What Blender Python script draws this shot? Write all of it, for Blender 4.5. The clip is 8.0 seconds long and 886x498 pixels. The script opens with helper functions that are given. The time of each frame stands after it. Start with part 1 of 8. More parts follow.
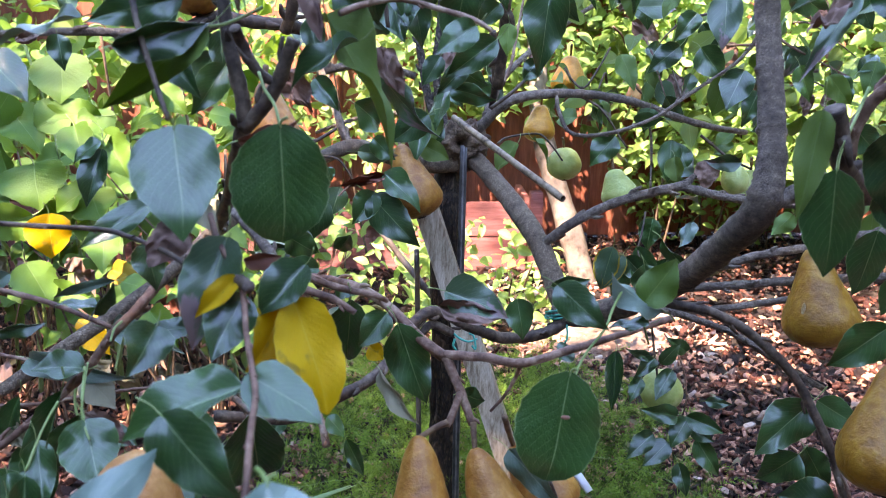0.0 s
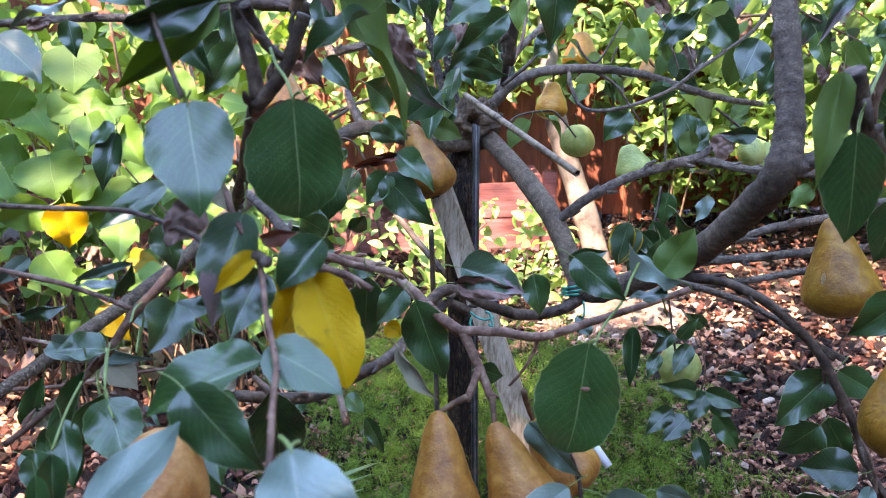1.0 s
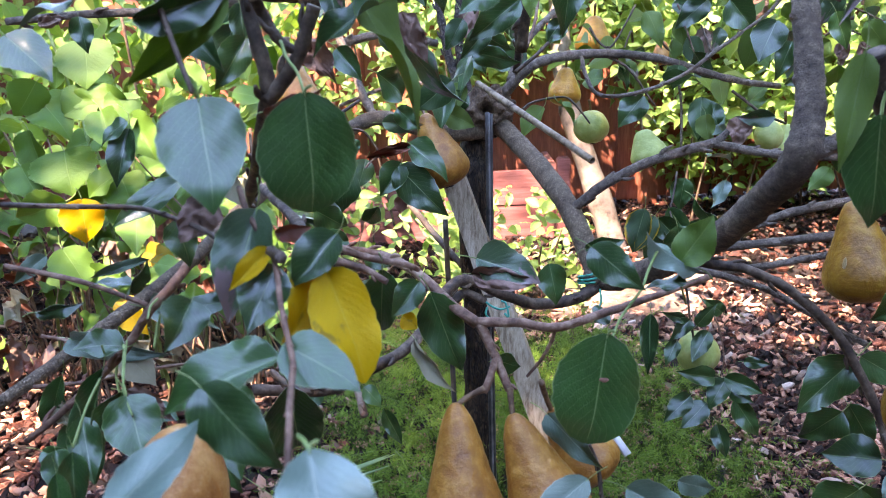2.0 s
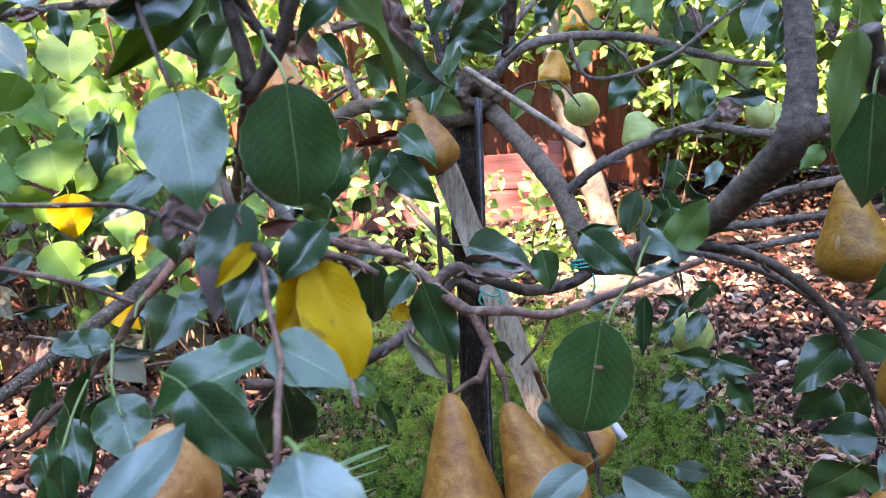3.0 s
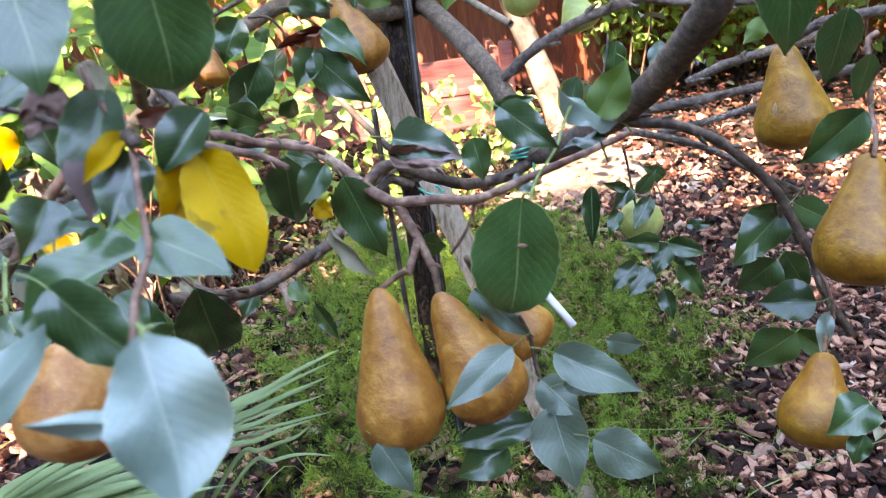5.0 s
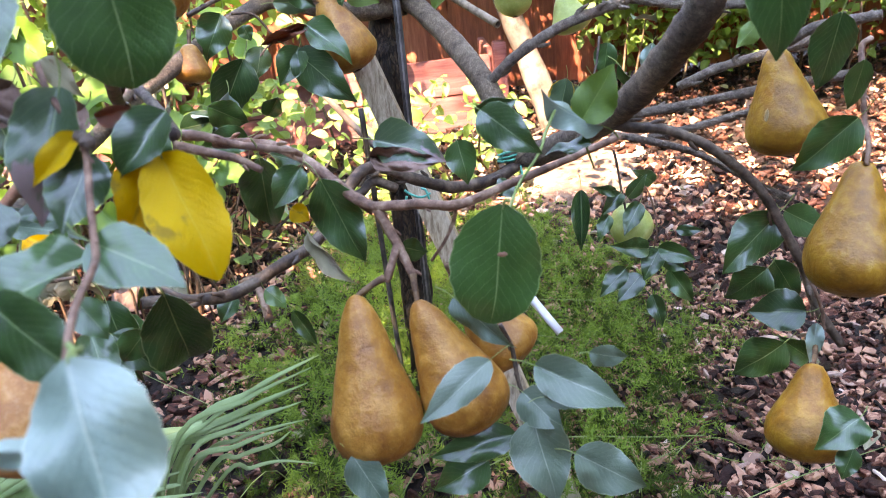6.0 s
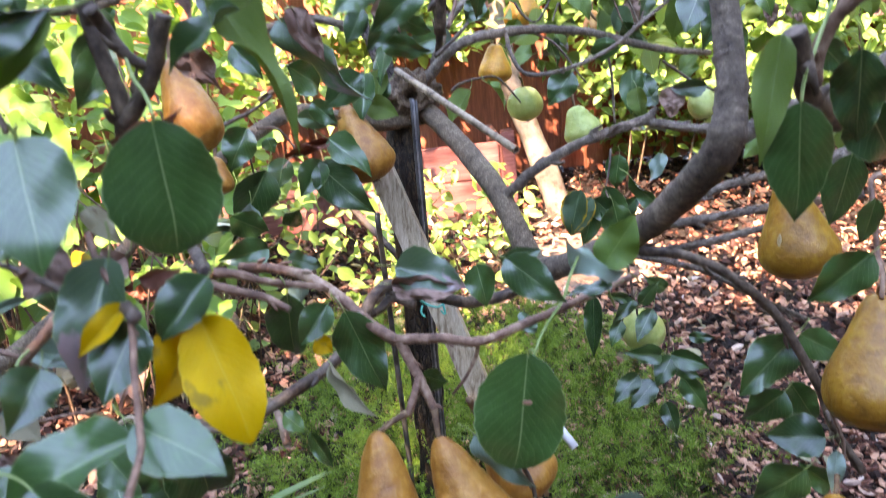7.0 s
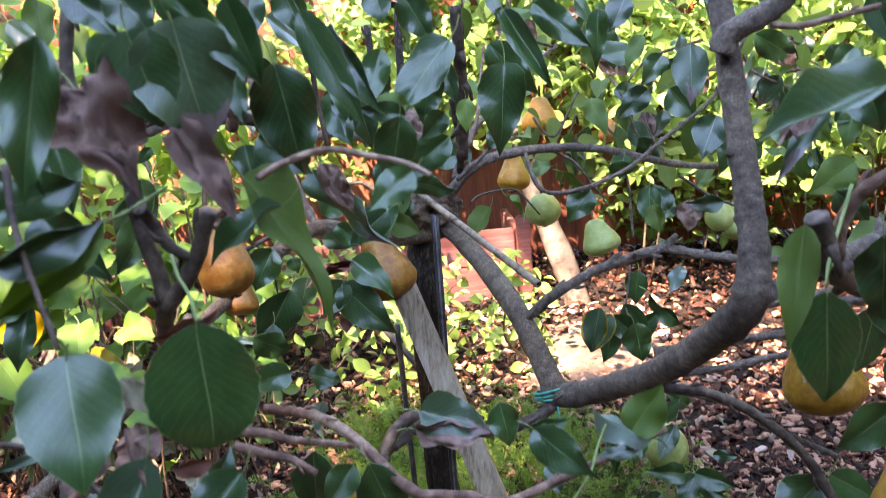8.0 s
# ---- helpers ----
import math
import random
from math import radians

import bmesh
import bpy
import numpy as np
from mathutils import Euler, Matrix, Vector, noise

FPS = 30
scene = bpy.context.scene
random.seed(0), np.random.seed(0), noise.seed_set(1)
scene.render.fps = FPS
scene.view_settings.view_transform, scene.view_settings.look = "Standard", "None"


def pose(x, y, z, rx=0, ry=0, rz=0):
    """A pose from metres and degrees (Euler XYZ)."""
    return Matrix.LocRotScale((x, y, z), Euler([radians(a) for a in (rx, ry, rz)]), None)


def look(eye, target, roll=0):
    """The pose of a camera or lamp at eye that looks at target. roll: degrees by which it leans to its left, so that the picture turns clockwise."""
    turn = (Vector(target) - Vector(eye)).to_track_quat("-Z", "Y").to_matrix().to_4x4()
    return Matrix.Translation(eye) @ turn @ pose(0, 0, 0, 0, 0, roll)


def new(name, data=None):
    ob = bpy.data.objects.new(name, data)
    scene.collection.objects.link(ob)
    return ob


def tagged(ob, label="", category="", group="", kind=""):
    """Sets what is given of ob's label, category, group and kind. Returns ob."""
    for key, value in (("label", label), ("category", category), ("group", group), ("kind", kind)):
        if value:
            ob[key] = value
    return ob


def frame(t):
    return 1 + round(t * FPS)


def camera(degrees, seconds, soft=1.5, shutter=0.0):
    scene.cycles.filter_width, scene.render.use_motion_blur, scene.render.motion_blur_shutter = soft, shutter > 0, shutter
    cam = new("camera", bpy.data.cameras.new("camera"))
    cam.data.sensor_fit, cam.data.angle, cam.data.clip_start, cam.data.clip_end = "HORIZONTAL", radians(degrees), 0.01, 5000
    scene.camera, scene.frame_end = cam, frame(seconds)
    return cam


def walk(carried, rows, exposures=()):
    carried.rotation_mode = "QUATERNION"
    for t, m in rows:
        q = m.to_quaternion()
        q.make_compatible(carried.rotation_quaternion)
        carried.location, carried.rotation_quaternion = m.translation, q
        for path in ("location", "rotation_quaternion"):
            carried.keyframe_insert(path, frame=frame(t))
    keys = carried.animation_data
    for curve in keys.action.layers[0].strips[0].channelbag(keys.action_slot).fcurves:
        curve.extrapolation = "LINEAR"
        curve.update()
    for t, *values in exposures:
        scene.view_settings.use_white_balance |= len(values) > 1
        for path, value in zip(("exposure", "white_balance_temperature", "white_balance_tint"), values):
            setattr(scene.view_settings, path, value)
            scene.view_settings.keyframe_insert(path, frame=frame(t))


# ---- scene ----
cam = camera(63.6, 8.0, soft=0.8, shutter=0.5)
cam.data.dof.use_dof, cam.data.dof.focus_distance, cam.data.dof.aperture_fstop = True, 1.0, 13.0
EYE, TILT = 0.95, -14.0
ROWS = [
    (0.0, 0.0000, 0.0000, 0.0000, -0.0000, 0.0000, -0.0000),
    (0.5, -0.0016, 0.0067, -0.0025, 0.4434, -0.6972, 0.6969),
    (1.0, -0.0017, 0.0013, -0.0069, 1.0786, -1.2706, 1.2789),
    (1.5, -0.0033, 0.0020, -0.0062, 1.8310, -1.7681, 1.7539),
    (3.0, -0.0002, 0.0132, -0.0013, 1.6101, -3.3994, 3.5688),
    (3.5, -0.0015, 0.0126, -0.0025, 0.8154, -4.5305, 4.6555),
    (4.0, 0.0027, 0.0163, -0.0085, -0.0591, -6.3405, 5.8746),
    (4.5, 0.0138, 0.0239, -0.0208, -0.8687, -8.7262, 6.9193),
    (5.0, 0.0334, 0.0371, -0.0289, -1.4939, -10.4249, 7.5830),
    (5.2, 0.0409, 0.0459, -0.0320, -1.8081, -11.0110, 7.6890),
    (6.3, 0.0445, 0.0594, -0.0249, -1.9184, -9.7277, 6.6262),
    (6.5, 0.0402, 0.0613, -0.0143, -1.9451, -8.4193, 6.5929),
    (7.0, 0.0354, 0.0536, 0.0224, -1.4566, -4.6228, 6.0209),
    (7.5, 0.0348, 0.0460, 0.0605, -0.6900, -1.1192, 5.4126),
    (8.0, 0.0317, 0.0479, 0.0903, -0.3633, 1.1284, 5.5359),
]
walk(cam, [(t, pose(0, 0, EYE, TILT) @ pose(x, y, z, 90 + pitch, roll, yaw)) for t, x, y, z, yaw, pitch, roll in ROWS],
     exposures=[(t, 4.17 + e, k, 27) for t, e, k in ((0.0, 0.12, 8150), (1.5, 0.17, 8200), (3.0, 0.26, 8400), (3.5, 0.33, 8700), (4.0, 0.42, 8900), (4.5, 0.55, 9150), (5.0, 0.64, 9600),
                                               (6.5, 0.67, 10100), (7.0, 0.57, 9700), (7.5, 0.39, 9350), (8.0, 0.08, 9000))])

# ---- light: clear sky, high sun from behind the left shoulder ----
SUN_EL, SUN_AZ = radians(54), radians(215)
world = bpy.data.worlds.new("sky")
scene.world = world
world.use_nodes = True
wn = world.node_tree.nodes
sky = wn.new("ShaderNodeTexSky")
sky.sky_type = "NISHITA"
sky.sun_disc = False
sky.sun_elevation, sky.sun_rotation = SUN_EL, SUN_AZ
sky.air_density, sky.dust_density, sky.ozone_density = 0.95, 0.0, 5.0
world.node_tree.links.new(sky.outputs[0], wn["Background"].inputs[0])
wn["Background"].inputs[1].default_value = 0.125
sun_data = bpy.data.lights.new("sun", "SUN")
sun_data.energy, sun_data.angle, sun_data.color = 2.7, radians(0.55), (1.0, 0.96, 0.90)
sun = new("sun", sun_data)
sun_from = Vector((math.sin(SUN_AZ) * math.cos(SUN_EL), math.cos(SUN_AZ) * math.cos(SUN_EL), math.sin(SUN_EL)))
sun.matrix_world = look(sun_from * 20, (0, 0, 0))


# ---- materials ----
def material(name):
    m = bpy.data.materials.new(name)
    m.use_nodes = True
    nt = m.node_tree
    return m, nt, nt.nodes, nt.links, nt.nodes["Principled BSDF"]


def noise_node(nt, vec, scale, detail=4.0, rough=0.6):
    n = nt.nodes.new("ShaderNodeTexNoise")
    n.inputs["Scale"].default_value, n.inputs["Detail"].default_value, n.inputs["Roughness"].default_value = scale, detail, rough
    if vec is not None:
        nt.links.new(vec, n.inputs["Vector"])
    return n


def ramp(nt, fac, stops):
    r = nt.nodes.new("ShaderNodeValToRGB")
    while len(r.color_ramp.elements) < len(stops):
        r.color_ramp.elements.new(0.5)
    for e, (p, c) in zip(r.color_ramp.elements, stops):
        e.position, e.color = p, (*c, 1)
    nt.links.new(fac, r.inputs[0])
    return r


def mix(nt, fac, a, b, mode="MIX"):
    n = nt.nodes.new("ShaderNodeMix")
    n.data_type, n.blend_type = "RGBA", mode
    for sock, v in ((n.inputs[0], fac), (n.inputs[6], a), (n.inputs[7], b)):
        if isinstance(v, (int, float)):
            sock.default_value = v
        elif isinstance(v, tuple):
            sock.default_value = (*v, 1)
        else:
            nt.links.new(v, sock)
    return n.outputs[2]


def maths(nt, op, a, b=0.0, c=None, clamp=False):
    n = nt.nodes.new("ShaderNodeMath")
    n.operation, n.use_clamp = op, clamp
    for k, v in enumerate((a, b, c)):
        if v is None:
            continue
        if isinstance(v, (int, float)):
            n.inputs[k].default_value = v
        else:
            nt.links.new(v, n.inputs[k])
    return n.outputs[0]


def bump(nt, height, strength, distance, bsdf):
    b = nt.nodes.new("ShaderNodeBump")
    b.inputs["Strength"].default_value, b.inputs["Distance"].default_value = strength, distance
    nt.links.new(height, b.inputs["Height"])
    nt.links.new(b.outputs[0], bsdf.inputs["Normal"])


def leaf_material(name, dark, light, vein, rough=0.4, glow=0.3, patch=None, patch_at=0.62, margin=None, spec=0.5, thin=None, coat=0.0, from_tip=0.0):
    """Leaf surface: midrib and side veins along the blade, mottling, patches of wear, light passing through."""
    m, nt, nodes, links, b = material(name)
    uv = nodes.new("ShaderNodeTexCoord")
    sep = nodes.new("ShaderNodeSeparateXYZ")
    links.new(uv.outputs["UV"], sep.inputs[0])
    u = maths(nt, "ABSOLUTE", maths(nt, "SUBTRACT", sep.outputs[0], 0.5))
    v = sep.outputs[1]
    info = nodes.new("ShaderNodeObjectInfo")
    geom = nodes.new("ShaderNodeNewGeometry")
    luck = maths(nt, "ADD", info.outputs["Random"], geom.outputs["Random Per Island"])
    own = nodes.new("ShaderNodeCombineXYZ")
    for k, v_in in enumerate((sep.outputs[0], sep.outputs[1], maths(nt, "MULTIPLY", luck, 37.0))):
        links.new(v_in, own.inputs[k])
    big = noise_node(nt, own.outputs[0], 5.0, 3)
    fine = noise_node(nt, own.outputs[0], 60.0, 2)
    shade = maths(nt, "ADD", maths(nt, "MULTIPLY", big.outputs[0], 0.9), maths(nt, "MULTIPLY", maths(nt, "FRACT", luck), 0.6))
    shade = maths(nt, "SUBTRACT", shade, 0.25, clamp=True)
    col = mix(nt, shade, dark, light)
    col = mix(nt, maths(nt, "MULTIPLY", fine.outputs[0], 0.22), col, light)
    # side veins rise from the midrib towards the tip
    w = maths(nt, "SUBTRACT", maths(nt, "MULTIPLY", v, 11.0), maths(nt, "MULTIPLY", u, 8.0))
    w = maths(nt, "ADD", w, maths(nt, "MULTIPLY", big.outputs[0], 1.1))
    w = maths(nt, "ABSOLUTE", maths(nt, "SUBTRACT", maths(nt, "FRACT", w), 0.5))
    side = maths(nt, "SUBTRACT", 1.0, maths(nt, "MULTIPLY", w, 16.0), clamp=True)
    quilt = maths(nt, "MULTIPLY", w, 2.0)
    rib = maths(nt, "SUBTRACT", 1.0, maths(nt, "MULTIPLY", u, 72.0), clamp=True)
    col = mix(nt, maths(nt, "MULTIPLY", side, 0.2), col, vein)
    col = mix(nt, maths(nt, "MULTIPLY", rib, 0.7), col, vein)
    rim = maths(nt, "MULTIPLY", maths(nt, "SUBTRACT", u, 0.482, clamp=True), 70.0, clamp=True)
    col = mix(nt, maths(nt, "MULTIPLY", rim, 0.65), col, vein)
    if margin:
        edge = maths(nt, "ADD", maths(nt, "MULTIPLY", u, 2.0), maths(nt, "MULTIPLY", big.outputs[0], 0.8))
        col = mix(nt, maths(nt, "MULTIPLY", maths(nt, "SUBTRACT", edge, 1.22, clamp=True), 8.0, clamp=True), col, margin)
    if patch:
        spots = noise_node(nt, own.outputs[0], 2.6, 5)
        reach = maths(nt, "ADD", spots.outputs[0], maths(nt, "MULTIPLY", maths(nt, "SUBTRACT", v, 0.62), from_tip))
        where = maths(nt, "MULTIPLY", maths(nt, "SUBTRACT", reach, patch_at, clamp=True), 14.0, clamp=True)
        col = mix(nt, where, col, patch)
    links.new(col, b.inputs["Base Color"])
    links.new(maths(nt, "ADD", rough - 0.08, maths(nt, "MULTIPLY", big.outputs[0], 0.2)), b.inputs["Roughness"])
    b.inputs["Specular IOR Level"].default_value = spec
    b.inputs["Coat Weight"].default_value, b.inputs["Coat Roughness"].default_value = coat, 0.27
    b.inputs["Coat IOR"].default_value = 1.66
    relief = maths(nt, "ADD", maths(nt, "MULTIPLY", quilt, 0.3), maths(nt, "SUBTRACT", maths(nt, "MULTIPLY", big.outputs[0], 0.5), rib))
    cells = nodes.new("ShaderNodeTexVoronoi")
    cells.feature = "DISTANCE_TO_EDGE"
    cells.inputs["Scale"].default_value = 34.0
    links.new(own.outputs[0], cells.inputs["Vector"])
    net = maths(nt, "MULTIPLY", cells.outputs["Distance"], 2.0, clamp=True)
    relief = maths(nt, "ADD", relief, maths(nt, "ADD", maths(nt, "MULTIPLY", net, 0.5), maths(nt, "MULTIPLY", fine.outputs[0], 0.7)))
    bump(nt, relief, 0.32, 0.004, b)
    tr = nodes.new("ShaderNodeBsdfTranslucent")
    links.new(mix(nt, 0.75, col, thin or (light[0] * 2.2, light[1] * 2.0, light[2] * 0.8)), tr.inputs[0])
    ms = nodes.new("ShaderNodeMixShader")
    ms.inputs[0].default_value = glow
    links.new(b.outputs[0], ms.inputs[1])
    links.new(tr.outputs[0], ms.inputs[2])
    links.new(ms.outputs[0], nodes["Material Output"].inputs[0])
    return m


def rough_material(name, stops, scale=30.0, rough=0.85, bump_d=0.002, stretch=(1, 1, 1), fine=None, spec=0.3, island=0.0, obj=0.0, strength=0.6):
    """Bark, wood, soil, stone: ramped noise in object space with fine relief."""
    m, nt, nodes, links, b = material(name)
    tc = nodes.new("ShaderNodeTexCoord")
    mp = nodes.new("ShaderNodeMapping")
    mp.inputs["Scale"].default_value = stretch
    links.new(tc.outputs["Object"], mp.inputs[0])
    a = noise_node(nt, mp.outputs[0], scale, 8, 0.65)
    c = noise_node(nt, mp.outputs[0], scale * 0.17, 3)
    f = maths(nt, "ADD", maths(nt, "MULTIPLY", a.outputs[0], 0.65), maths(nt, "MULTIPLY", c.outputs[0], 0.5))
    f = maths(nt, "MULTIPLY_ADD", f, 2.0, -0.65)
    if island:
        g = nodes.new("ShaderNodeNewGeometry")
        f = maths(nt, "ADD", f, maths(nt, "MULTIPLY", maths(nt, "SUBTRACT", g.outputs["Random Per Island"], 0.5), island))
    if obj:
        oi = nodes.new("ShaderNodeObjectInfo")
        f = maths(nt, "ADD", f, maths(nt, "MULTIPLY", maths(nt, "SUBTRACT", oi.outputs["Random"], 0.5), obj))
    links.new(ramp(nt, f, stops).outputs[0], b.inputs["Base Color"])
    b.inputs["Roughness"].default_value = rough
    b.inputs["Specular IOR Level"].default_value = spec
    fn = noise_node(nt, mp.outputs[0], scale * (fine or 4.0), 4)
    bump(nt, maths(nt, "ADD", a.outputs[0], maths(nt, "MULTIPLY", fn.outputs[0], 0.4)), strength, bump_d, b)
    return m


def bark_material(name, dark, mid, pale, scale=60.0, along=1.0, cracked=0.55, cell=3.4):
    """Bark: broad tone, fine pits, pale corky specks, all with relief."""
    m, nt, nodes, links, b = material(name)
    tc = nodes.new("ShaderNodeTexCoord")
    mp = nodes.new("ShaderNodeMapping")
    mp.inputs["Scale"].default_value = (1, 1, along)
    links.new(tc.outputs["Object"], mp.inputs[0])
    broad = noise_node(nt, mp.outputs[0], scale * 0.3, 4, 0.6)
    mid_n = noise_node(nt, mp.outputs[0], scale * 2.2, 6, 0.7)
    fine = noise_node(nt, mp.outputs[0], scale * 9.0, 3, 0.7)
    f = maths(nt, "ADD", maths(nt, "MULTIPLY", broad.outputs[0], 0.5), maths(nt, "ADD", maths(nt, "MULTIPLY", mid_n.outputs[0], 0.75), maths(nt, "MULTIPLY", fine.outputs[0], 0.28)))
    col = ramp(nt, maths(nt, "MULTIPLY_ADD", f, 1.5, -0.65), [(0.18, dark), (0.5, mid), (0.85, pale)]).outputs[0]
    cork = nodes.new("ShaderNodeTexVoronoi")
    cork.inputs["Scale"].default_value = scale * 3.2
    links.new(mp.outputs[0], cork.inputs["Vector"])
    spot = maths(nt, "MULTIPLY", maths(nt, "SUBTRACT", 0.20, cork.outputs["Distance"], clamp=True), 9.0, clamp=True)
    where = maths(nt, "MULTIPLY", maths(nt, "SUBTRACT", broad.outputs[0], 0.46, clamp=True), 9.0, clamp=True)
    spot = maths(nt, "MULTIPLY", spot, where)
    # a net of fine cracks, broken up by the broad tone
    warp = nodes.new("ShaderNodeVectorMath")
    warp.operation = "MULTIPLY_ADD"
    links.new(mid_n.outputs["Color"], warp.inputs[0])
    warp.inputs[1].default_value = (0.006, 0.006, 0.006)
    links.new(mp.outputs[0], warp.inputs[2])
    net = nodes.new("ShaderNodeTexVoronoi")
    net.feature = "DISTANCE_TO_EDGE"
    net.inputs["Scale"].default_value = scale * cell
    links.new(warp.outputs[0], net.inputs["Vector"])
    crack = maths(nt, "SUBTRACT", 1.0, maths(nt, "MULTIPLY", net.outputs["Distance"], 6.5), clamp=True)
    crack = maths(nt, "MULTIPLY", crack, maths(nt, "MULTIPLY", maths(nt, "SUBTRACT", mid_n.outputs[0], 0.30, clamp=True), 4.0, clamp=True))
    col = mix(nt, maths(nt, "MULTIPLY", spot, 0.65), col, pale)
    links.new(mix(nt, maths(nt, "MULTIPLY", crack, cracked), col, dark), b.inputs["Base Color"])
    b.inputs["Roughness"].default_value = 0.72
    b.inputs["Specular IOR Level"].default_value = 0.35
    bump(nt, maths(nt, "ADD", maths(nt, "ADD", mid_n.outputs[0], maths(nt, "MULTIPLY", fine.outputs[0], 0.5)), maths(nt, "SUBTRACT", maths(nt, "MULTIPLY", spot, 0.5), maths(nt, "MULTIPLY", crack, 1.2 * cracked))), 1.0, 0.004, b)
    return m


def fruit_material(name, base, light, blush, speck, rough=0.5):
    m, nt, nodes, links, b = material(name)
    tc = nodes.new("ShaderNodeTexCoord")
    oi = nodes.new("ShaderNodeObjectInfo")
    shift = nodes.new("ShaderNodeVectorMath")
    shift.operation = "ADD"
    links.new(tc.outputs["Object"], shift.inputs[0])
    links.new(oi.outputs["Random"], shift.inputs[1])
    a = noise_node(nt, shift.outputs[0], 34.0, 6, 0.7)
    c = noise_node(nt, shift.outputs[0], 260.0, 3, 0.7)
    dent = noise_node(nt, shift.outputs[0], 75.0, 4, 0.55)
    r = ramp(nt, maths(nt, "ADD", maths(nt, "MULTIPLY", a.outputs[0], 0.6), maths(nt, "MULTIPLY", dent.outputs[0], 0.4)), [(0.36, blush), (0.5, base), (0.63, light)])
    col = mix(nt, maths(nt, "MULTIPLY", maths(nt, "SUBTRACT", c.outputs[0], 0.55, clamp=True), 2.2, clamp=True), r.outputs[0], speck)
    vo = nodes.new("ShaderNodeTexVoronoi")
    vo.inputs["Scale"].default_value = 300.0
    links.new(shift.outputs[0], vo.inputs["Vector"])
    dots = maths(nt, "MULTIPLY", maths(nt, "SUBTRACT", 0.16, vo.outputs["Distance"], clamp=True), 4.0, clamp=True)
    col = mix(nt, dots, col, speck)
    links.new(col, b.inputs["Base Color"])
    b.inputs["Roughness"].default_value = rough
    b.inputs["Specular IOR Level"].default_value = 0.4
    b.inputs["Subsurface Weight"].default_value = 0.08
    b.inputs["Subsurface Radius"].default_value = (0.006, 0.003, 0.001)
    bump(nt, maths(nt, "ADD", maths(nt, "ADD", a.outputs[0], dent.outputs[0]), maths(nt, "MULTIPLY", c.outputs[0], 0.2)), 0.5, 0.004, b)
    return m


PALE_VEIN = (0.30, 0.40, 0.16)
M_LEAF = leaf_material("pear_leaf_upper", (0.0055, 0.026, 0.006), (0.040, 0.130, 0.026), PALE_VEIN, 0.40, 0.20, spec=0.22, coat=1.0, thin=(0.09, 0.20, 0.02))
M_UNDER = leaf_material("pear_leaf_lower", (0.14, 0.235, 0.175), (0.26, 0.37, 0.28), (0.50, 0.56, 0.40), 0.42, 0.25, spec=0.5, coat=0.8, thin=(0.10, 0.22, 0.05))
M_YELLOW = leaf_material("yellow_leaf", (0.50, 0.28, 0.004), (0.68, 0.42, 0.008), (0.66, 0.50, 0.07), 0.45, 0.35, patch=(0.30, 0.20, 0.02), patch_at=0.58, spec=0.2, thin=(0.8, 0.5, 0.02))
M_GOLD = leaf_material("gold_leaf", (0.36, 0.23, 0.02), (0.50, 0.34, 0.035), (0.55, 0.42, 0.10), 0.5, 0.3, patch=(0.26, 0.22, 0.03), patch_at=0.56, spec=0.25, thin=(0.5, 0.33, 0.03))
M_EDGED = leaf_material("leaf_with_yellow_margin", (0.03, 0.08, 0.035), (0.08, 0.15, 0.06), PALE_VEIN, 0.4, 0.2, margin=(0.6, 0.36, 0.02), patch=(0.16, 0.10, 0.09), patch_at=0.6)
M_DRY = leaf_material("dry_leaf", (0.1260, 0.0679, 0.0510), (0.3990, 0.2425, 0.1827), (0.2100, 0.1261, 0.0850), 0.7, 0.15, patch=(0.0525, 0.0243, 0.0213), spec=0.25, thin=(0.2310, 0.1067, 0.0510))
M_TAN = leaf_material("dry_tan_leaf", (0.22, 0.19, 0.11), (0.40, 0.35, 0.22), (0.45, 0.38, 0.25), 0.7, 0.25, patch=(0.18, 0.11, 0.07), spec=0.25, thin=(0.4, 0.33, 0.15))
M_RUST = leaf_material("rust_red_leaf", (0.16, 0.045, 0.03), (0.28, 0.10, 0.06), (0.3, 0.14, 0.08), 0.55, 0.25, thin=(0.4, 0.1, 0.05))
M_HALF = leaf_material("half_withered_leaf", (0.03, 0.08, 0.035), (0.07, 0.13, 0.05), PALE_VEIN, 0.42, 0.2, patch=(0.24, 0.155, 0.145), patch_at=0.54, spec=0.3, coat=0.8, from_tip=0.55)
M_GREYLEAF = leaf_material("grey_green_leaf", (0.062, 0.115, 0.072), (0.14, 0.20, 0.13), (0.46, 0.52, 0.36), 0.45, 0.25, spec=0.4, thin=(0.10, 0.20, 0.06), coat=0.45)
M_OLIVELEAF = leaf_material("olive_green_leaf", (0.075, 0.135, 0.026), (0.155, 0.235, 0.055), PALE_VEIN, 0.5, 0.45, spec=0.3, thin=(0.26, 0.38, 0.07))
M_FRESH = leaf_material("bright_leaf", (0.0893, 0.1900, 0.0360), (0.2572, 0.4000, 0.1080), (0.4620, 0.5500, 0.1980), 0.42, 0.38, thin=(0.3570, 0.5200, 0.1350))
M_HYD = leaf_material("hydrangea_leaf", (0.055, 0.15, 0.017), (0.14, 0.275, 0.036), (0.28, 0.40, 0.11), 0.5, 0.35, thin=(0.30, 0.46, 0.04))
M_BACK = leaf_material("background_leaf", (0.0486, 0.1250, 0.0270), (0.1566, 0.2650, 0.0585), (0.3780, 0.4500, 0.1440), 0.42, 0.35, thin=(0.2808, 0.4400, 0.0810))
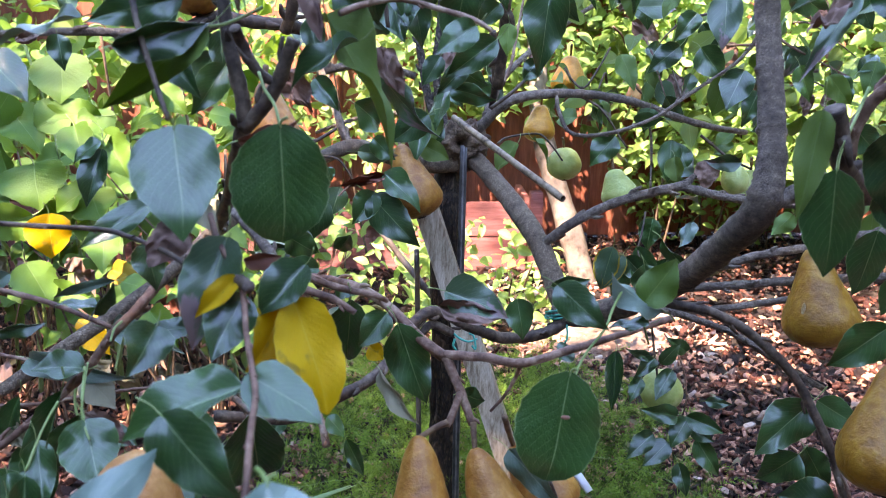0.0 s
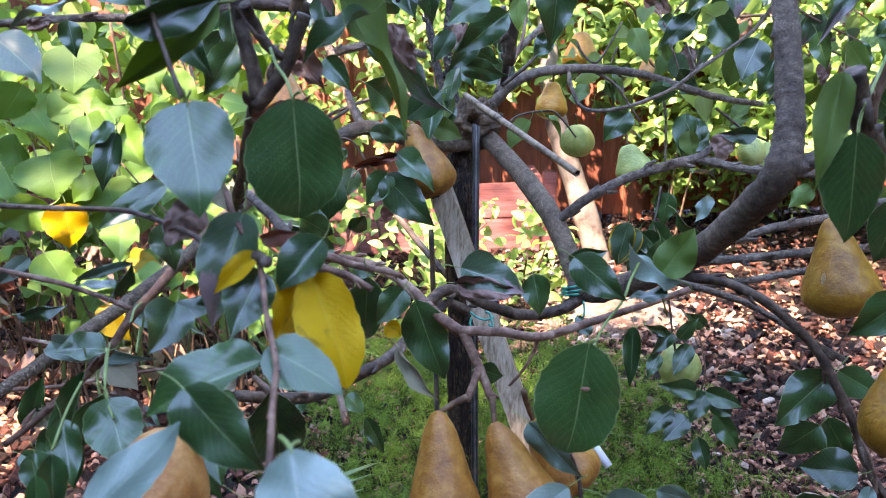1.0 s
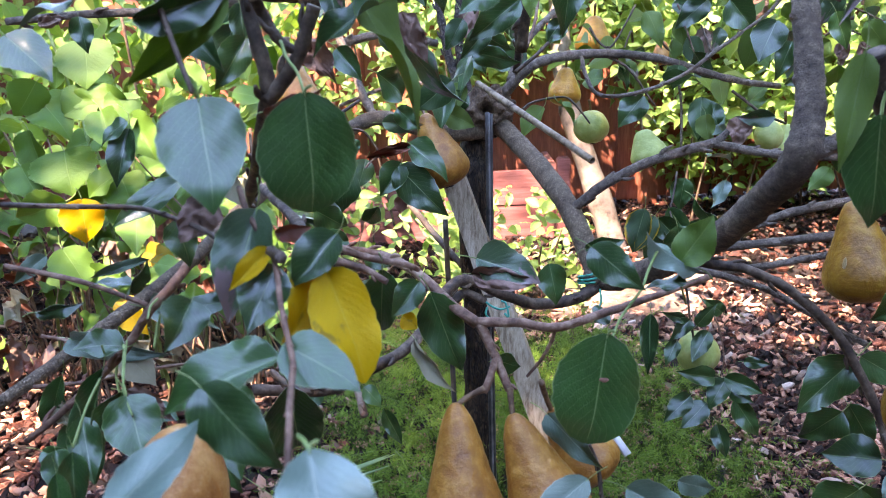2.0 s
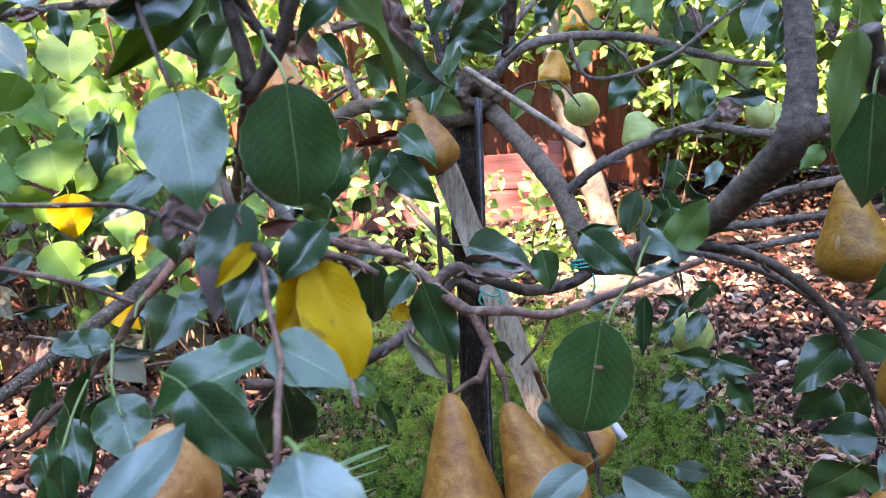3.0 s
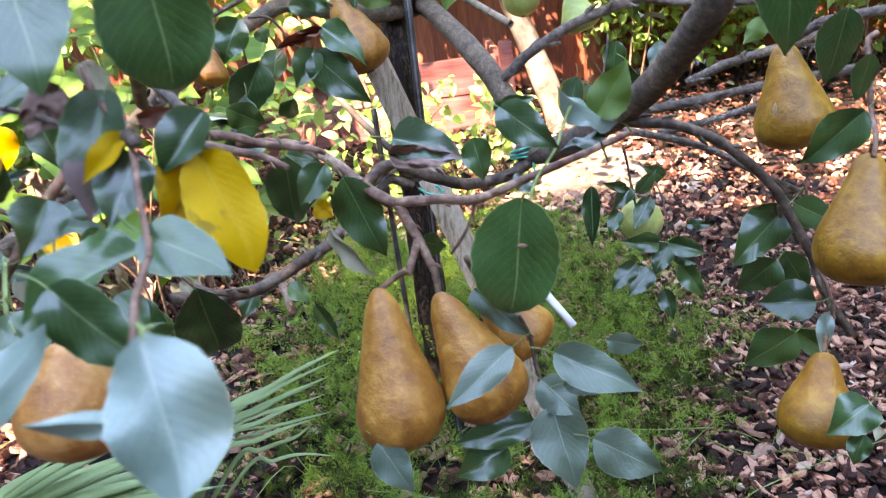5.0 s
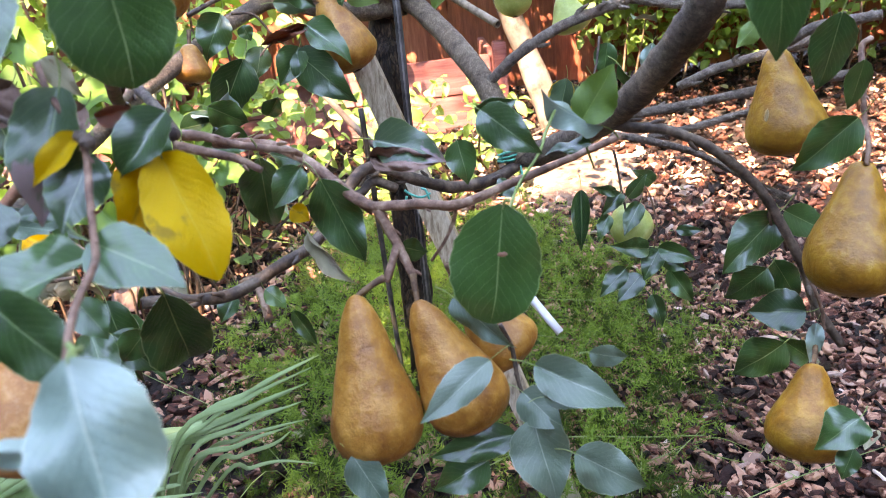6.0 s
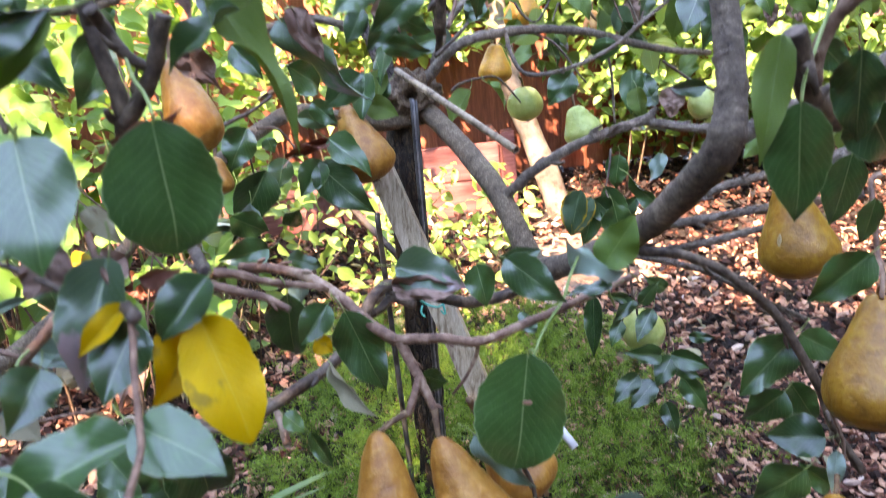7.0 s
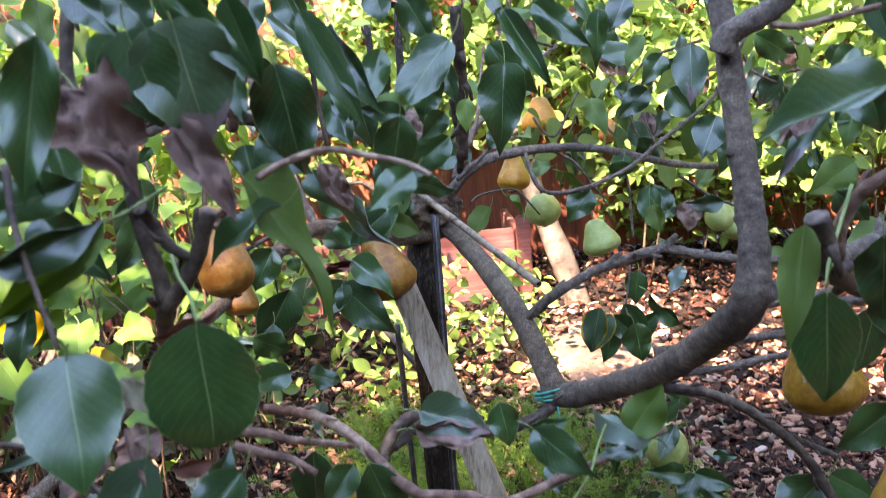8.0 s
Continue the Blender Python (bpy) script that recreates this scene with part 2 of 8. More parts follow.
# Dark leaf for the unseen hedges, so they send little light back.
M_HEDGE = leaf_material("hedge_leaf", (0.014, 0.040, 0.010), (0.050, 0.105, 0.026), (0.12, 0.2, 0.06), 0.5, 0.25, spec=0.2)
M_PETIOLE = rough_material("petiole", [(0.3, (0.13, 0.20, 0.05)), (0.7, (0.25, 0.32, 0.11))], 60, 0.5, 0.0005)
M_BARK = bark_material("grey_bark", (0.0339, 0.0233, 0.0168), (0.1908, 0.1387, 0.0991), (0.4770, 0.3638, 0.2646), 60.0, 1.0, 0.25, 7.5)
M_LIMB = bark_material("smooth_limb_bark", (0.0339, 0.0223, 0.0151), (0.1855, 0.1300, 0.0890), (0.4770, 0.3540, 0.2478), 52.0, 1.3, 0.3, 7.0)
M_ROUGHBARK = bark_material("scaly_limb_bark", (0.0318, 0.0204, 0.0126), (0.2491, 0.1668, 0.1008), (0.5300, 0.3880, 0.2520), 60.0, 1.0, 0.6, 5.5)
M_TRUNK = bark_material("rough_trunk_bark", (0.0064, 0.0039, 0.0025), (0.0445, 0.0281, 0.0176), (0.2120, 0.1455, 0.0924), 38.0, 0.35, 0.9)
M_BURL = bark_material("knotty_burl_bark", (0.0170, 0.0087, 0.0050), (0.1325, 0.0757, 0.0420), (0.3392, 0.2134, 0.1218), 45.0, 1.0, 0.35)
M_TWIG = rough_material("brown_twig_bark", [(0.25, (0.0742, 0.0349, 0.0218)), (0.5, (0.1749, 0.0892, 0.0554)), (0.8, (0.3498, 0.2279, 0.1512))], 90, 0.7, 0.002)
M_PINK = rough_material("reddish_young_bark", [(0.25, (0.0848, 0.0388, 0.0235)), (0.5, (0.2067, 0.1067, 0.0672)), (0.8, (0.4240, 0.2764, 0.1848))], 90, 0.6, 0.002)
M_DARKTWIG = rough_material("dark_twig_bark", [(0.25, (0.0233, 0.0145, 0.0092)), (0.5, (0.0689, 0.0436, 0.0286)), (0.8, (0.1802, 0.1261, 0.0840))], 90, 0.6, 0.0015)
M_PALEBARK = rough_material("pale_trunk_bark", [(0.25, (0.0468, 0.0312, 0.0244)), (0.45, (0.1346, 0.0993, 0.0789)), (0.8, (0.2340, 0.1873, 0.1523))], 18, 0.8, 0.003)
M_CUT = rough_material("cut_wood_end", [(0.3, (0.05, 0.035, 0.03)), (0.7, (0.22, 0.16, 0.12))], 120, 0.9, 0.002)
M_RUSSET = fruit_material("russet_pear_skin", (0.3317, 0.1254, 0.0170), (0.5029, 0.2303, 0.0467), (0.2033, 0.0666, 0.0102), (0.4494, 0.2352, 0.0765), 0.46)
M_OLIVE = fruit_material("olive_pear_skin", (0.2750, 0.1170, 0.0102), (0.3960, 0.1950, 0.0221), (0.1595, 0.0600, 0.0059), (0.3740, 0.2100, 0.0510), 0.42)
M_WARMFRUIT = fruit_material("rosy_russet_pear_skin", (0.4410, 0.1650, 0.0360), (0.6090, 0.2900, 0.0900), (0.2835, 0.0900, 0.0198), (0.5775, 0.3300, 0.1440), 0.44)
M_GREENFRUIT = fruit_material("green_pear_skin", (0.38, 0.43, 0.12), (0.48, 0.52, 0.18), (0.28, 0.34, 0.08), (0.30, 0.32, 0.11), 0.4)
M_ORANGEFRUIT = fruit_material("orange_pear_skin", (0.54, 0.23, 0.025), (0.66, 0.33, 0.045), (0.40, 0.15, 0.02), (0.5, 0.30, 0.1), 0.4)
M_SCAR = rough_material("dry_scar", [(0.3, (0.30, 0.17, 0.06)), (0.7, (0.48, 0.34, 0.18))], 160, 0.6, 0.001)
M_STEM = rough_material("fruit_stem", [(0.3, (0.09, 0.045, 0.025)), (0.7, (0.24, 0.14, 0.07))], 120, 0.7, 0.001)
M_CALYX = rough_material("calyx", [(0.3, (0.03, 0.018, 0.01)), (0.7, (0.09, 0.05, 0.03))], 200, 0.9, 0.001)
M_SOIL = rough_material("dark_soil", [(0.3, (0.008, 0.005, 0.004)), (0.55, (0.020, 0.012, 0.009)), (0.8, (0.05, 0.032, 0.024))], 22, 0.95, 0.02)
M_DRYSOIL = rough_material("dry_soil", [(0.25, (0.0765, 0.0437, 0.0315)), (0.5, (0.1445, 0.0890, 0.0662)), (0.8, (0.2295, 0.1525, 0.1171))], 35, 0.95, 0.006, spec=0.15)
M_CHIP = rough_material("bark_chip", [(0.0, (0.0086, 0.0027, 0.0018)), (0.45, (0.0417, 0.0117, 0.0071)), (0.72, (0.1227, 0.0363, 0.0212)), (0.9, (0.2637, 0.0959, 0.0577)), (1.0, (0.5520, 0.2726, 0.1731))], 60, 0.55, 0.004, stretch=(1, 3, 1), island=1.35, obj=1.2, strength=0.9, spec=0.3)
M_PALECHIP = rough_material("pale_wood_chip", [(0.1, (0.25, 0.135, 0.095)), (0.5, (0.42, 0.26, 0.195)), (0.95, (0.60, 0.45, 0.36))], 40, 0.8, 0.001, island=0.6, obj=0.6)
M_FENCE = rough_material("red_brown_fence_stain", [(0.25, (0.15, 0.04, 0.022)), (0.5, (0.25, 0.07, 0.038)), (0.8, (0.36, 0.13, 0.075))], 16, 0.75, 0.003, stretch=(4, 4, 0.4), obj=0.25)
M_BEDBOARD = rough_material("faded_red_board", [(0.25, (0.15, 0.045, 0.040)), (0.5, (0.23, 0.080, 0.070)), (0.8, (0.32, 0.135, 0.120))], 16, 0.8, 0.002, stretch=(0.4, 4, 4), obj=0.2)
M_STAKE = rough_material("weathered_wood", [(0.25, (0.2120, 0.1455, 0.0882)), (0.5, (0.4240, 0.3201, 0.2100)), (0.8, (0.5936, 0.4753, 0.3360))], 60, 0.9, 0.004, stretch=(3, 3, 0.12), spec=0.2)
M_CANE = rough_material("grey_cane", [(0.28, (0.0605, 0.0388, 0.0224)), (0.45, (0.2200, 0.1503, 0.0896)), (0.75, (0.3960, 0.2910, 0.1840))], 110, 0.6, 0.001)
M_POLE = rough_material("dark_metal", [(0.3, (0.018, 0.016, 0.015)), (0.7, (0.085, 0.076, 0.068))], 60, 0.45, 0.0005, spec=0.5)
M_POLEEDGE = rough_material("worn_metal_edge", [(0.3, (0.10, 0.095, 0.09)), (0.7, (0.25, 0.23, 0.21))], 60, 0.5, 0.0005)
M_TUBE = rough_material("white_plastic", [(0.3, (0.62, 0.60, 0.55)), (0.7, (0.74, 0.72, 0.68))], 40, 0.5, 0.0005)
M_TIE = rough_material("green_tie", [(0.3, (0.0, 0.22, 0.15)), (0.7, (0.02, 0.38, 0.27))], 80, 0.45, 0.0005)
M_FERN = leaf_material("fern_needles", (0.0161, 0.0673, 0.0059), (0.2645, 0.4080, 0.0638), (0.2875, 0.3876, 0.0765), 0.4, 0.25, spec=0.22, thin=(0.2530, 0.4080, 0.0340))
# Darker copy of the needles: shade low in the clumps, put into colour.
M_FERNSHADE = leaf_material("fern_needles_shade", (0.0092, 0.0360, 0.0034), (0.0575, 0.1200, 0.0136), (0.1725, 0.2500, 0.0510), 0.45, 0.25, spec=0.2, thin=(0.1380, 0.2200, 0.0255))
M_STRAP = leaf_material("strap_leaf", (0.2151, 0.3306, 0.1207), (0.3795, 0.5025, 0.2173), (0.4807, 0.5951, 0.3019), 0.45, 0.25, thin=(0.3162, 0.5025, 0.1207))
M_CANEBROWN = rough_material("dry_cane", [(0.3, (0.09, 0.05, 0.03)), (0.7, (0.24, 0.15, 0.09))], 60, 0.8, 0.001)


# ---- building blocks ----
def finish(name, bm, mats, smooth=True):
    me = bpy.data.meshes.new(name)
    bm.normal_update()
    bm.to_mesh(me)
    bm.free()
    for m in (mats if isinstance(mats, (list, tuple)) else (mats,)):
        me.materials.append(m)
    if smooth:
        me.shade_smooth()
    return me


def part(name, bm, mats, parent, label="", smooth=True):
    ob = new(name, finish(name, bm, mats, smooth))
    ob.parent = parent
    if parent is not None:
        ob.matrix_parent_inverse = parent.matrix_world.inverted()
    return tagged(ob, label)


def thing(name, at, label, category, group="", kind=""):
    ob = new(name)
    ob.empty_display_size = 0.02
    ob.location = at
    ob.matrix_world = Matrix.Translation(at)
    return tagged(ob, label, category, group, kind)


def spline(points, n):
    """Points along a smooth curve through the given ones."""
    p = [Vector(q) for q in points]
    if len(p) == 2:
        return [p[0].lerp(p[1], k / n) for k in range(n + 1)]
    p = [p[0] * 2 - p[1]] + p + [p[-1] * 2 - p[-2]]
    out = []
    for a in range(1, len(p) - 2):
        for k in range(n):
            t = k / n
            out.append(0.5 * ((2 * p[a]) + (p[a + 1] - p[a - 1]) * t + (2 * p[a - 1] - 5 * p[a] + 4 * p[a + 1] - p[a + 2]) * t * t
                              + (3 * p[a] - p[a - 1] - 3 * p[a + 1] + p[a + 2]) * t ** 3))
    return out + [p[-2]]


def tube(bm, points, r0, r1, sides=8, n=5, rough=0.1, nodes=0.0, cap=1, mat=0, seed=0.0):
    """A tapering, slightly uneven tube along a curve; nodes: swellings like a branch's rings."""
    pts = spline(points, n)
    count = len(pts)
    rings, side = [], None
    for k, c in enumerate(pts):
        d = (pts[min(k + 1, count - 1)] - pts[max(k - 1, 0)])
        d = d.normalized() if d.length > 1e-9 else Vector((0, 0, 1))
        if side is None:
            side = d.orthogonal().normalized()
        side = (side - d * side.dot(d)).normalized()
        up = d.cross(side)
        f = k / (count - 1)
        if isinstance(r0, (list, tuple)):
            g = min(f * (len(r0) - 1), len(r0) - 1.001)
            r = r0[int(g)] + (r0[int(g) + 1] - r0[int(g)]) * (g % 1)
        else:
            r = r0 + (r1 - r0) * f
        swell = 1 + nodes * max(0.0, math.sin(f * count * 1.1 + seed * 9)) ** 8
        ring = []
        for s in range(sides):
            a = 2 * math.pi * s / sides
            out = side * math.cos(a) + up * math.sin(a)
            q = c + out * r
            ring.append(bm.verts.new(c + out * r * swell * (1 + rough * noise.noise(q * 0.35 / max(r, 1e-4) + Vector((seed, 0, 0))))))
        rings.append(ring)
    for a, b in zip(rings, rings[1:]):
        for s in range(sides):
            bm.faces.new((a[s], a[(s + 1) % sides], b[(s + 1) % sides], b[s])).material_index = mat
    for ring, flip in ((rings[0], True), (rings[-1], False)):
        bm.faces.new(list(reversed(ring)) if flip else ring).material_index = cap if cap is not None else mat
    return pts


def box(bm, size, m=None, bevel=0.0, mat=0):
    g = bmesh.ops.create_cube(bm, size=1.0, matrix=(m or Matrix()) @ Matrix.Diagonal((*size, 1)))
    if bevel:
        edges = {e for v in g["verts"] for e in v.link_edges}
        bmesh.ops.bevel(bm, geom=list(edges), offset=bevel, segments=2, affect="EDGES")


LEAF_SHAPES = {"round": (0.54, 0.55, 0.10), "broad": (0.50, 0.92, 0.20), "oval": (0.60, 1.08, 0.20), "slim": (0.75, 1.2, 0.2)}


def leaf_mesh_data(shape, fold, droop, wave, twist, rows=16, cols=10, petiole=0.25, thick=0.0035, crumple=0.0, teeth=0.0):
    """A unit blade from y 0 to 1, x -0.5 to 0.5, with two skins, a rim and a stalk."""
    a, b, taper = LEAF_SHAPES[shape]
    top_s = a / (a + b)
    peak = top_s ** a * (1 - top_s) ** b
    curl = 1.5 if fold < 0.32 else 0.5
    bm = bmesh.new()
    uv = bm.loops.layers.uv.new("UVMap")
    skins = []
    for layer in (0, 1):
        grid = []
        for r in range(rows + 1):
            s = min(max(r / rows, 0.004), 0.998)
            half = 0.5 * s ** a * (1 - s) ** b / peak
            half *= 1 + teeth * (r % 2)
            half *= 1 - taper * max(0.0, (s - 0.72) / 0.28) ** 1.5
            row = []
            for c in range(cols + 1):
                u = 2 * c / cols - 1
                x = u * half * (1 + 0.03 * math.sin(s * 41 + c * 0.1) + (0.09 if u > 0 else -0.05) * math.sin(math.pi * s)) + 0.05 * twist * math.sin(s * 3)
                z = fold * (abs(x) - curl * x * x) - droop * s * s + wave * abs(u) * half * 2 * math.sin(s * 9.0 + (1.3 if u > 0 else 0)) + twist * x * (s - 0.3)
                z += 0.022 * noise.noise(Vector((x * 4, s * 3, droop * 9 + fold))) - 0.5 * max(0.0, s - 0.72) ** 2
                if crumple:
                    q = Vector((x * 4, s * 4, fold * 7))
                    z += crumple * (noise.noise(q) + 0.6 * noise.noise(q * 2.3))
                    x += crumple * 0.8 * noise.noise(q * 0.9 + Vector((9, 0, 0)))
                x += (0.35 if twist >= 0 else -0.35) * max(0.0, s - 0.6) ** 2 * (1 + 0.5 * fold)
                row.append((bm.verts.new((x, s, z - layer * thick)), (0.5 + u / 2, s)))
            grid.append(row)
        skins.append(grid)
    for layer, grid in enumerate(skins):
        for r in range(rows):
            for c in range(cols):
                a4 = [grid[r][c], grid[r][c + 1], grid[r + 1][c + 1], grid[r + 1][c]]
                for q in ([a4[0], a4[1], a4[2]], [a4[0], a4[2], a4[3]]):
                    if layer:
                        q.reverse()
                    f = bm.faces.new([v for v, _ in q])
                    f.material_index, f.smooth = layer, True
                    for lp, (_, t) in zip(f.loops, q):
                        lp[uv].uv = t
    border = [(r, 0) for r in range(rows)] + [(rows, c) for c in range(cols)] + [(r, cols) for r in range(rows, 0, -1)] + [(0, c) for c in range(cols, 0, -1)]
    for k, (r, c) in enumerate(border):
        r2, c2 = border[(k + 1) % len(border)]
        q = [skins[0][r][c], skins[0][r2][c2], skins[1][r2][c2], skins[1][r][c]]
        f = bm.faces.new([v for v, _ in q])
        f.material_index = 1
        for e in f.edges:
            e.smooth = False
        for lp, (_, t) in zip(f.loops, q):
            lp[uv].uv = t
    bow = 0.10 if fold > 0.2 else -0.08
    tube(bm, [(0, 0.04, -0.004), (bow * 0.25, -petiole * 0.5, 0.02), (bow, -petiole, 0.09)], 0.011, 0.014, 6, 4, 0.05, cap=2, mat=2)
    return bm


LEAF_CACHE = {}
LEAF_KINDS = {"green": (M_LEAF, M_UNDER), "yellow": (M_YELLOW, M_YELLOW), "gold": (M_GOLD, M_GOLD), "edged": (M_EDGED, M_UNDER), "dry": (M_DRY, M_DRY),
              "rust": (M_RUST, M_RUST), "tan": (M_TAN, M_TAN), "half": (M_HALF, M_UNDER), "grey": (M_GREYLEAF, M_UNDER), "olive": (M_OLIVELEAF, M_OLIVELEAF), "fresh": (M_FRESH, M_FRESH), "back": (M_BACK, M_BACK), "hydrangea": (M_HYD, M_HYD)}
LEAF_FORMS = [(0.20, 0.06, 0.03, 0.08), (0.34, 0.16, 0.07, 0.3), (0.24, 0.26, 0.07, -0.3), (0.46, 0.08, 0.06, 0.2), (0.30, -0.10, 0.09, -0.25), (0.40, 0.30, 0.10, 0.4), (0.28, 0.18, 0.11, -0.5), (0.62, 0.16, 0.13, 0.35)]
LEAF_LABELS = {"gold": "yellowed hydrangea leaf", "yellow": "yellow autumn leaf", "dry": "withered brown-purple curled leaf", "rust": "rust-red dried leaf", "tan": "dry tan curled leaf", "edged": "green leaf with yellow margin", "half": "half-withered green leaf"}


def leaf_mesh(kind, shape, form, curled=False, petiole=0.25):
    key = (kind, shape, form, curled, petiole)
    if key not in LEAF_CACHE:
        fold, droop, wave, twist = LEAF_FORMS[form % len(LEAF_FORMS)]
        if curled:
            fold, droop, wave, twist = fold + 0.45, droop + 0.25, wave + 0.14, twist + 0.5
        LEAF_CACHE[key] = finish("leaf", leaf_mesh_data(shape, fold, droop, wave, twist, 26 if curled or kind == "dry" else 30 if kind in ("hydrangea", "gold") else 16, 16 if curled or kind == "dry" else 10, petiole=petiole, crumple=0.20 if curled else 0.14 if kind == 'dry' else 0.0, teeth=0.07 if kind in ('hydrangea', 'gold') else 0.0), (*LEAF_KINDS[kind], M_PETIOLE), False)
        LEAF_CACHE[key].shade_smooth()
    return LEAF_CACHE[key]


def leaf(parent, base, tip, width, normal, kind="green", shape="oval", form=0, curled=False, petiole=0.25):
    """One leaf from its base to its tip, the upper side towards normal."""
    base, tip, z = Vector(base), Vector(tip), Vector(normal)
    y = (tip - base)
    length = y.length
    y.normalize()
    x = y.cross(z).normalized()
    z = x.cross(y)
    m = Matrix((x * width, y * length, z * length)).transposed().to_4x4()
    m.translation = base
    ob = new("leaf", leaf_mesh(kind, shape, form, curled, petiole))
    ob.parent = parent
    ob.matrix_parent_inverse = parent.matrix_world.inverted()
    ob.matrix_basis = m
    return tagged(ob, LEAF_LABELS.get(kind, ""))


def branch(parent, name, points, r0, r1, bark=None, sides=10, nodes=0.06, rough=0.16, n=6, label=""):
    bm = bmesh.new()
    pts = tube(bm, points, r0, r1, sides, n, rough, nodes, 1, 0, points[0][0] * 7)
    if name in ("twig", "branch", "spur") and not isinstance(r0, (list, tuple)) and r0 < 0.008:
        grow = random.Random(round(points[0][0] * 1000))
        run = 0.0
        for a, b in zip(pts, pts[1:]):
            run += (b - a).length
            if run > 0.022:
                run = grow.uniform(-0.02, 0.005)
                d = (b - a).normalized()
                out = d.orthogonal().normalized()
                out.rotate(Matrix.Rotation(grow.uniform(0, 6.28), 3, d))
                r = max(r1, 0.0014)
                tube(bm, [a, a + out * r * 1.3 + d * r * 0.7, a + out * r * 1.9 + d * r * grow.uniform(1.6, 3.2)], r * 0.85, r * 0.25, 6, 2, 0.1, 0, 0, 0)
    return part(name, bm, (bark or M_TWIG, M_CUT), parent, label)


PEAR_PROFILE = [(0.0, 0.06), (0.008, 0.125), (0.03, 0.205), (0.09, 0.325), (0.19, 0.455), (0.31, 0.57), (0.43, 0.695), (0.54, 0.83), (0.65, 0.95),
                (0.74, 1.0), (0.83, 0.965), (0.90, 0.83), (0.955, 0.58), (0.985, 0.32), (0.99, 0.14), (0.975, 0.04)]
PLUMP_PROFILE = [(0.0, 0.08), (0.02, 0.27), (0.08, 0.47), (0.18, 0.65), (0.30, 0.80), (0.42, 0.91), (0.54, 0.98), (0.64, 1.0), (0.75, 0.96), (0.85, 0.83), (0.92, 0.65),
                 (0.97, 0.42), (0.985, 0.25), (0.985, 0.13), (0.965, 0.04)]
TAPER_PROFILE = [(0.0, 0.06), (0.02, 0.21), (0.08, 0.32), (0.18, 0.42), (0.3, 0.55), (0.42, 0.70), (0.54, 0.85), (0.65, 0.96), (0.75, 1.0), (0.84, 0.94), (0.92, 0.74),
                 (0.97, 0.46), (0.985, 0.25), (0.985, 0.13), (0.965, 0.04)]
ROUND_PROFILE = [(0.03, 0.05), (0.0, 0.2), (0.03, 0.42), (0.12, 0.66), (0.25, 0.85), (0.4, 0.97), (0.55, 1.0), (0.7, 0.93), (0.83, 0.77), (0.93, 0.52),
                 (0.985, 0.28), (0.985, 0.13), (0.96, 0.04)]
STOUT_PROFILE = [(0.0, 0.06), (0.015, 0.24), (0.06, 0.40), (0.16, 0.53), (0.28, 0.64), (0.4, 0.755), (0.52, 0.88), (0.64, 0.97), (0.74, 1.0), (0.84, 0.93), (0.92, 0.72),
                 (0.97, 0.45), (0.985, 0.25), (0.985, 0.13), (0.965, 0.04)]
FRUIT_FORMS = {"long": PEAR_PROFILE, "round": ROUND_PROFILE, "stout": STOUT_PROFILE, "taper": TAPER_PROFILE, "plump": PLUMP_PROFILE}


def pear(top, bottom, width, stem_to, skin, form, label, bend=(0, 0, 0)):
    """A fruit hung from the end of its stalk: skin, stalk and calyx."""
    top, bottom, bend = Vector(top), Vector(bottom), Vector(bend)
    axis = bottom - top
    length, d = axis.length, axis.normalized()
    root = thing("pear", bottom, label, "fruit", "pears on the tree")
    bm = bmesh.new()
    side = d.orthogonal().normalized()
    up = d.cross(side)
    rings = []
    prof = FRUIT_FORMS[form]
    fine = []
    for (s0, r0), (s1, r1) in zip(prof, prof[1:]):
        fine += [(s0, r0), ((s0 + s1) / 2, (r0 + r1) / 2 + 0.012 * (1 if 0.05 < s0 < 0.95 else 0))]
    fine.append(prof[-1])
    for s, r in fine:
        c = top + axis * s + bend * math.sin(math.pi * min(max(s, 0), 1))
        ring = []
        for k in range(28):
            a = 2 * math.pi * k / 28
            o = side * math.cos(a) + up * math.sin(a)
            q = c + o * (r * width / 2)
            lump = 1 + 0.055 * noise.noise(q * 22 + top * 31) + 0.03 * noise.noise(q * 60)
            ring.append(bm.verts.new(c + o * (r * width / 2) * lump))
        rings.append(ring)
    for a, b in zip(rings, rings[1:]):
        for k in range(28):
            bm.faces.new((a[k], b[k], b[(k + 1) % 28], a[(k + 1) % 28]))
    bm.faces.new(rings[0])
    bm.faces.new(list(reversed(rings[-1])))
    bmesh.ops.recalc_face_normals(bm, faces=bm.faces)
    body = part("skin", bm, skin, root)
    bm = bmesh.new()
    start = top + axis * 0.02
    end = Vector(stem_to)
    tube(bm, [start, start.lerp(end, 0.5) - d * 0.15 * (end - start).length * 0.3, end], 0.0021, 0.0030, 7, 5, 0.15, 0.1, 0, 0)
    part("stalk", bm, M_STEM, root)
    bm = bmesh.new()
    for k in range(5):
        a = 2 * math.pi * k / 5
        o = (side * math.cos(a) + up * math.sin(a)) * 0.004
        c = top + axis * 0.982
        tube(bm, [c, c + o + d * 0.002, c + o * 1.7 + d * 0.001], 0.0016, 0.0006, 5, 2, 0.1, 0, 0, 0)
    part("calyx", bm, M_CALYX, body, "dark dried calyx")
    return root


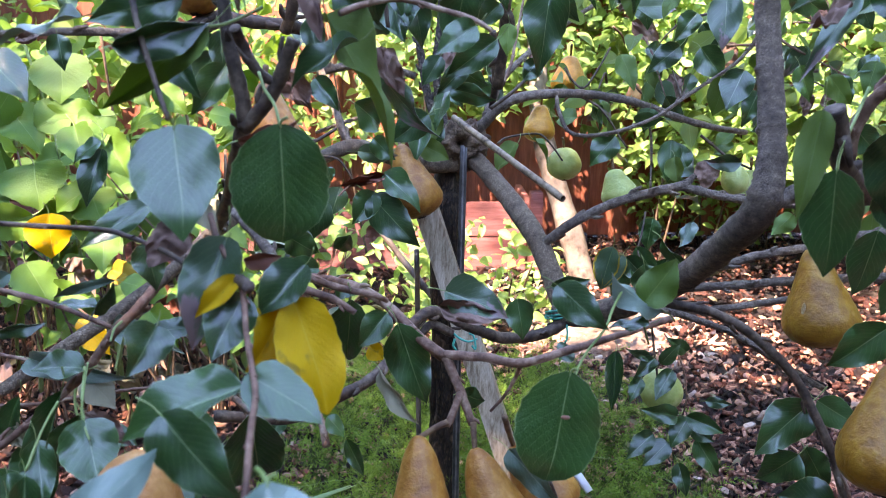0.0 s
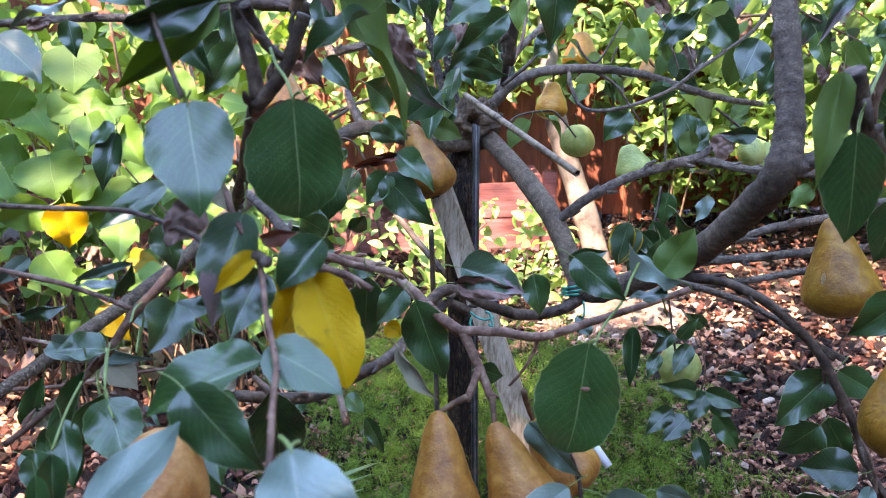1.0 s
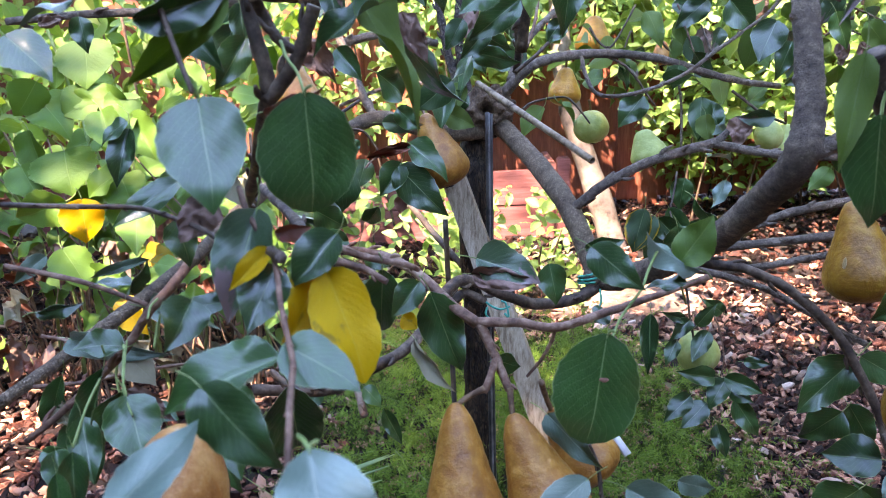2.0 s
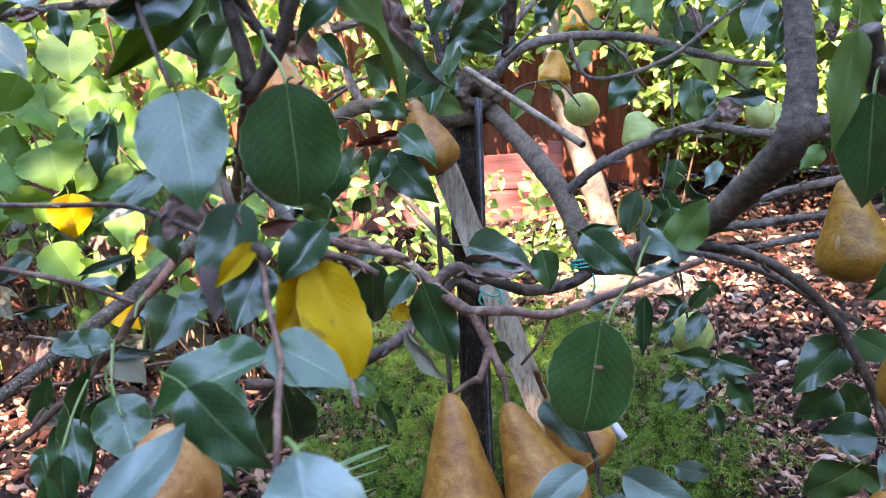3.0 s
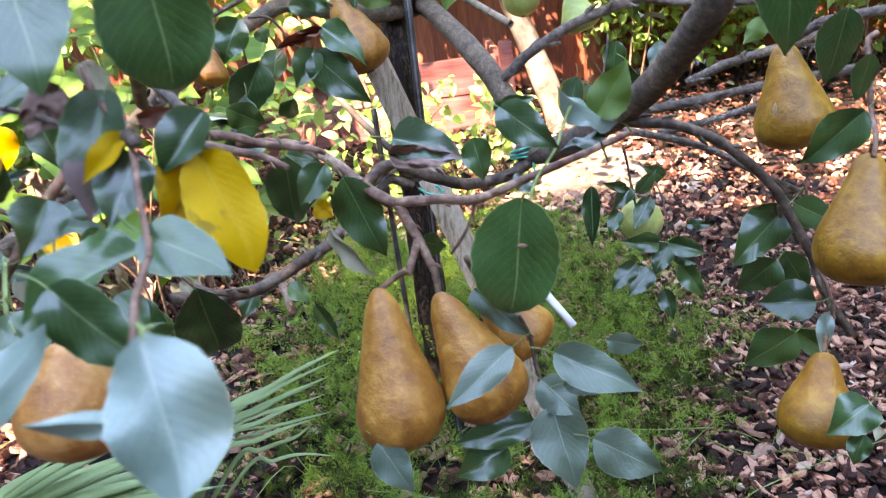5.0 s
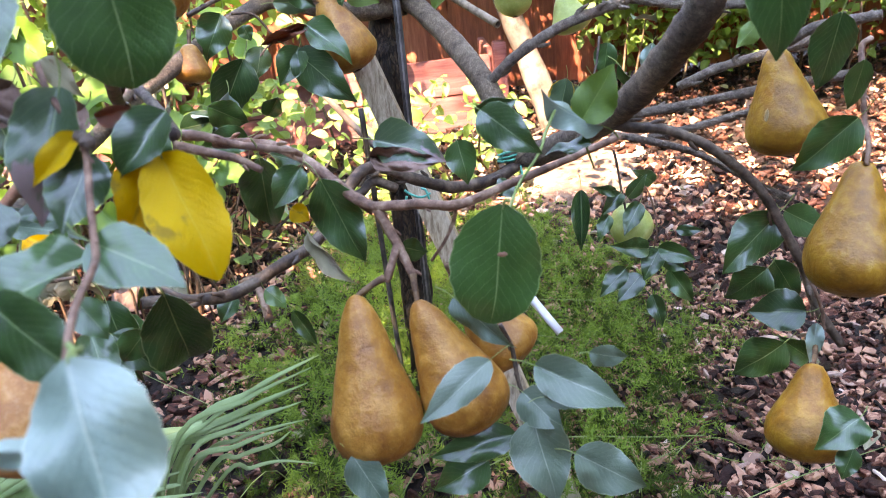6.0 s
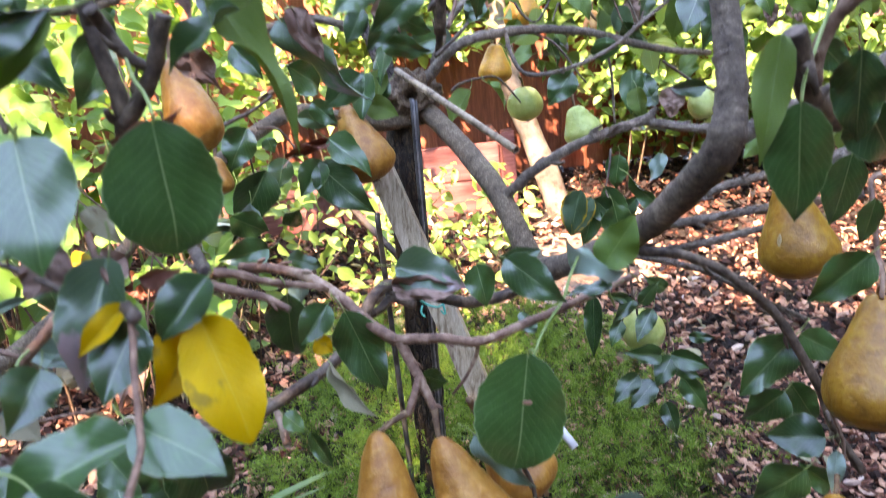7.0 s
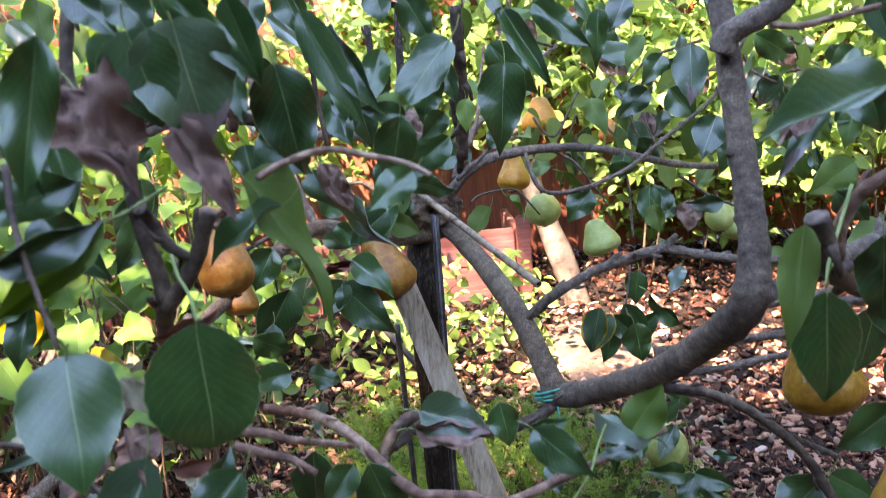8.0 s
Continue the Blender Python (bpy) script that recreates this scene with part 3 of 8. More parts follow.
def blemish(parent, name, at, toward, up, size, mat, label):
    """A thin raised patch on a skin or a blade."""
    bm = bmesh.new()
    n = Vector(toward).normalized()
    x = Vector(up).cross(n).normalized()
    y = n.cross(x)
    bmesh.ops.create_icosphere(bm, subdivisions=3, radius=1.0)
    for v in bm.verts:
        q = v.co.copy()
        k = 1 + 0.35 * noise.noise(q * 1.7 + Vector(at) * 40)
        v.co = Vector(at) + (x * q.x * size[0] + y * q.y * size[1]) * k + n * q.z * size[2]
    return part(name, bm, mat, parent, label)


def rough_trunk(parent, points, r0, r1):
    """A short trunk with fissured, plated bark."""
    bm = bmesh.new()
    pts = spline(points, 16)
    rings = []
    for k, c in enumerate(pts):
        f = k / (len(pts) - 1)
        ring = []
        for q in range(44):
            a = 2 * math.pi * q / 44
            o = Vector((math.cos(a), math.sin(a), 0))
            ridge = abs(noise.noise(Vector((o.x * 3.2, o.y * 3.2, c.z * 11)))) - 0.25
            plate = noise.noise(Vector((o.x * 6, o.y * 6, c.z * 45)))
            r = (r0 + (r1 - r0) * f) * (1 + 0.32 * ridge + 0.09 * plate + 0.14 * noise.noise(Vector((o.x, o.y, c.z * 9))))
            ring.append(bm.verts.new(c + o * r))
        rings.append(ring)
    for a, b in zip(rings, rings[1:]):
        for q in range(44):
            bm.faces.new((a[q], a[(q + 1) % 44], b[(q + 1) % 44], b[q]))
    bm.faces.new(rings[-1])
    return part("trunk", bm, M_TRUNK, parent, "dark fissured bark")


# ---- the pear tree, limb by limb and leaf by leaf ----

# pear tree: trunk and limbs
tree = thing("pear_tree", (-0.004, 1.189, 0), "low pear tree with grey bark, green leaves and ripening pears", "tree")
rough_trunk(tree, [(-0.004, 1.189, -0.05), (-0.000, 1.189, 0.2), (0.0057, 1.1692, 0.6790), (0.0057, 1.1898, 0.7619), (0.0152, 1.2002, 0.8033), (0.0294, 1.2055, 0.8245)], 0.027, 0.021)
branch(tree, "limb", [(0.0266, 1.2041, 0.8190), (0.0564, 1.1695, 0.8043), (0.0833, 1.1116, 0.7787), (0.1098, 1.0429, 0.7513), (0.1313, 0.9734, 0.7204), (0.1450, 0.9397, 0.6887), (0.1563, 0.9056, 0.6553), (0.1677, 0.8801, 0.6358)], 0.01591, 0.01376, M_ROUGHBARK, nodes=0.06, sides=16)
branch(tree, "limb", [(0.1510, 0.9020, 0.6407), (0.1800, 0.8768, 0.6432), (0.2130, 0.8364, 0.6669), (0.2442, 0.7649, 0.7110), (0.2617, 0.6861, 0.7668), (0.2670, 0.6162, 0.8174), (0.2695, 0.5940, 0.8441), (0.2780, 0.6043, 0.8690), (0.2821, 0.6190, 0.8986), (0.2848, 0.6382, 0.9384), (0.2864, 0.6666, 1.0110), (0.2909, 0.7054, 1.0925)], [0.0155, 0.0152, 0.0148, 0.0145, 0.0142, 0.0140, 0.0146, 0.0122, 0.0112, 0.0108, 0.0104, 0.0098], 0, M_LIMB, nodes=0.10, sides=20, rough=0.12, n=9)
branch(tree, "branch", [(0.2718, 0.5958, 0.8389), (0.2947, 0.5981, 0.8482), (0.3189, 0.6054, 0.8567), (0.3511, 0.6169, 0.8614), (0.3906, 0.6295, 0.8706), (0.4332, 0.6444, 0.8890)], 0.00798, 0.00684, M_BARK, nodes=0.06, sides=12)
branch(tree, "branch", [(0.2747, 0.6592, 1.0300), (0.2807, 0.6572, 1.0438), (0.2928, 0.6486, 1.0516), (0.3112, 0.6405, 1.0618), (0.3274, 0.6343, 1.0802)], 0.01102, 0.0076, M_BARK, nodes=0.06, sides=10)
branch(tree, "branch", [(0.3053, 0.6373, 1.0474), (0.3292, 0.6365, 1.0452), (0.3501, 0.6269, 1.0487), (0.3785, 0.6175, 1.0534)], 0.00304, 0.00228, M_TWIG, nodes=0.06, sides=10)
branch(tree, "branch", [(0.1387, 0.9574, 0.7185), (0.1734, 0.9494, 0.7481), (0.2247, 0.9460, 0.7760), (0.2750, 0.9398, 0.7923), (0.3182, 0.9324, 0.8041)], 0.00669, 0.00623, M_BARK, nodes=0.06, sides=12)
branch(tree, "branch", [(0.3130, 0.9320, 0.8027), (0.3574, 0.9193, 0.7928), (0.3965, 0.8976, 0.7885), (0.4426, 0.8672, 0.7905), (0.4870, 0.8494, 0.8020)], 0.0057, 0.00456, M_BARK, nodes=0.06, sides=10)
branch(tree, "spur", [(0.3167, 0.9320, 0.8027), (0.3234, 0.9319, 0.8102), (0.3305, 0.9308, 0.8185)], 0.0068, 0.0032, M_BARK, nodes=0.06, sides=10)
branch(tree, "branch", [(0.2379, 0.7626, 0.7018), (0.2599, 0.7516, 0.6989), (0.2955, 0.7449, 0.6926), (0.3390, 0.7390, 0.6691), (0.3848, 0.7334, 0.6261), (0.4098, 0.7229, 0.5837), (0.4317, 0.7108, 0.5352), (0.4414, 0.6958, 0.4957), (0.4663, 0.6794, 0.4507)], 0.0057, 0.00471, M_DARKTWIG, nodes=0.06, sides=10)
branch(tree, "branch", [(0.2557, 0.8173, 0.6733), (0.2931, 0.8149, 0.6634), (0.3509, 0.8096, 0.6423), (0.4074, 0.7908, 0.6081), (0.4544, 0.7843, 0.5820)], 0.00456, 0.00342, M_BARK, nodes=0.06, sides=10)
branch(tree, "branch", [(0.3114, 0.9758, 0.6477), (0.4081, 0.9581, 0.6590), (0.4879, 0.9310, 0.6744), (0.5828, 0.9033, 0.6873)], 0.00646, 0.0057, M_BARK, nodes=0.06, sides=10)
branch(tree, "branch", [(0.3408, 0.9491, 0.6229), (0.3922, 0.9314, 0.6347), (0.4342, 0.9236, 0.6446), (0.4778, 0.9062, 0.6575), (0.5266, 0.8883, 0.6686)], 0.00494, 0.00456, M_BARK, nodes=0.06, sides=10)
branch(tree, "branch", [(0.3920, 0.9831, 0.6766), (0.4318, 0.9676, 0.6973), (0.4774, 0.9505, 0.7114), (0.5284, 0.9335, 0.7259), (0.6066, 0.9195, 0.7522)], 0.00593, 0.0057, M_BARK, nodes=0.06, sides=10)
branch(tree, "branch", [(0.1680, 0.8907, 0.6368), (0.1478, 0.8776, 0.6258), (0.1195, 0.8565, 0.6237), (0.0738, 0.8274, 0.6311), (0.0309, 0.8025, 0.6550), (-0.0059, 0.7876, 0.6779), (-0.0295, 0.7667, 0.6770), (-0.0518, 0.7294, 0.6512), (-0.0765, 0.6946, 0.6356), (-0.1048, 0.6627, 0.6316), (-0.1406, 0.6397, 0.6222), (-0.1647, 0.6252, 0.6261), (-0.2109, 0.6031, 0.6409)], 0.00745, 0.00547, M_DARKTWIG, nodes=0.06, sides=10)
branch(tree, "branch", [(0.0106, 0.7911, 0.6507), (-0.0125, 0.7841, 0.6639), (-0.0253, 0.7723, 0.6579), (-0.0410, 0.7613, 0.6552)], 0.00532, 0.00456, M_DARKTWIG, nodes=0.06, sides=10)

# bark collars on the upright limb
for k, c in enumerate(((0.2827, 0.6215, 0.9020), (0.2850, 0.6430, 0.9500))):
    bm = bmesh.new()
    ring = [Vector(c) + Vector((math.cos(a * 0.5236) * 0.0074, math.sin(a * 0.5236) * 0.0074, 0.0016 * math.sin(a * 0.9 + k * 2))) for a in range(13)]
    tube(bm, ring, 0.0049, 0.0049, 9, 2, 0.6, 0.0, 0, 0, k)
    part("bark_collar", bm, M_LIMB, tree)

# twig that carries the three hanging pears
branch(tree, "twig", [(-0.1398, 0.6823, 0.7515), (-0.1066, 0.6669, 0.7520), (-0.0769, 0.6458, 0.7499), (-0.0502, 0.6229, 0.7408), (-0.0195, 0.5940, 0.7200), (0.0029, 0.5789, 0.7091)], 0.0046, 0.0044, M_PINK, nodes=0.06, sides=10)
branch(tree, "twig", [(0.0005, 0.5794, 0.7110), (0.0367, 0.5695, 0.7126), (0.0647, 0.5525, 0.7146), (0.1025, 0.5614, 0.7215), (0.1428, 0.5736, 0.7289), (0.2023, 0.5966, 0.7386)], 0.0044, 0.0030, M_PINK, nodes=0.06, sides=10)
branch(tree, "twig", [(0.0648, 0.5536, 0.7151), (0.0607, 0.5559, 0.6994), (0.0522, 0.5571, 0.6834), (0.0405, 0.5584, 0.6681)], 0.00177, 0.00122, M_TWIG, nodes=0.06, sides=10)
branch(tree, "twig", [(0.0029, 0.5789, 0.7091), (0.0093, 0.5722, 0.6947), (0.0165, 0.5635, 0.6803), (0.0248, 0.5501, 0.6597)], 0.0046, 0.0034, M_TWIG, nodes=0.06, sides=10)
branch(tree, "twig", [(0.0155, 0.5641, 0.6827), (0.0076, 0.5484, 0.6695), (0.0033, 0.5434, 0.6617)], 0.0034, 0.0028, M_TWIG, nodes=0.06, sides=10)
branch(tree, "twig", [(-0.1248, 0.5559, 0.7919), (-0.1084, 0.5591, 0.7873), (-0.0901, 0.5608, 0.7789), (-0.0558, 0.5667, 0.7685), (-0.0474, 0.5745, 0.7617)], 0.00394, 0.00204, M_PINK, nodes=0.06, sides=10)
branch(tree, "branch", [(-0.1274, 0.5465, 0.7951), (-0.1458, 0.5907, 0.7966), (-0.1783, 0.6582, 0.8015), (-0.2162, 0.7265, 0.8082)], 0.00494, 0.00456, M_BARK, nodes=0.06, sides=10)
branch(tree, "spur", [(-0.1265, 0.5407, 0.7885), (-0.1009, 0.5386, 0.7801), (-0.0851, 0.5372, 0.7747), (-0.0689, 0.5301, 0.7667)], 0.0036, 0.00256, M_PINK, nodes=0.06, sides=10)
branch(tree, "spur", [(-0.1212, 0.6398, 0.6227), (-0.1157, 0.6274, 0.6142), (-0.1108, 0.6144, 0.6034)], 0.0032, 0.004, M_TWIG, nodes=0.06, sides=10)

# left limb
branch(tree, "limb", [(0.0289, 1.1795, 0.8031), (-0.0218, 1.1486, 0.8033), (-0.0757, 1.1413, 0.8150), (-0.1376, 1.1356, 0.8336), (-0.1731, 1.1029, 0.8265), (-0.2150, 1.0252, 0.8044), (-0.2530, 0.9157, 0.7785), (-0.2748, 0.8396, 0.7624), (-0.3069, 0.7384, 0.7289), (-0.3460, 0.6496, 0.7031), (-0.3806, 0.5825, 0.6821), (-0.4078, 0.5376, 0.6674)], 0.01419, 0.00533, M_ROUGHBARK, nodes=0.06, sides=14)
branch(tree, "branch", [(-0.1448, 1.1360, 0.8353), (-0.1587, 1.1511, 0.8544), (-0.1761, 1.1812, 0.8928), (-0.1978, 1.2140, 0.9416), (-0.2316, 1.2518, 1.0105), (-0.2547, 1.2960, 1.1051)], 0.00669, 0.00532, M_BARK, nodes=0.06, sides=10)
branch(tree, "branch", [(-0.2697, 0.8864, 0.7848), (-0.2524, 0.7822, 0.7804), (-0.1858, 0.6124, 0.8433), (-0.1439, 0.5015, 0.8946), (-0.1301, 0.4764, 0.9178)], 0.00646, 0.00517, M_DARKTWIG, nodes=0.06, sides=10)
branch(tree, "branch", [(-0.1301, 0.4761, 0.9167), (-0.1309, 0.4753, 0.9342), (-0.1350, 0.4755, 0.9556), (-0.1397, 0.4816, 0.9803), (-0.1441, 0.4904, 1.0156)], 0.00517, 0.00418, M_DARKTWIG, nodes=0.06, sides=10)
branch(tree, "branch", [(-0.1316, 0.4750, 0.9124), (-0.1173, 0.4735, 0.9271), (-0.1069, 0.4719, 0.9414), (-0.1004, 0.4703, 0.9555), (-0.0939, 0.4686, 0.9692)], 0.00502, 0.00456, M_DARKTWIG, nodes=0.06, sides=10)
branch(tree, "twig", [(-0.1069, 0.4719, 0.9414), (-0.1184, 0.4690, 0.9503), (-0.1260, 0.4677, 0.9658), (-0.1284, 0.4598, 0.9756)], 0.00306, 0.00374, M_DARKTWIG, nodes=0.06, sides=10)
branch(tree, "twig", [(-0.1759, 0.4265, 1.0070), (-0.1684, 0.4098, 0.9816), (-0.1611, 0.3998, 0.9620), (-0.1444, 0.3802, 0.9249)], 0.00204, 0.00129, M_DARKTWIG, nodes=0.06, sides=10)
branch(tree, "twig", [(-0.3070, 0.4506, 0.8560), (-0.2634, 0.4499, 0.8532), (-0.2149, 0.4396, 0.8529), (-0.1910, 0.4285, 0.8500), (-0.1608, 0.4068, 0.8455), (-0.1472, 0.3955, 0.8417)], 0.00177, 0.0015, M_DARKTWIG, nodes=0.06, sides=10)
branch(tree, "twig", [(-0.3671, 0.5275, 0.7920), (-0.3120, 0.5197, 0.7818), (-0.2793, 0.5125, 0.7734), (-0.2479, 0.5049, 0.7635)], 0.00224, 0.0019, M_TWIG, nodes=0.06, sides=10)
branch(tree, "twig", [(-0.3454, 0.4758, 0.6676), (-0.3202, 0.4804, 0.6859), (-0.2888, 0.4868, 0.7116), (-0.2682, 0.4967, 0.7307), (-0.2471, 0.5039, 0.7594), (-0.2323, 0.5127, 0.7742), (-0.2267, 0.5358, 0.7840)], 0.00245, 0.00408, M_TWIG, nodes=0.06, sides=10)
branch(tree, "twig", [(-0.3561, 0.5135, 0.6946), (-0.3206, 0.5139, 0.6964), (-0.3038, 0.5240, 0.6953), (-0.2541, 0.5351, 0.6989), (-0.2220, 0.5357, 0.7011)], 0.00177, 0.00136, M_TWIG, nodes=0.06, sides=10)
branch(tree, "twig", [(-0.3720, 0.5607, 0.7188), (-0.3530, 0.5598, 0.7151), (-0.3340, 0.5582, 0.7086), (-0.3008, 0.5593, 0.7132)], 0.00163, 0.00136, M_TWIG, nodes=0.06, sides=10)
branch(tree, "twig", [(-0.1368, 0.4124, 0.8681), (-0.1294, 0.3991, 0.8558), (-0.1151, 0.3844, 0.8382), (-0.1089, 0.3718, 0.8290), (-0.1018, 0.3485, 0.8182), (-0.0919, 0.3203, 0.8086), (-0.0866, 0.3038, 0.8046), (-0.0796, 0.2677, 0.8042), (-0.0761, 0.2488, 0.7987), (-0.0738, 0.2297, 0.7883)], 0.00177, 0.00143, M_PINK, nodes=0.06, sides=10)
branch(tree, "spur", [(-0.1151, 0.3842, 0.8376), (-0.1106, 0.3788, 0.8366), (-0.1047, 0.3686, 0.8371)], 0.0032, 0.00352, M_DARKTWIG, nodes=0.06, sides=10)
branch(tree, "twig", [(-0.1809, 0.5703, 0.6744), (-0.1585, 0.5484, 0.6695), (-0.1395, 0.5473, 0.6649)], 0.00272, 0.00272, M_DARKTWIG, nodes=0.06, sides=10)

# crown behind
branch(tree, "branch", [(0.0266, 1.2064, 0.8282), (0.0611, 1.1836, 0.8609), (0.0919, 1.1711, 0.8933), (0.1282, 1.1750, 0.9092), (0.1844, 1.1866, 0.9142), (0.2482, 1.2066, 0.9117), (0.3189, 1.2243, 0.9000), (0.4047, 1.2483, 0.8723), (0.4743, 1.2746, 0.8540), (0.5510, 1.3126, 0.8410)], 0.0095, 0.00494, M_BARK, nodes=0.06, sides=12)
branch(tree, "twig", [(0.1835, 1.1866, 0.9142), (0.1857, 1.1587, 0.8850), (0.2002, 1.1412, 0.8561), (0.2377, 1.1399, 0.8509), (0.2913, 1.1425, 0.8613), (0.3405, 1.1475, 0.8813), (0.3852, 1.1550, 0.9116), (0.4343, 1.1626, 0.9420), (0.4659, 1.1587, 0.9678), (0.4880, 1.1475, 1.0055), (0.5185, 1.1601, 1.0561)], 0.00326, 0.00286, M_BARK, nodes=0.06, sides=10)
branch(tree, "branch", [(0.0782, 1.1711, 0.8933), (0.0815, 1.1491, 0.9291), (0.0776, 1.1287, 0.9715), (0.0746, 1.1068, 1.0075)], 0.00547, 0.00494, M_DARKTWIG, nodes=0.06, sides=10)
branch(tree, "twig", [(0.0972, 1.1901, 0.9284), (0.1129, 1.2197, 0.9642), (0.1243, 1.2518, 1.0105), (0.1409, 1.2914, 1.0864)], 0.00306, 0.00204, M_TWIG, nodes=0.06, sides=10)
branch(tree, "branch", [(0.0709, 1.1982, 0.8782), (0.1056, 1.2951, 0.9362), (0.1653, 1.3902, 0.9867), (0.2313, 1.4840, 1.0325), (0.3155, 1.5791, 1.0832)], 0.00684, 0.00456, M_BARK, nodes=0.06, sides=10)
branch(tree, "branch", [(0.0152, 1.2055, 0.8245), (-0.0020, 1.2603, 0.8793), (-0.0121, 1.3103, 0.9556), (-0.0041, 1.3611, 1.0355), (0.0011, 1.4231, 1.1600)], 0.00836, 0.00684, M_TRUNK, nodes=0.06, sides=10)
branch(tree, "branch", [(0.0057, 1.2071, 0.8310), (-0.0239, 1.2855, 0.8975), (-0.0401, 1.3462, 0.9757), (-0.0519, 1.4081, 1.0587), (-0.0581, 1.4500, 1.1438)], 0.0076, 0.00608, M_TRUNK, nodes=0.06, sides=10)
branch(tree, "branch", [(-0.2197, 1.2774, 0.9478), (-0.1720, 1.2901, 0.9574), (-0.1236, 1.3019, 0.9633), (-0.0496, 1.3169, 0.9409)], 0.00798, 0.00646, M_BARK, nodes=0.06, sides=10)
branch(tree, "twig", [(-0.2303, 1.3126, 0.8410), (-0.1863, 1.2961, 0.8574), (-0.1335, 1.2795, 0.8734), (-0.0824, 1.2603, 0.8793), (-0.0418, 1.2128, 0.8540)], 0.00326, 0.00306, M_BARK, nodes=0.06, sides=10)
branch(tree, "branch", [(-0.5472, 0.8864, 0.9916), (-0.4584, 0.8978, 0.9960), (-0.3786, 0.9183, 0.9957), (-0.3231, 0.9396, 0.9982), (-0.2794, 0.9633, 1.0105)], 0.00471, 0.0057, M_BARK, nodes=0.06, sides=10)
branch(tree, "branch", [(-0.3231, 0.9406, 1.0023), (-0.2903, 0.9650, 1.0176), (-0.2483, 0.9842, 1.0118), (-0.2080, 1.0042, 1.0095), (-0.1771, 1.0432, 1.0004)], 0.0076, 0.00912, M_DARKTWIG, nodes=0.06, sides=10)
branch(tree, "branch", [(-0.1986, 0.9397, 0.9988), (-0.1872, 0.9247, 1.0214), (-0.1761, 0.9136, 1.0594)], 0.0076, 0.0076, M_DARKTWIG, nodes=0.06, sides=10)
branch(tree, "twig", [(0.0987, 1.3076, 0.8210), (0.1193, 1.3106, 0.8330), (0.1680, 1.2919, 0.8407), (0.1868, 1.2787, 0.8289), (0.2129, 1.2702, 0.7948)], 0.00224, 0.0015, M_DARKTWIG, nodes=0.06, sides=10)
branch(tree, "twig", [(0.3531, 1.2342, 0.8571), (0.3560, 1.2260, 0.8243), (0.3541, 1.2085, 0.7541)], 0.00218, 0.00204, M_BARK, nodes=0.06, sides=10)
branch(tree, "twig", [(0.2296, 1.2057, 0.9081), (0.2576, 1.2016, 0.8918), (0.2762, 1.1960, 0.8692), (0.2902, 1.1903, 0.8465), (0.3042, 1.1854, 0.8266)], 0.00238, 0.00136, M_DARKTWIG, nodes=0.06, sides=10)
branch(tree, "twig", [(0.3856, 1.1733, 0.9021), (0.3783, 1.1788, 0.9242), (0.3692, 1.1854, 0.9506)], 0.0019, 0.00136, M_DARKTWIG, nodes=0.06, sides=10)
branch(tree, "twig", [(0.4508, 1.2609, 0.8404), (0.4755, 1.2562, 0.8212), (0.5002, 1.2514, 0.8020), (0.5397, 1.2466, 0.7828)], 0.00272, 0.00204, M_DARKTWIG, nodes=0.06, sides=10)
branch(tree, "twig", [(0.2221, 1.3412, 0.9557), (0.2375, 1.3350, 0.9308), (0.2580, 1.3325, 0.9208), (0.2881, 1.3619, 0.9558), (0.3137, 1.3915, 0.9919)], 0.00238, 0.0017, M_DARKTWIG, nodes=0.06, sides=10)

# right edge
branch(tree, "branch", [(0.2688, 0.5000, 0.9250), (0.2779, 0.5050, 0.9061), (0.2889, 0.5150, 0.8830), (0.3428, 0.5700, 0.8507)], 0.0076, 0.0070, M_DARKTWIG, nodes=0.06, sides=12, label="sawn-off stub")
branch(tree, "twig", [(0.3058, 0.5401, 0.8840), (0.3043, 0.5351, 0.9056), (0.3088, 0.5295, 0.9244), (0.3162, 0.5223, 0.9366), (0.3306, 0.5149, 0.9484)], 0.0052, 0.0046, M_TWIG, nodes=0.06, sides=10)
branch(tree, "twig", [(0.4656, 0.6989, 0.7712), (0.4559, 0.6965, 0.7650), (0.4513, 0.6838, 0.7470), (0.4473, 0.6712, 0.7293), (0.4453, 0.6615, 0.7057), (0.4406, 0.6443, 0.6900), (0.4367, 0.6368, 0.6716)], 0.00286, 0.00231, M_PINK, nodes=0.06, sides=10)
branch(tree, "branch", [(0.4194, 0.7616, 0.7637), (0.4379, 0.7455, 0.7780), (0.4538, 0.7261, 0.7842), (0.4774, 0.7062, 0.7894)], 0.00532, 0.00456, M_BARK, nodes=0.06, sides=10)
branch(tree, "twig", [(0.4253, 0.6883, 0.5372), (0.4304, 0.6742, 0.5164), (0.4335, 0.6647, 0.4937), (0.4239, 0.6535, 0.4668), (0.4193, 0.6485, 0.4550)], 0.00204, 0.00163, M_TWIG, nodes=0.06, sides=10)
branch(tree, "twig", [(0.3444, 1.1276, 0.5535), (0.3491, 1.1207, 0.5261), (0.3538, 1.1093, 0.4804), (0.3649, 1.0820, 0.4119), (0.3929, 1.0786, 0.3983)], 0.00204, 0.0015, M_DARKTWIG, nodes=0.06, sides=10)
branch(tree, "twig", [(0.3680, 1.1207, 0.5261), (0.3962, 1.1093, 0.4804), (0.4022, 1.0865, 0.4300), (0.3947, 1.0772, 0.3929)], 0.0015, 0.00136, M_TWIG, nodes=0.06, sides=10)
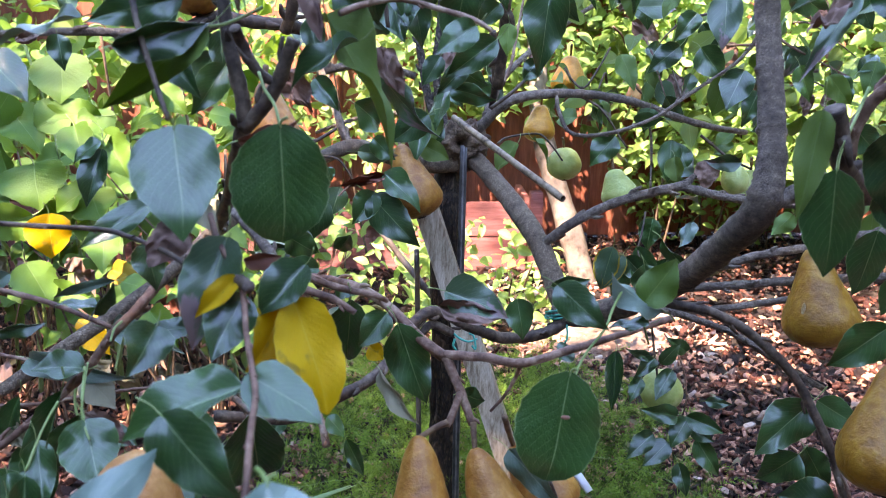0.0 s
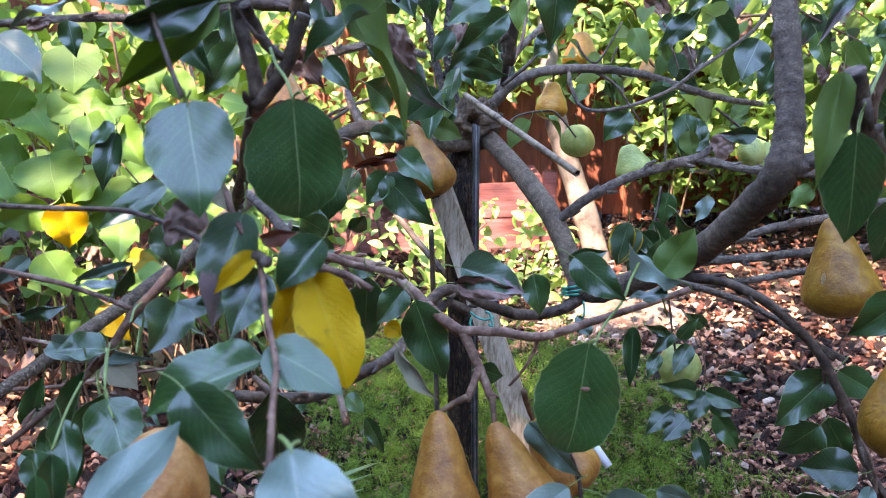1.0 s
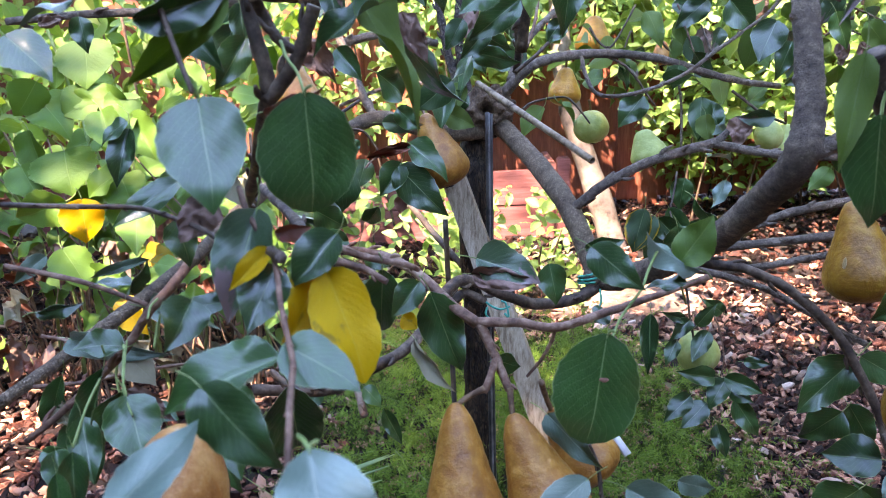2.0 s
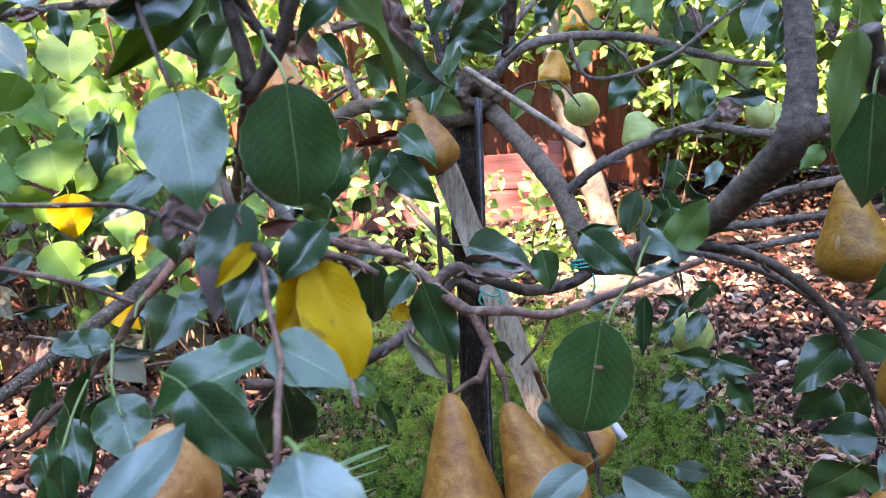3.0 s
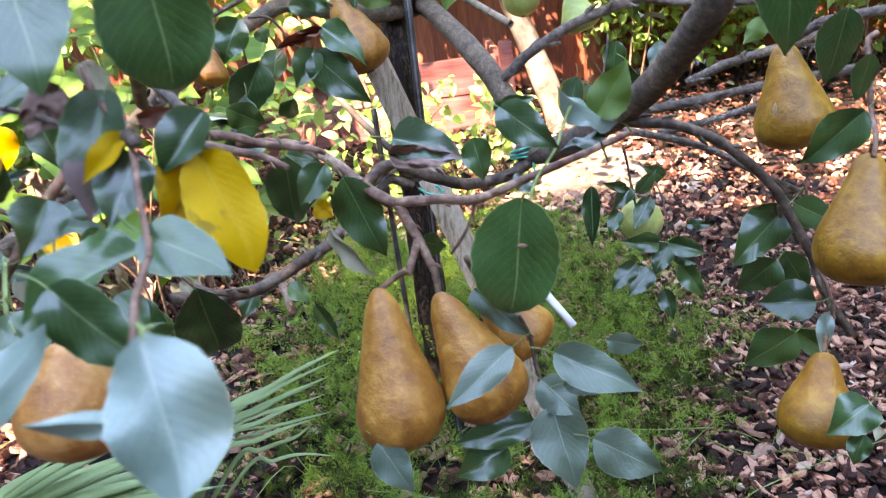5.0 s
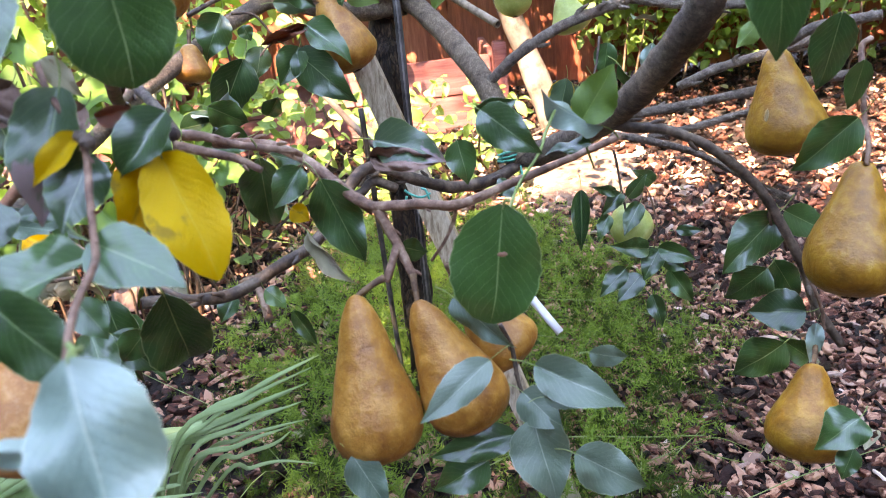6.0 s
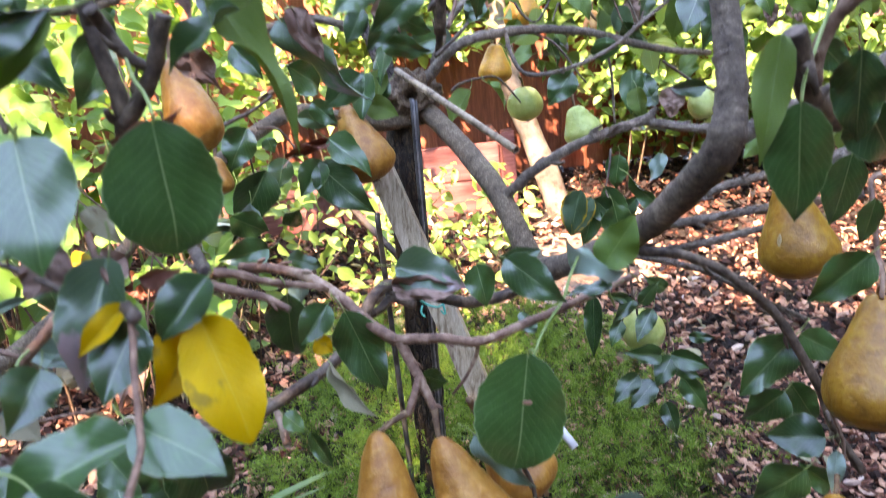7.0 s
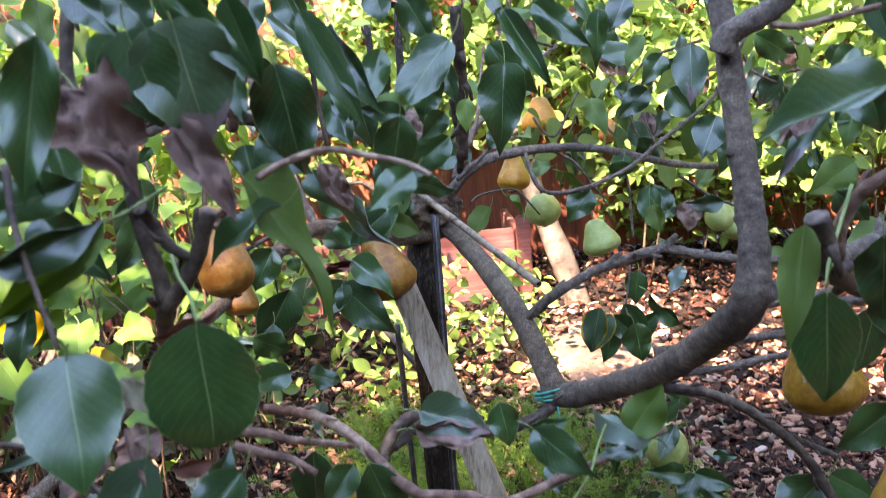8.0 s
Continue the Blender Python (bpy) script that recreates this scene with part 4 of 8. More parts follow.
branch(tree, "twig", [(0.0864, 0.5184, 0.6263), (0.0939, 0.5153, 0.6058), (0.0960, 0.5045, 0.5799), (0.1022, 0.4903, 0.5588)], 0.00177, 0.00163, M_DARKTWIG, nodes=0.06, sides=10)

# leaves close to the camera
leaf(tree, (-0.1420, 0.3806, 0.9221), (-0.1292, 0.3507, 0.8684), 0.0451, (0.1546, -0.8473, 0.5081), "green", "broad", 0, petiole=0.05)
leaf(tree, (-0.0935, 0.4150, 0.9207), (-0.0925, 0.4140, 0.8497), 0.0562, (0.2107, -0.98, -0.10), "green", "round", 0, petiole=0.05)
leaf(tree, (-0.1352, 0.4286, 0.9743), (-0.1922, 0.4064, 0.9266), 0.0211, (0.3642, -0.9313, -0.0016), "olive", "oval", 5)
leaf(tree, (-0.1567, 0.4541, 0.9937), (-0.2101, 0.4403, 0.9797), 0.0249, (0.2745, -0.9559, -0.1041), "green", "oval", 4)
leaf(tree, (-0.1941, 0.4801, 0.9742), (-0.1572, 0.4614, 0.9404), 0.0303, (-0.0614, -0.8998, 0.4320), "green", "oval", 5)
leaf(tree, (-0.2123, 0.4405, 0.9808), (-0.2544, 0.4177, 0.9721), 0.0210, (-0.2, -0.5, 0.85), "green", "oval", 6)
leaf(tree, (-0.2781, 0.4457, 0.9604), (-0.2436, 0.4293, 0.9358), 0.0300, (-0.0212, -0.55, 0.83), "green", "oval", 0)
leaf(tree, (-0.1706, 0.5782, 0.9542), (-0.1916, 0.5587, 0.9172), 0.0251, (0.4248, -0.8775, 0.2224), "green", "oval", 1)
leaf(tree, (-0.1323, 0.6181, 0.9490), (-0.1106, 0.6105, 0.9186), 0.0224, (0.0329, -0.9640, 0.2639), "dry", "oval", 2, True)
leaf(tree, (-0.1432, 0.8226, 0.9424), (-0.1159, 0.8140, 0.9081), 0.0264, (-0.0036, -0.9710, 0.2392), "green", "oval", 3)
leaf(tree, (-0.0786, 0.4930, 0.9844), (-0.0171, 0.4490, 0.9113), 0.0300, (0.55, -0.65, 0.5), "olive", "oval", 5)
leaf(tree, (-0.0532, 0.4683, 0.9683), (-0.0982, 0.4534, 0.9497), 0.0155, (-0.0814, -0.6716, 0.7365), "green", "oval", 5)
leaf(tree, (-0.0742, 0.7144, 0.9631), (-0.0130, 0.6841, 0.8828), 0.0316, (-0.5012, -0.8635, -0.0558), "half", "oval", 6)
leaf(tree, (-0.0166, 0.8128, 0.9031), (-0.0580, 0.8048, 0.8709), 0.0349, (0.0992, -0.9879, 0.1192), "green", "oval", 0)
leaf(tree, (-0.0831, 0.9960, 0.8113), (-0.0264, 0.9746, 0.7667), 0.0415, (0.2184, -0.7422, 0.6336), "green", "oval", 1)
leaf(tree, (-0.1007, 0.9883, 0.7803), (-0.0376, 0.9521, 0.7179), 0.0527, (-0.1214, -0.9071, 0.4029), "green", "oval", 2)
leaf(tree, (-0.0953, 0.9896, 0.7855), (-0.1234, 0.9686, 0.7426), 0.0382, (0.1989, -0.9253, 0.3230), "green", "oval", 3)
leaf(tree, (-0.0973, 0.9982, 0.7374), (-0.1027, 0.9916, 0.7110), 0.0196, (0.0978, -0.9702, 0.2217), "rust", "oval", 4)
leaf(tree, (-0.0810, 0.9951, 0.8077), (-0.1429, 0.9814, 0.7938), 0.0159, (0.1789, -0.9701, 0.1639), "rust", "oval", 5, True)
leaf(tree, (-0.1193, 1.0034, 0.8408), (-0.0634, 1.0016, 0.8335), 0.0266, (-0.0157, -0.9919, 0.1258), "half", "oval", 6)
leaf(tree, (-0.2081, 0.5027, 0.8582), (-0.2508, 0.4756, 0.8322), 0.0204, (0.1945, -0.8215, 0.5360), "green", "oval", 0)
leaf(tree, (-0.2983, 0.6276, 0.8837), (-0.3061, 0.6011, 0.8392), 0.0238, (0.1764, -0.8584, 0.4817), "green", "oval", 1)
leaf(tree, (-0.2969, 0.6242, 0.8906), (-0.3204, 0.6105, 0.8771), 0.0200, (-0.0346, -0.6724, 0.7393), "green", "oval", 2)
leaf(tree, (-0.0743, 0.5289, 1.0047), (-0.0423, 0.5227, 0.9796), 0.0253, (-0.1162, -0.9884, 0.0982), "green", "oval", 3)
leaf(tree, (-0.0545, 0.7617, 1.0288), (-0.0399, 0.7484, 0.9756), 0.0337, (-0.0192, -0.9713, 0.2369), "green", "oval", 4)
leaf(tree, (-0.0303, 0.7617, 1.0288), (-0.0199, 0.7486, 0.9763), 0.0326, (-0.0263, -0.9712, 0.2370), "green", "oval", 5)
leaf(tree, (-0.4321, 0.8345, 0.9900), (-0.4257, 0.8250, 0.9519), 0.0256, (0.4305, -0.8562, 0.2858), "green", "oval", 6)
leaf(tree, (-0.4790, 0.8329, 0.9838), (-0.4491, 0.8350, 0.9920), 0.0149, (0.1119, -0.9809, -0.1591), "dry", "oval", 0)
leaf(tree, (-0.2574, 0.8345, 0.9900), (-0.2744, 0.8303, 0.9734), 0.0128, (0.2849, -0.9570, -0.0550), "green", "oval", 1)
leaf(tree, (0.0161, 0.5346, 1.0091), (0.0042, 0.5387, 0.9612), 0.0285, (0.1288, -0.8421, 0.5237), "green", "oval", 2)
leaf(tree, (0.0479, 0.6320, 1.0048), (0.0288, 0.6274, 0.9862), 0.0192, (0.1295, -0.9852, 0.1121), "green", "oval", 3)
leaf(tree, (0.0077, 0.8198, 0.9313), (0.0598, 0.8063, 0.9184), 0.0261, (-0.3016, -0.9179, -0.2580), "green", "oval", 4)
leaf(tree, (0.1237, 0.8632, 1.0434), (0.1113, 0.8353, 0.9520), 0.0511, (-0.0973, -0.9480, 0.3030), "green", "oval", 5)
leaf(tree, (0.1265, 0.9823, 0.9631), (0.1073, 0.9768, 0.9410), 0.0243, (0.0521, -0.9787, 0.1987), "green", "oval", 6)
leaf(tree, (0.3586, 0.9515, 1.0461), (0.3538, 0.9339, 0.9754), 0.0422, (-0.3495, -0.9033, 0.2489), "half", "oval", 0)
leaf(tree, (0.4092, 1.2077, 1.0401), (0.3749, 1.1969, 0.9968), 0.0355, (-0.0644, -0.9552, 0.2890), "green", "oval", 1)
leaf(tree, (0.3909, 1.2260, 0.9894), (0.3407, 1.2164, 0.9510), 0.0390, (0.0111, -0.9736, 0.2282), "green", "oval", 2)
leaf(tree, (0.4261, 1.2255, 0.9876), (0.4639, 1.2129, 0.9370), 0.0490, (-0.3375, -0.9412, -0.0167), "green", "oval", 3)
leaf(tree, (0.4303, 1.0514, 0.9509), (0.4010, 1.0374, 0.8945), 0.0462, (-0.2278, -0.9104, 0.3455), "green", "oval", 4)
leaf(tree, (0.4509, 1.0442, 0.9219), (0.4292, 1.0324, 0.8744), 0.0283, (-0.2740, -0.8962, 0.3489), "green", "oval", 5)
leaf(tree, (0.2769, 1.1598, 0.8482), (0.2358, 1.1488, 0.8042), 0.0441, (-0.0535, -0.9560, 0.2883), "green", "oval", 6)
leaf(tree, (0.3835, 1.2087, 0.8375), (0.3784, 1.1914, 0.7681), 0.0384, (-0.2935, -0.9223, 0.2516), "green", "oval", 0)
leaf(tree, (0.3484, 1.2215, 0.8890), (0.3388, 1.2123, 0.8518), 0.0352, (-0.2209, -0.9314, 0.2892), "green", "oval", 1)
leaf(tree, (0.4261, 1.2475, 0.7863), (0.4075, 1.2587, 0.8316), 0.0333, (-0.3137, -0.9436, 0.1059), "green", "oval", 2)
leaf(tree, (0.4661, 1.2507, 0.7993), (0.4594, 1.2378, 0.7476), 0.0413, (-0.3315, -0.9045, 0.2682), "dry", "oval", 3)
leaf(tree, (0.2530, 0.4832, 0.9246), (0.2316, 0.4560, 0.8567), 0.0220, (-0.3824, -0.8097, 0.4452), "olive", "slim", 1)
leaf(tree, (0.2567, 0.4644, 0.8878), (0.2630, 0.4700, 0.8095), 0.0380, (-0.4589, -0.8217, 0.3379), "green", "oval", 0)
leaf(tree, (0.3061, 0.4902, 0.9116), (0.3121, 0.4994, 0.8464), 0.0316, (-0.5273, -0.8408, 0.1225), "green", "oval", 6)
leaf(tree, (0.2916, 0.5283, 1.0021), (0.2500, 0.5054, 0.9517), 0.0150, (-0.1264, -0.8600, 0.4945), "half", "oval", 2)
leaf(tree, (0.4497, 0.9293, 0.9568), (0.4631, 0.9181, 0.9122), 0.0240, (-0.4637, -0.8823, 0.0806), "green", "oval", 1)
leaf(tree, (0.5273, 0.9475, 1.0298), (0.5393, 0.9399, 0.9996), 0.0216, (-0.5191, -0.8547, 0.0073), "green", "oval", 2)
leaf(tree, (0.4325, 0.7401, 1.0248), (0.4064, 0.7347, 1.0031), 0.0205, (-0.0834, -0.9388, 0.3343), "green", "oval", 3)
leaf(tree, (0.4602, 0.9504, 1.0415), (0.4794, 0.9422, 1.0089), 0.0336, (-0.4573, -0.8880, -0.0479), "dry", "oval", 4)
leaf(tree, (0.4645, 0.8241, 0.9486), (0.4900, 0.8303, 0.9734), 0.0192, (-0.1621, -0.9052, 0.3928), "green", "oval", 5)
leaf(tree, (0.4008, 0.7085, 0.8981), (0.4288, 0.7004, 0.8656), 0.0280, (-0.3705, -0.9247, -0.0877), "green", "oval", 6)
leaf(tree, (0.4054, 0.6494, 0.8059), (0.4001, 0.6614, 0.7352), 0.0354, (-0.3163, -0.9484, 0.0221), "green", "oval", 0)
leaf(tree, (0.3219, 0.5072, 0.8771), (0.3506, 0.5122, 0.8298), 0.0397, (-0.5562, -0.8142, 0.1665), "green", "oval", 1)

# leaves of the lower left
leaf(tree, (-0.1238, 0.3997, 0.8576), (-0.1363, 0.3622, 0.8043), 0.0319, (0.1602, -0.8246, 0.5425), "half", "oval", 1)
leaf(tree, (-0.0817, 0.4121, 0.8379), (-0.1069, 0.3913, 0.8121), 0.0261, (0.1025, -0.8201, 0.5630), "green", "oval", 3)
leaf(tree, (-0.1126, 0.3851, 0.8279), (-0.1278, 0.3614, 0.7972), 0.0277, (0.4109, -0.8086, 0.4212), "green", "oval", 4)
leaf(tree, (-0.0894, 0.4089, 0.8171), (-0.0624, 0.3708, 0.7653), 0.0372, (0.1861, -0.7436, 0.6422), "yellow", "round", 1)
leaf(tree, (-0.0948, 0.4133, 0.8145), (-0.1079, 0.3829, 0.7796), 0.0319, (0.7018, -0.6465, 0.2993), "yellow", "broad", 1)
leaf(tree, (-0.0962, 0.3248, 0.8060), (-0.0562, 0.3087, 0.7910), 0.0280, (-0.0430, -0.50, 0.86), "green", "broad", 0)
leaf(tree, (-0.0991, 0.3279, 0.7977), (-0.1579, 0.3088, 0.7831), 0.0320, (0.0981, -0.45, 0.89), "green", "oval", 1)
leaf(tree, (-0.1295, 0.3000, 0.7966), (-0.0951, 0.2780, 0.7643), 0.0290, (0.0105, -0.90, 0.40), "green", "broad", 2)
leaf(tree, (-0.1640, 0.2618, 0.7546), (-0.1245, 0.2859, 0.7865), 0.0225, (-0.1115, 0.8490, -0.5165), "green", "broad", 0)
leaf(tree, (-0.2308, 0.4198, 0.7322), (-0.2114, 0.3904, 0.6969), 0.0348, (0.3336, -0.6262, 0.7047), "green", "broad", 4)
leaf(tree, (-0.2609, 0.4834, 0.7395), (-0.2855, 0.4659, 0.7520), 0.0261, (0.5573, -0.2097, 0.8034), "green", "oval", 5)
leaf(tree, (-0.2514, 0.4568, 0.7153), (-0.2181, 0.4520, 0.6960), 0.0186, (0.2149, -0.7950, 0.5673), "dry", "oval", 6, True)
leaf(tree, (-0.2851, 0.5285, 0.7134), (-0.2562, 0.5134, 0.6944), 0.0256, (0.0843, -0.7150, 0.6940), "tan", "oval", 0)
leaf(tree, (-0.3140, 0.4713, 0.7735), (-0.2802, 0.4717, 0.7753), 0.0111, (0.0319, -0.9306, -0.3646), "green", "oval", 1)
leaf(tree, (-0.2276, 0.4470, 0.7999), (-0.2497, 0.4387, 0.8083), 0.0116, (0.4231, -0.2444, 0.8725), "green", "oval", 2)
leaf(tree, (-0.2313, 0.4457, 0.7950), (-0.2112, 0.4407, 0.8161), 0.0116, (0.5586, -0.5108, -0.6535), "green", "oval", 3)
leaf(tree, (-0.2676, 0.4258, 0.7148), (-0.2570, 0.4054, 0.6747), 0.0211, (0.4653, -0.7343, 0.4942), "green", "oval", 4)
leaf(tree, (-0.2742, 0.4024, 0.7039), (-0.2634, 0.3861, 0.6798), 0.0190, (0.4389, -0.6406, 0.6301), "green", "oval", 5)
leaf(tree, (-0.1768, 0.4719, 0.7761), (-0.2017, 0.4524, 0.7805), 0.0167, (0.5568, -0.5725, 0.6019), "green", "oval", 6)
leaf(tree, (-0.2314, 0.5632, 0.7289), (-0.2490, 0.5598, 0.7149), 0.0128, (0.0898, -0.9870, 0.1330), "green", "oval", 0)
leaf(tree, (-0.1450, 0.4943, 0.6986), (-0.1452, 0.5112, 0.6244), 0.0473, (0.2518, -0.8597, 0.4444), "green", "round", 1)
leaf(tree, (-0.0762, 0.5641, 0.7665), (-0.0865, 0.5815, 0.6907), 0.0361, (0.1329, -0.9157, 0.3792), "green", "oval", 2)
leaf(tree, (-0.0451, 0.5502, 0.7593), (-0.0665, 0.5338, 0.7349), 0.0239, (0.1737, -0.8812, 0.4397), "green", "oval", 3)
leaf(tree, (-0.0401, 0.5974, 0.7334), (-0.0181, 0.6007, 0.6559), 0.0402, (0.0445, -0.9189, 0.3920), "green", "oval", 4)
leaf(tree, (-0.0641, 0.5812, 0.7183), (-0.0509, 0.5784, 0.7071), 0.0165, (0.1105, -0.9260, 0.3611), "yellow", "oval", 5)
leaf(tree, (-0.0542, 0.5762, 0.6981), (-0.0230, 0.5462, 0.6607), 0.0135, (-0.5288, -0.8207, 0.2165), "tan", "slim", 3)
leaf(tree, (-0.1101, 0.6212, 0.6309), (-0.0927, 0.6167, 0.6126), 0.0188, (0.5050, -0.5920, 0.6281), "green", "oval", 0)
leaf(tree, (-0.0974, 0.6522, 0.5898), (-0.0782, 0.6429, 0.5525), 0.0153, (0.2088, -0.9182, 0.3365), "green", "oval", 1)
leaf(tree, (-0.0619, 0.2230, 0.8103), (-0.0490, 0.1926, 0.7711), 0.0366, (-0.1264, 0.7628, -0.6341), "green", "round", 4, petiole=0.05)
leaf(tree, (-0.0714, 0.2241, 0.7792), (-0.1038, 0.2165, 0.7874), 0.0091, (-0.3249, 0.6850, -0.6520), "green", "oval", 3)
leaf(tree, (-0.1850, 0.4621, 0.6925), (-0.1678, 0.4264, 0.6593), 0.0263, (0.3293, -0.5543, 0.7644), "green", "oval", 4)
leaf(tree, (-0.1811, 0.5319, 0.6521), (-0.2058, 0.5224, 0.6280), 0.0244, (0.1405, -0.9621, 0.2338), "green", "oval", 5)
leaf(tree, (-0.2177, 0.5501, 0.6423), (-0.1858, 0.5368, 0.6113), 0.0298, (0.2737, -0.7488, 0.6037), "green", "oval", 6)
leaf(tree, (-0.2765, 0.5377, 0.6621), (-0.2519, 0.5329, 0.6515), 0.0172, (0.1260, -0.7597, 0.6379), "green", "oval", 0)
leaf(tree, (-0.1613, 0.3804, 0.8106), (-0.1644, 0.3518, 0.7934), 0.0263, (0.6424, -0.4446, 0.6242), "green", "oval", 1)
leaf(tree, (-0.1235, 0.4330, 0.9093), (-0.0834, 0.4344, 0.9148), 0.0160, (0.1234, -0.6824, -0.7205), "rust", "oval", 2)
leaf(tree, (-0.1228, 0.4252, 0.8367), (-0.0994, 0.4258, 0.8390), 0.0122, (0.0508, -0.9573, -0.2846), "rust", "oval", 3)
leaf(tree, (-0.1529, 0.4861, 0.8329), (-0.1822, 0.4809, 0.8122), 0.0255, (-0.0966, -0.9250, 0.3675), "dry", "oval", 4)
leaf(tree, (-0.1262, 0.4755, 0.7903), (-0.1076, 0.4813, 0.8135), 0.0185, (0.4919, -0.8514, -0.1820), "green", "oval", 5)

# leaves near the middle
leaf(tree, (0.0910, 0.4737, 0.7417), (0.0775, 0.4625, 0.6568), 0.0597, (-0.2152, -0.9598, 0.1800), "green", "round", 0, petiole=0.05)
leaf(tree, (0.0019, 0.6693, 0.7409), (0.0659, 0.6596, 0.7226), 0.0440, (0.0470, -0.8044, 0.5923), "half", "broad", 1)
leaf(tree, (0.0784, 0.7199, 0.7166), (0.0863, 0.7045, 0.6755), 0.0306, (0.0006, -0.9364, 0.3510), "green", "oval", 1)
leaf(tree, (0.0847, 0.5078, 0.7958), (0.1157, 0.4809, 0.7707), 0.0271, (-0.3499, -0.8224, 0.4486), "green", "oval", 2)
leaf(tree, (0.0820, 0.5171, 0.7920), (0.1095, 0.5087, 0.7993), 0.0181, (-0.2213, -0.9406, -0.2574), "green", "oval", 3)
leaf(tree, (0.1575, 0.5331, 0.7734), (0.1803, 0.5268, 0.8103), 0.0294, (-0.4102, -0.9066, 0.0993), "back", "broad", 4, petiole=0.05)
leaf(tree, (0.1724, 0.5317, 0.7676), (0.1195, 0.5269, 0.7899), 0.0176, (-0.3651, 0.5546, -0.7477), "green", "oval", 5)
leaf(tree, (0.1660, 0.5435, 0.7529), (0.1315, 0.5387, 0.7544), 0.0134, (0.1120, -0.5642, 0.8180), "green", "oval", 6)
leaf(tree, (0.2766, 1.0652, 0.6754), (0.2461, 1.0520, 0.6225), 0.0322, (-0.1902, -0.9212, 0.3393), "edged", "oval", 0)
leaf(tree, (0.2812, 1.0645, 0.6725), (0.3164, 1.0553, 0.6356), 0.0352, (-0.1306, -0.9840, 0.1211), "green", "oval", 1)
leaf(tree, (0.3013, 1.0824, 0.6617), (0.2864, 1.0730, 0.6241), 0.0268, (-0.2321, -0.9182, 0.3210), "green", "oval", 2)
leaf(tree, (0.1123, 0.5804, 0.7151), (0.1007, 0.5784, 0.7071), 0.0259, (-0.4606, -0.4358, 0.7732), "green", "oval", 3)
leaf(tree, (0.0156, 0.5989, 0.6651), (0.0381, 0.5972, 0.6584), 0.0240, (-0.0979, -0.9919, -0.0805), "green", "oval", 4)
leaf(tree, (-0.0037, 0.6609, 0.7280), (0.0606, 0.6537, 0.7196), 0.0229, (-0.0633, -0.9425, 0.3281), "dry", "oval", 3, True)

# leaves under the hanging pears
leaf(tree, (0.0538, 0.5279, 0.6494), (0.0902, 0.4929, 0.6172), 0.0234, (-0.3971, -0.8099, 0.4316), "grey", "oval", 6)
leaf(tree, (0.0699, 0.4235, 0.6586), (0.0231, 0.3958, 0.6368), 0.0229, (0.1152, -0.7272, 0.6767), "grey", "oval", 0)
leaf(tree, (0.1008, 0.4462, 0.6350), (0.1530, 0.4137, 0.6189), 0.0295, (-0.2855, -0.7521, 0.5939), "grey", "oval", 1)
leaf(tree, (0.1422, 0.4647, 0.6271), (0.1706, 0.4608, 0.6173), 0.0179, (-0.0841, -0.9842, 0.1560), "grey", "oval", 2)
leaf(tree, (0.1065, 0.4543, 0.6025), (0.1501, 0.4541, 0.6014), 0.0164, (0.0004, -0.9605, 0.2783), "grey", "oval", 3)
leaf(tree, (0.0974, 0.4978, 0.5768), (0.1218, 0.4684, 0.5582), 0.0302, (-0.2727, -0.6663, 0.6941), "grey", "oval", 4)
leaf(tree, (0.1026, 0.4854, 0.5602), (0.1119, 0.4398, 0.5157), 0.0446, (-0.1653, -0.7055, 0.6892), "grey", "oval", 5)
leaf(tree, (0.1286, 0.4618, 0.5423), (0.1779, 0.4403, 0.5163), 0.0367, (-0.0533, -0.8168, 0.5745), "grey", "oval", 6)
leaf(tree, (0.0905, 0.5017, 0.5343), (0.0211, 0.4889, 0.5303), 0.0277, (0.1006, -0.7513, 0.6522), "green", "oval", 0)
leaf(tree, (0.0660, 0.5024, 0.5103), (0.0211, 0.4865, 0.4985), 0.0352, (0.0704, -0.7140, 0.6966), "green", "oval", 1)
leaf(tree, (-0.0334, 0.4609, 0.5674), (-0.0119, 0.4363, 0.5344), 0.0274, (0.0809, -0.7738, 0.6282), "grey", "oval", 2)

# leaves of the right arch
leaf(tree, (0.4274, 0.6423, 0.7152), (0.3812, 0.6573, 0.6626), 0.0398, (-0.2755, -0.9226, 0.2700), "green", "oval", 3)
leaf(tree, (0.4142, 0.7350, 0.5911), (0.3541, 0.7400, 0.5258), 0.0474, (-0.2269, -0.9367, 0.2667), "green", "oval", 4)
leaf(tree, (0.3984, 0.7206, 0.5332), (0.3590, 0.7256, 0.4903), 0.0415, (-0.1686, -0.9371, 0.3057), "green", "oval", 5)
leaf(tree, (0.4149, 0.7407, 0.5313), (0.4411, 0.7280, 0.4804), 0.0349, (-0.2793, -0.9556, 0.0943), "green", "oval", 6)
leaf(tree, (0.4189, 0.7352, 0.5919), (0.4620, 0.7187, 0.5670), 0.0347, (-0.2131, -0.9429, 0.2560), "green", "oval", 0)
leaf(tree, (0.4241, 0.6821, 0.4965), (0.3693, 0.6971, 0.4956), 0.0454, (0.3168, -0.7616, 0.5654), "green", "oval", 1)
leaf(tree, (0.3981, 0.6708, 0.4695), (0.3483, 0.6758, 0.4269), 0.0460, (-0.0588, -0.9335, 0.3536), "green", "oval", 2)
leaf(tree, (0.4276, 0.6716, 0.4452), (0.3932, 0.6726, 0.4739), 0.0275, (0.0808, -0.9880, 0.1313), "green", "oval", 3)
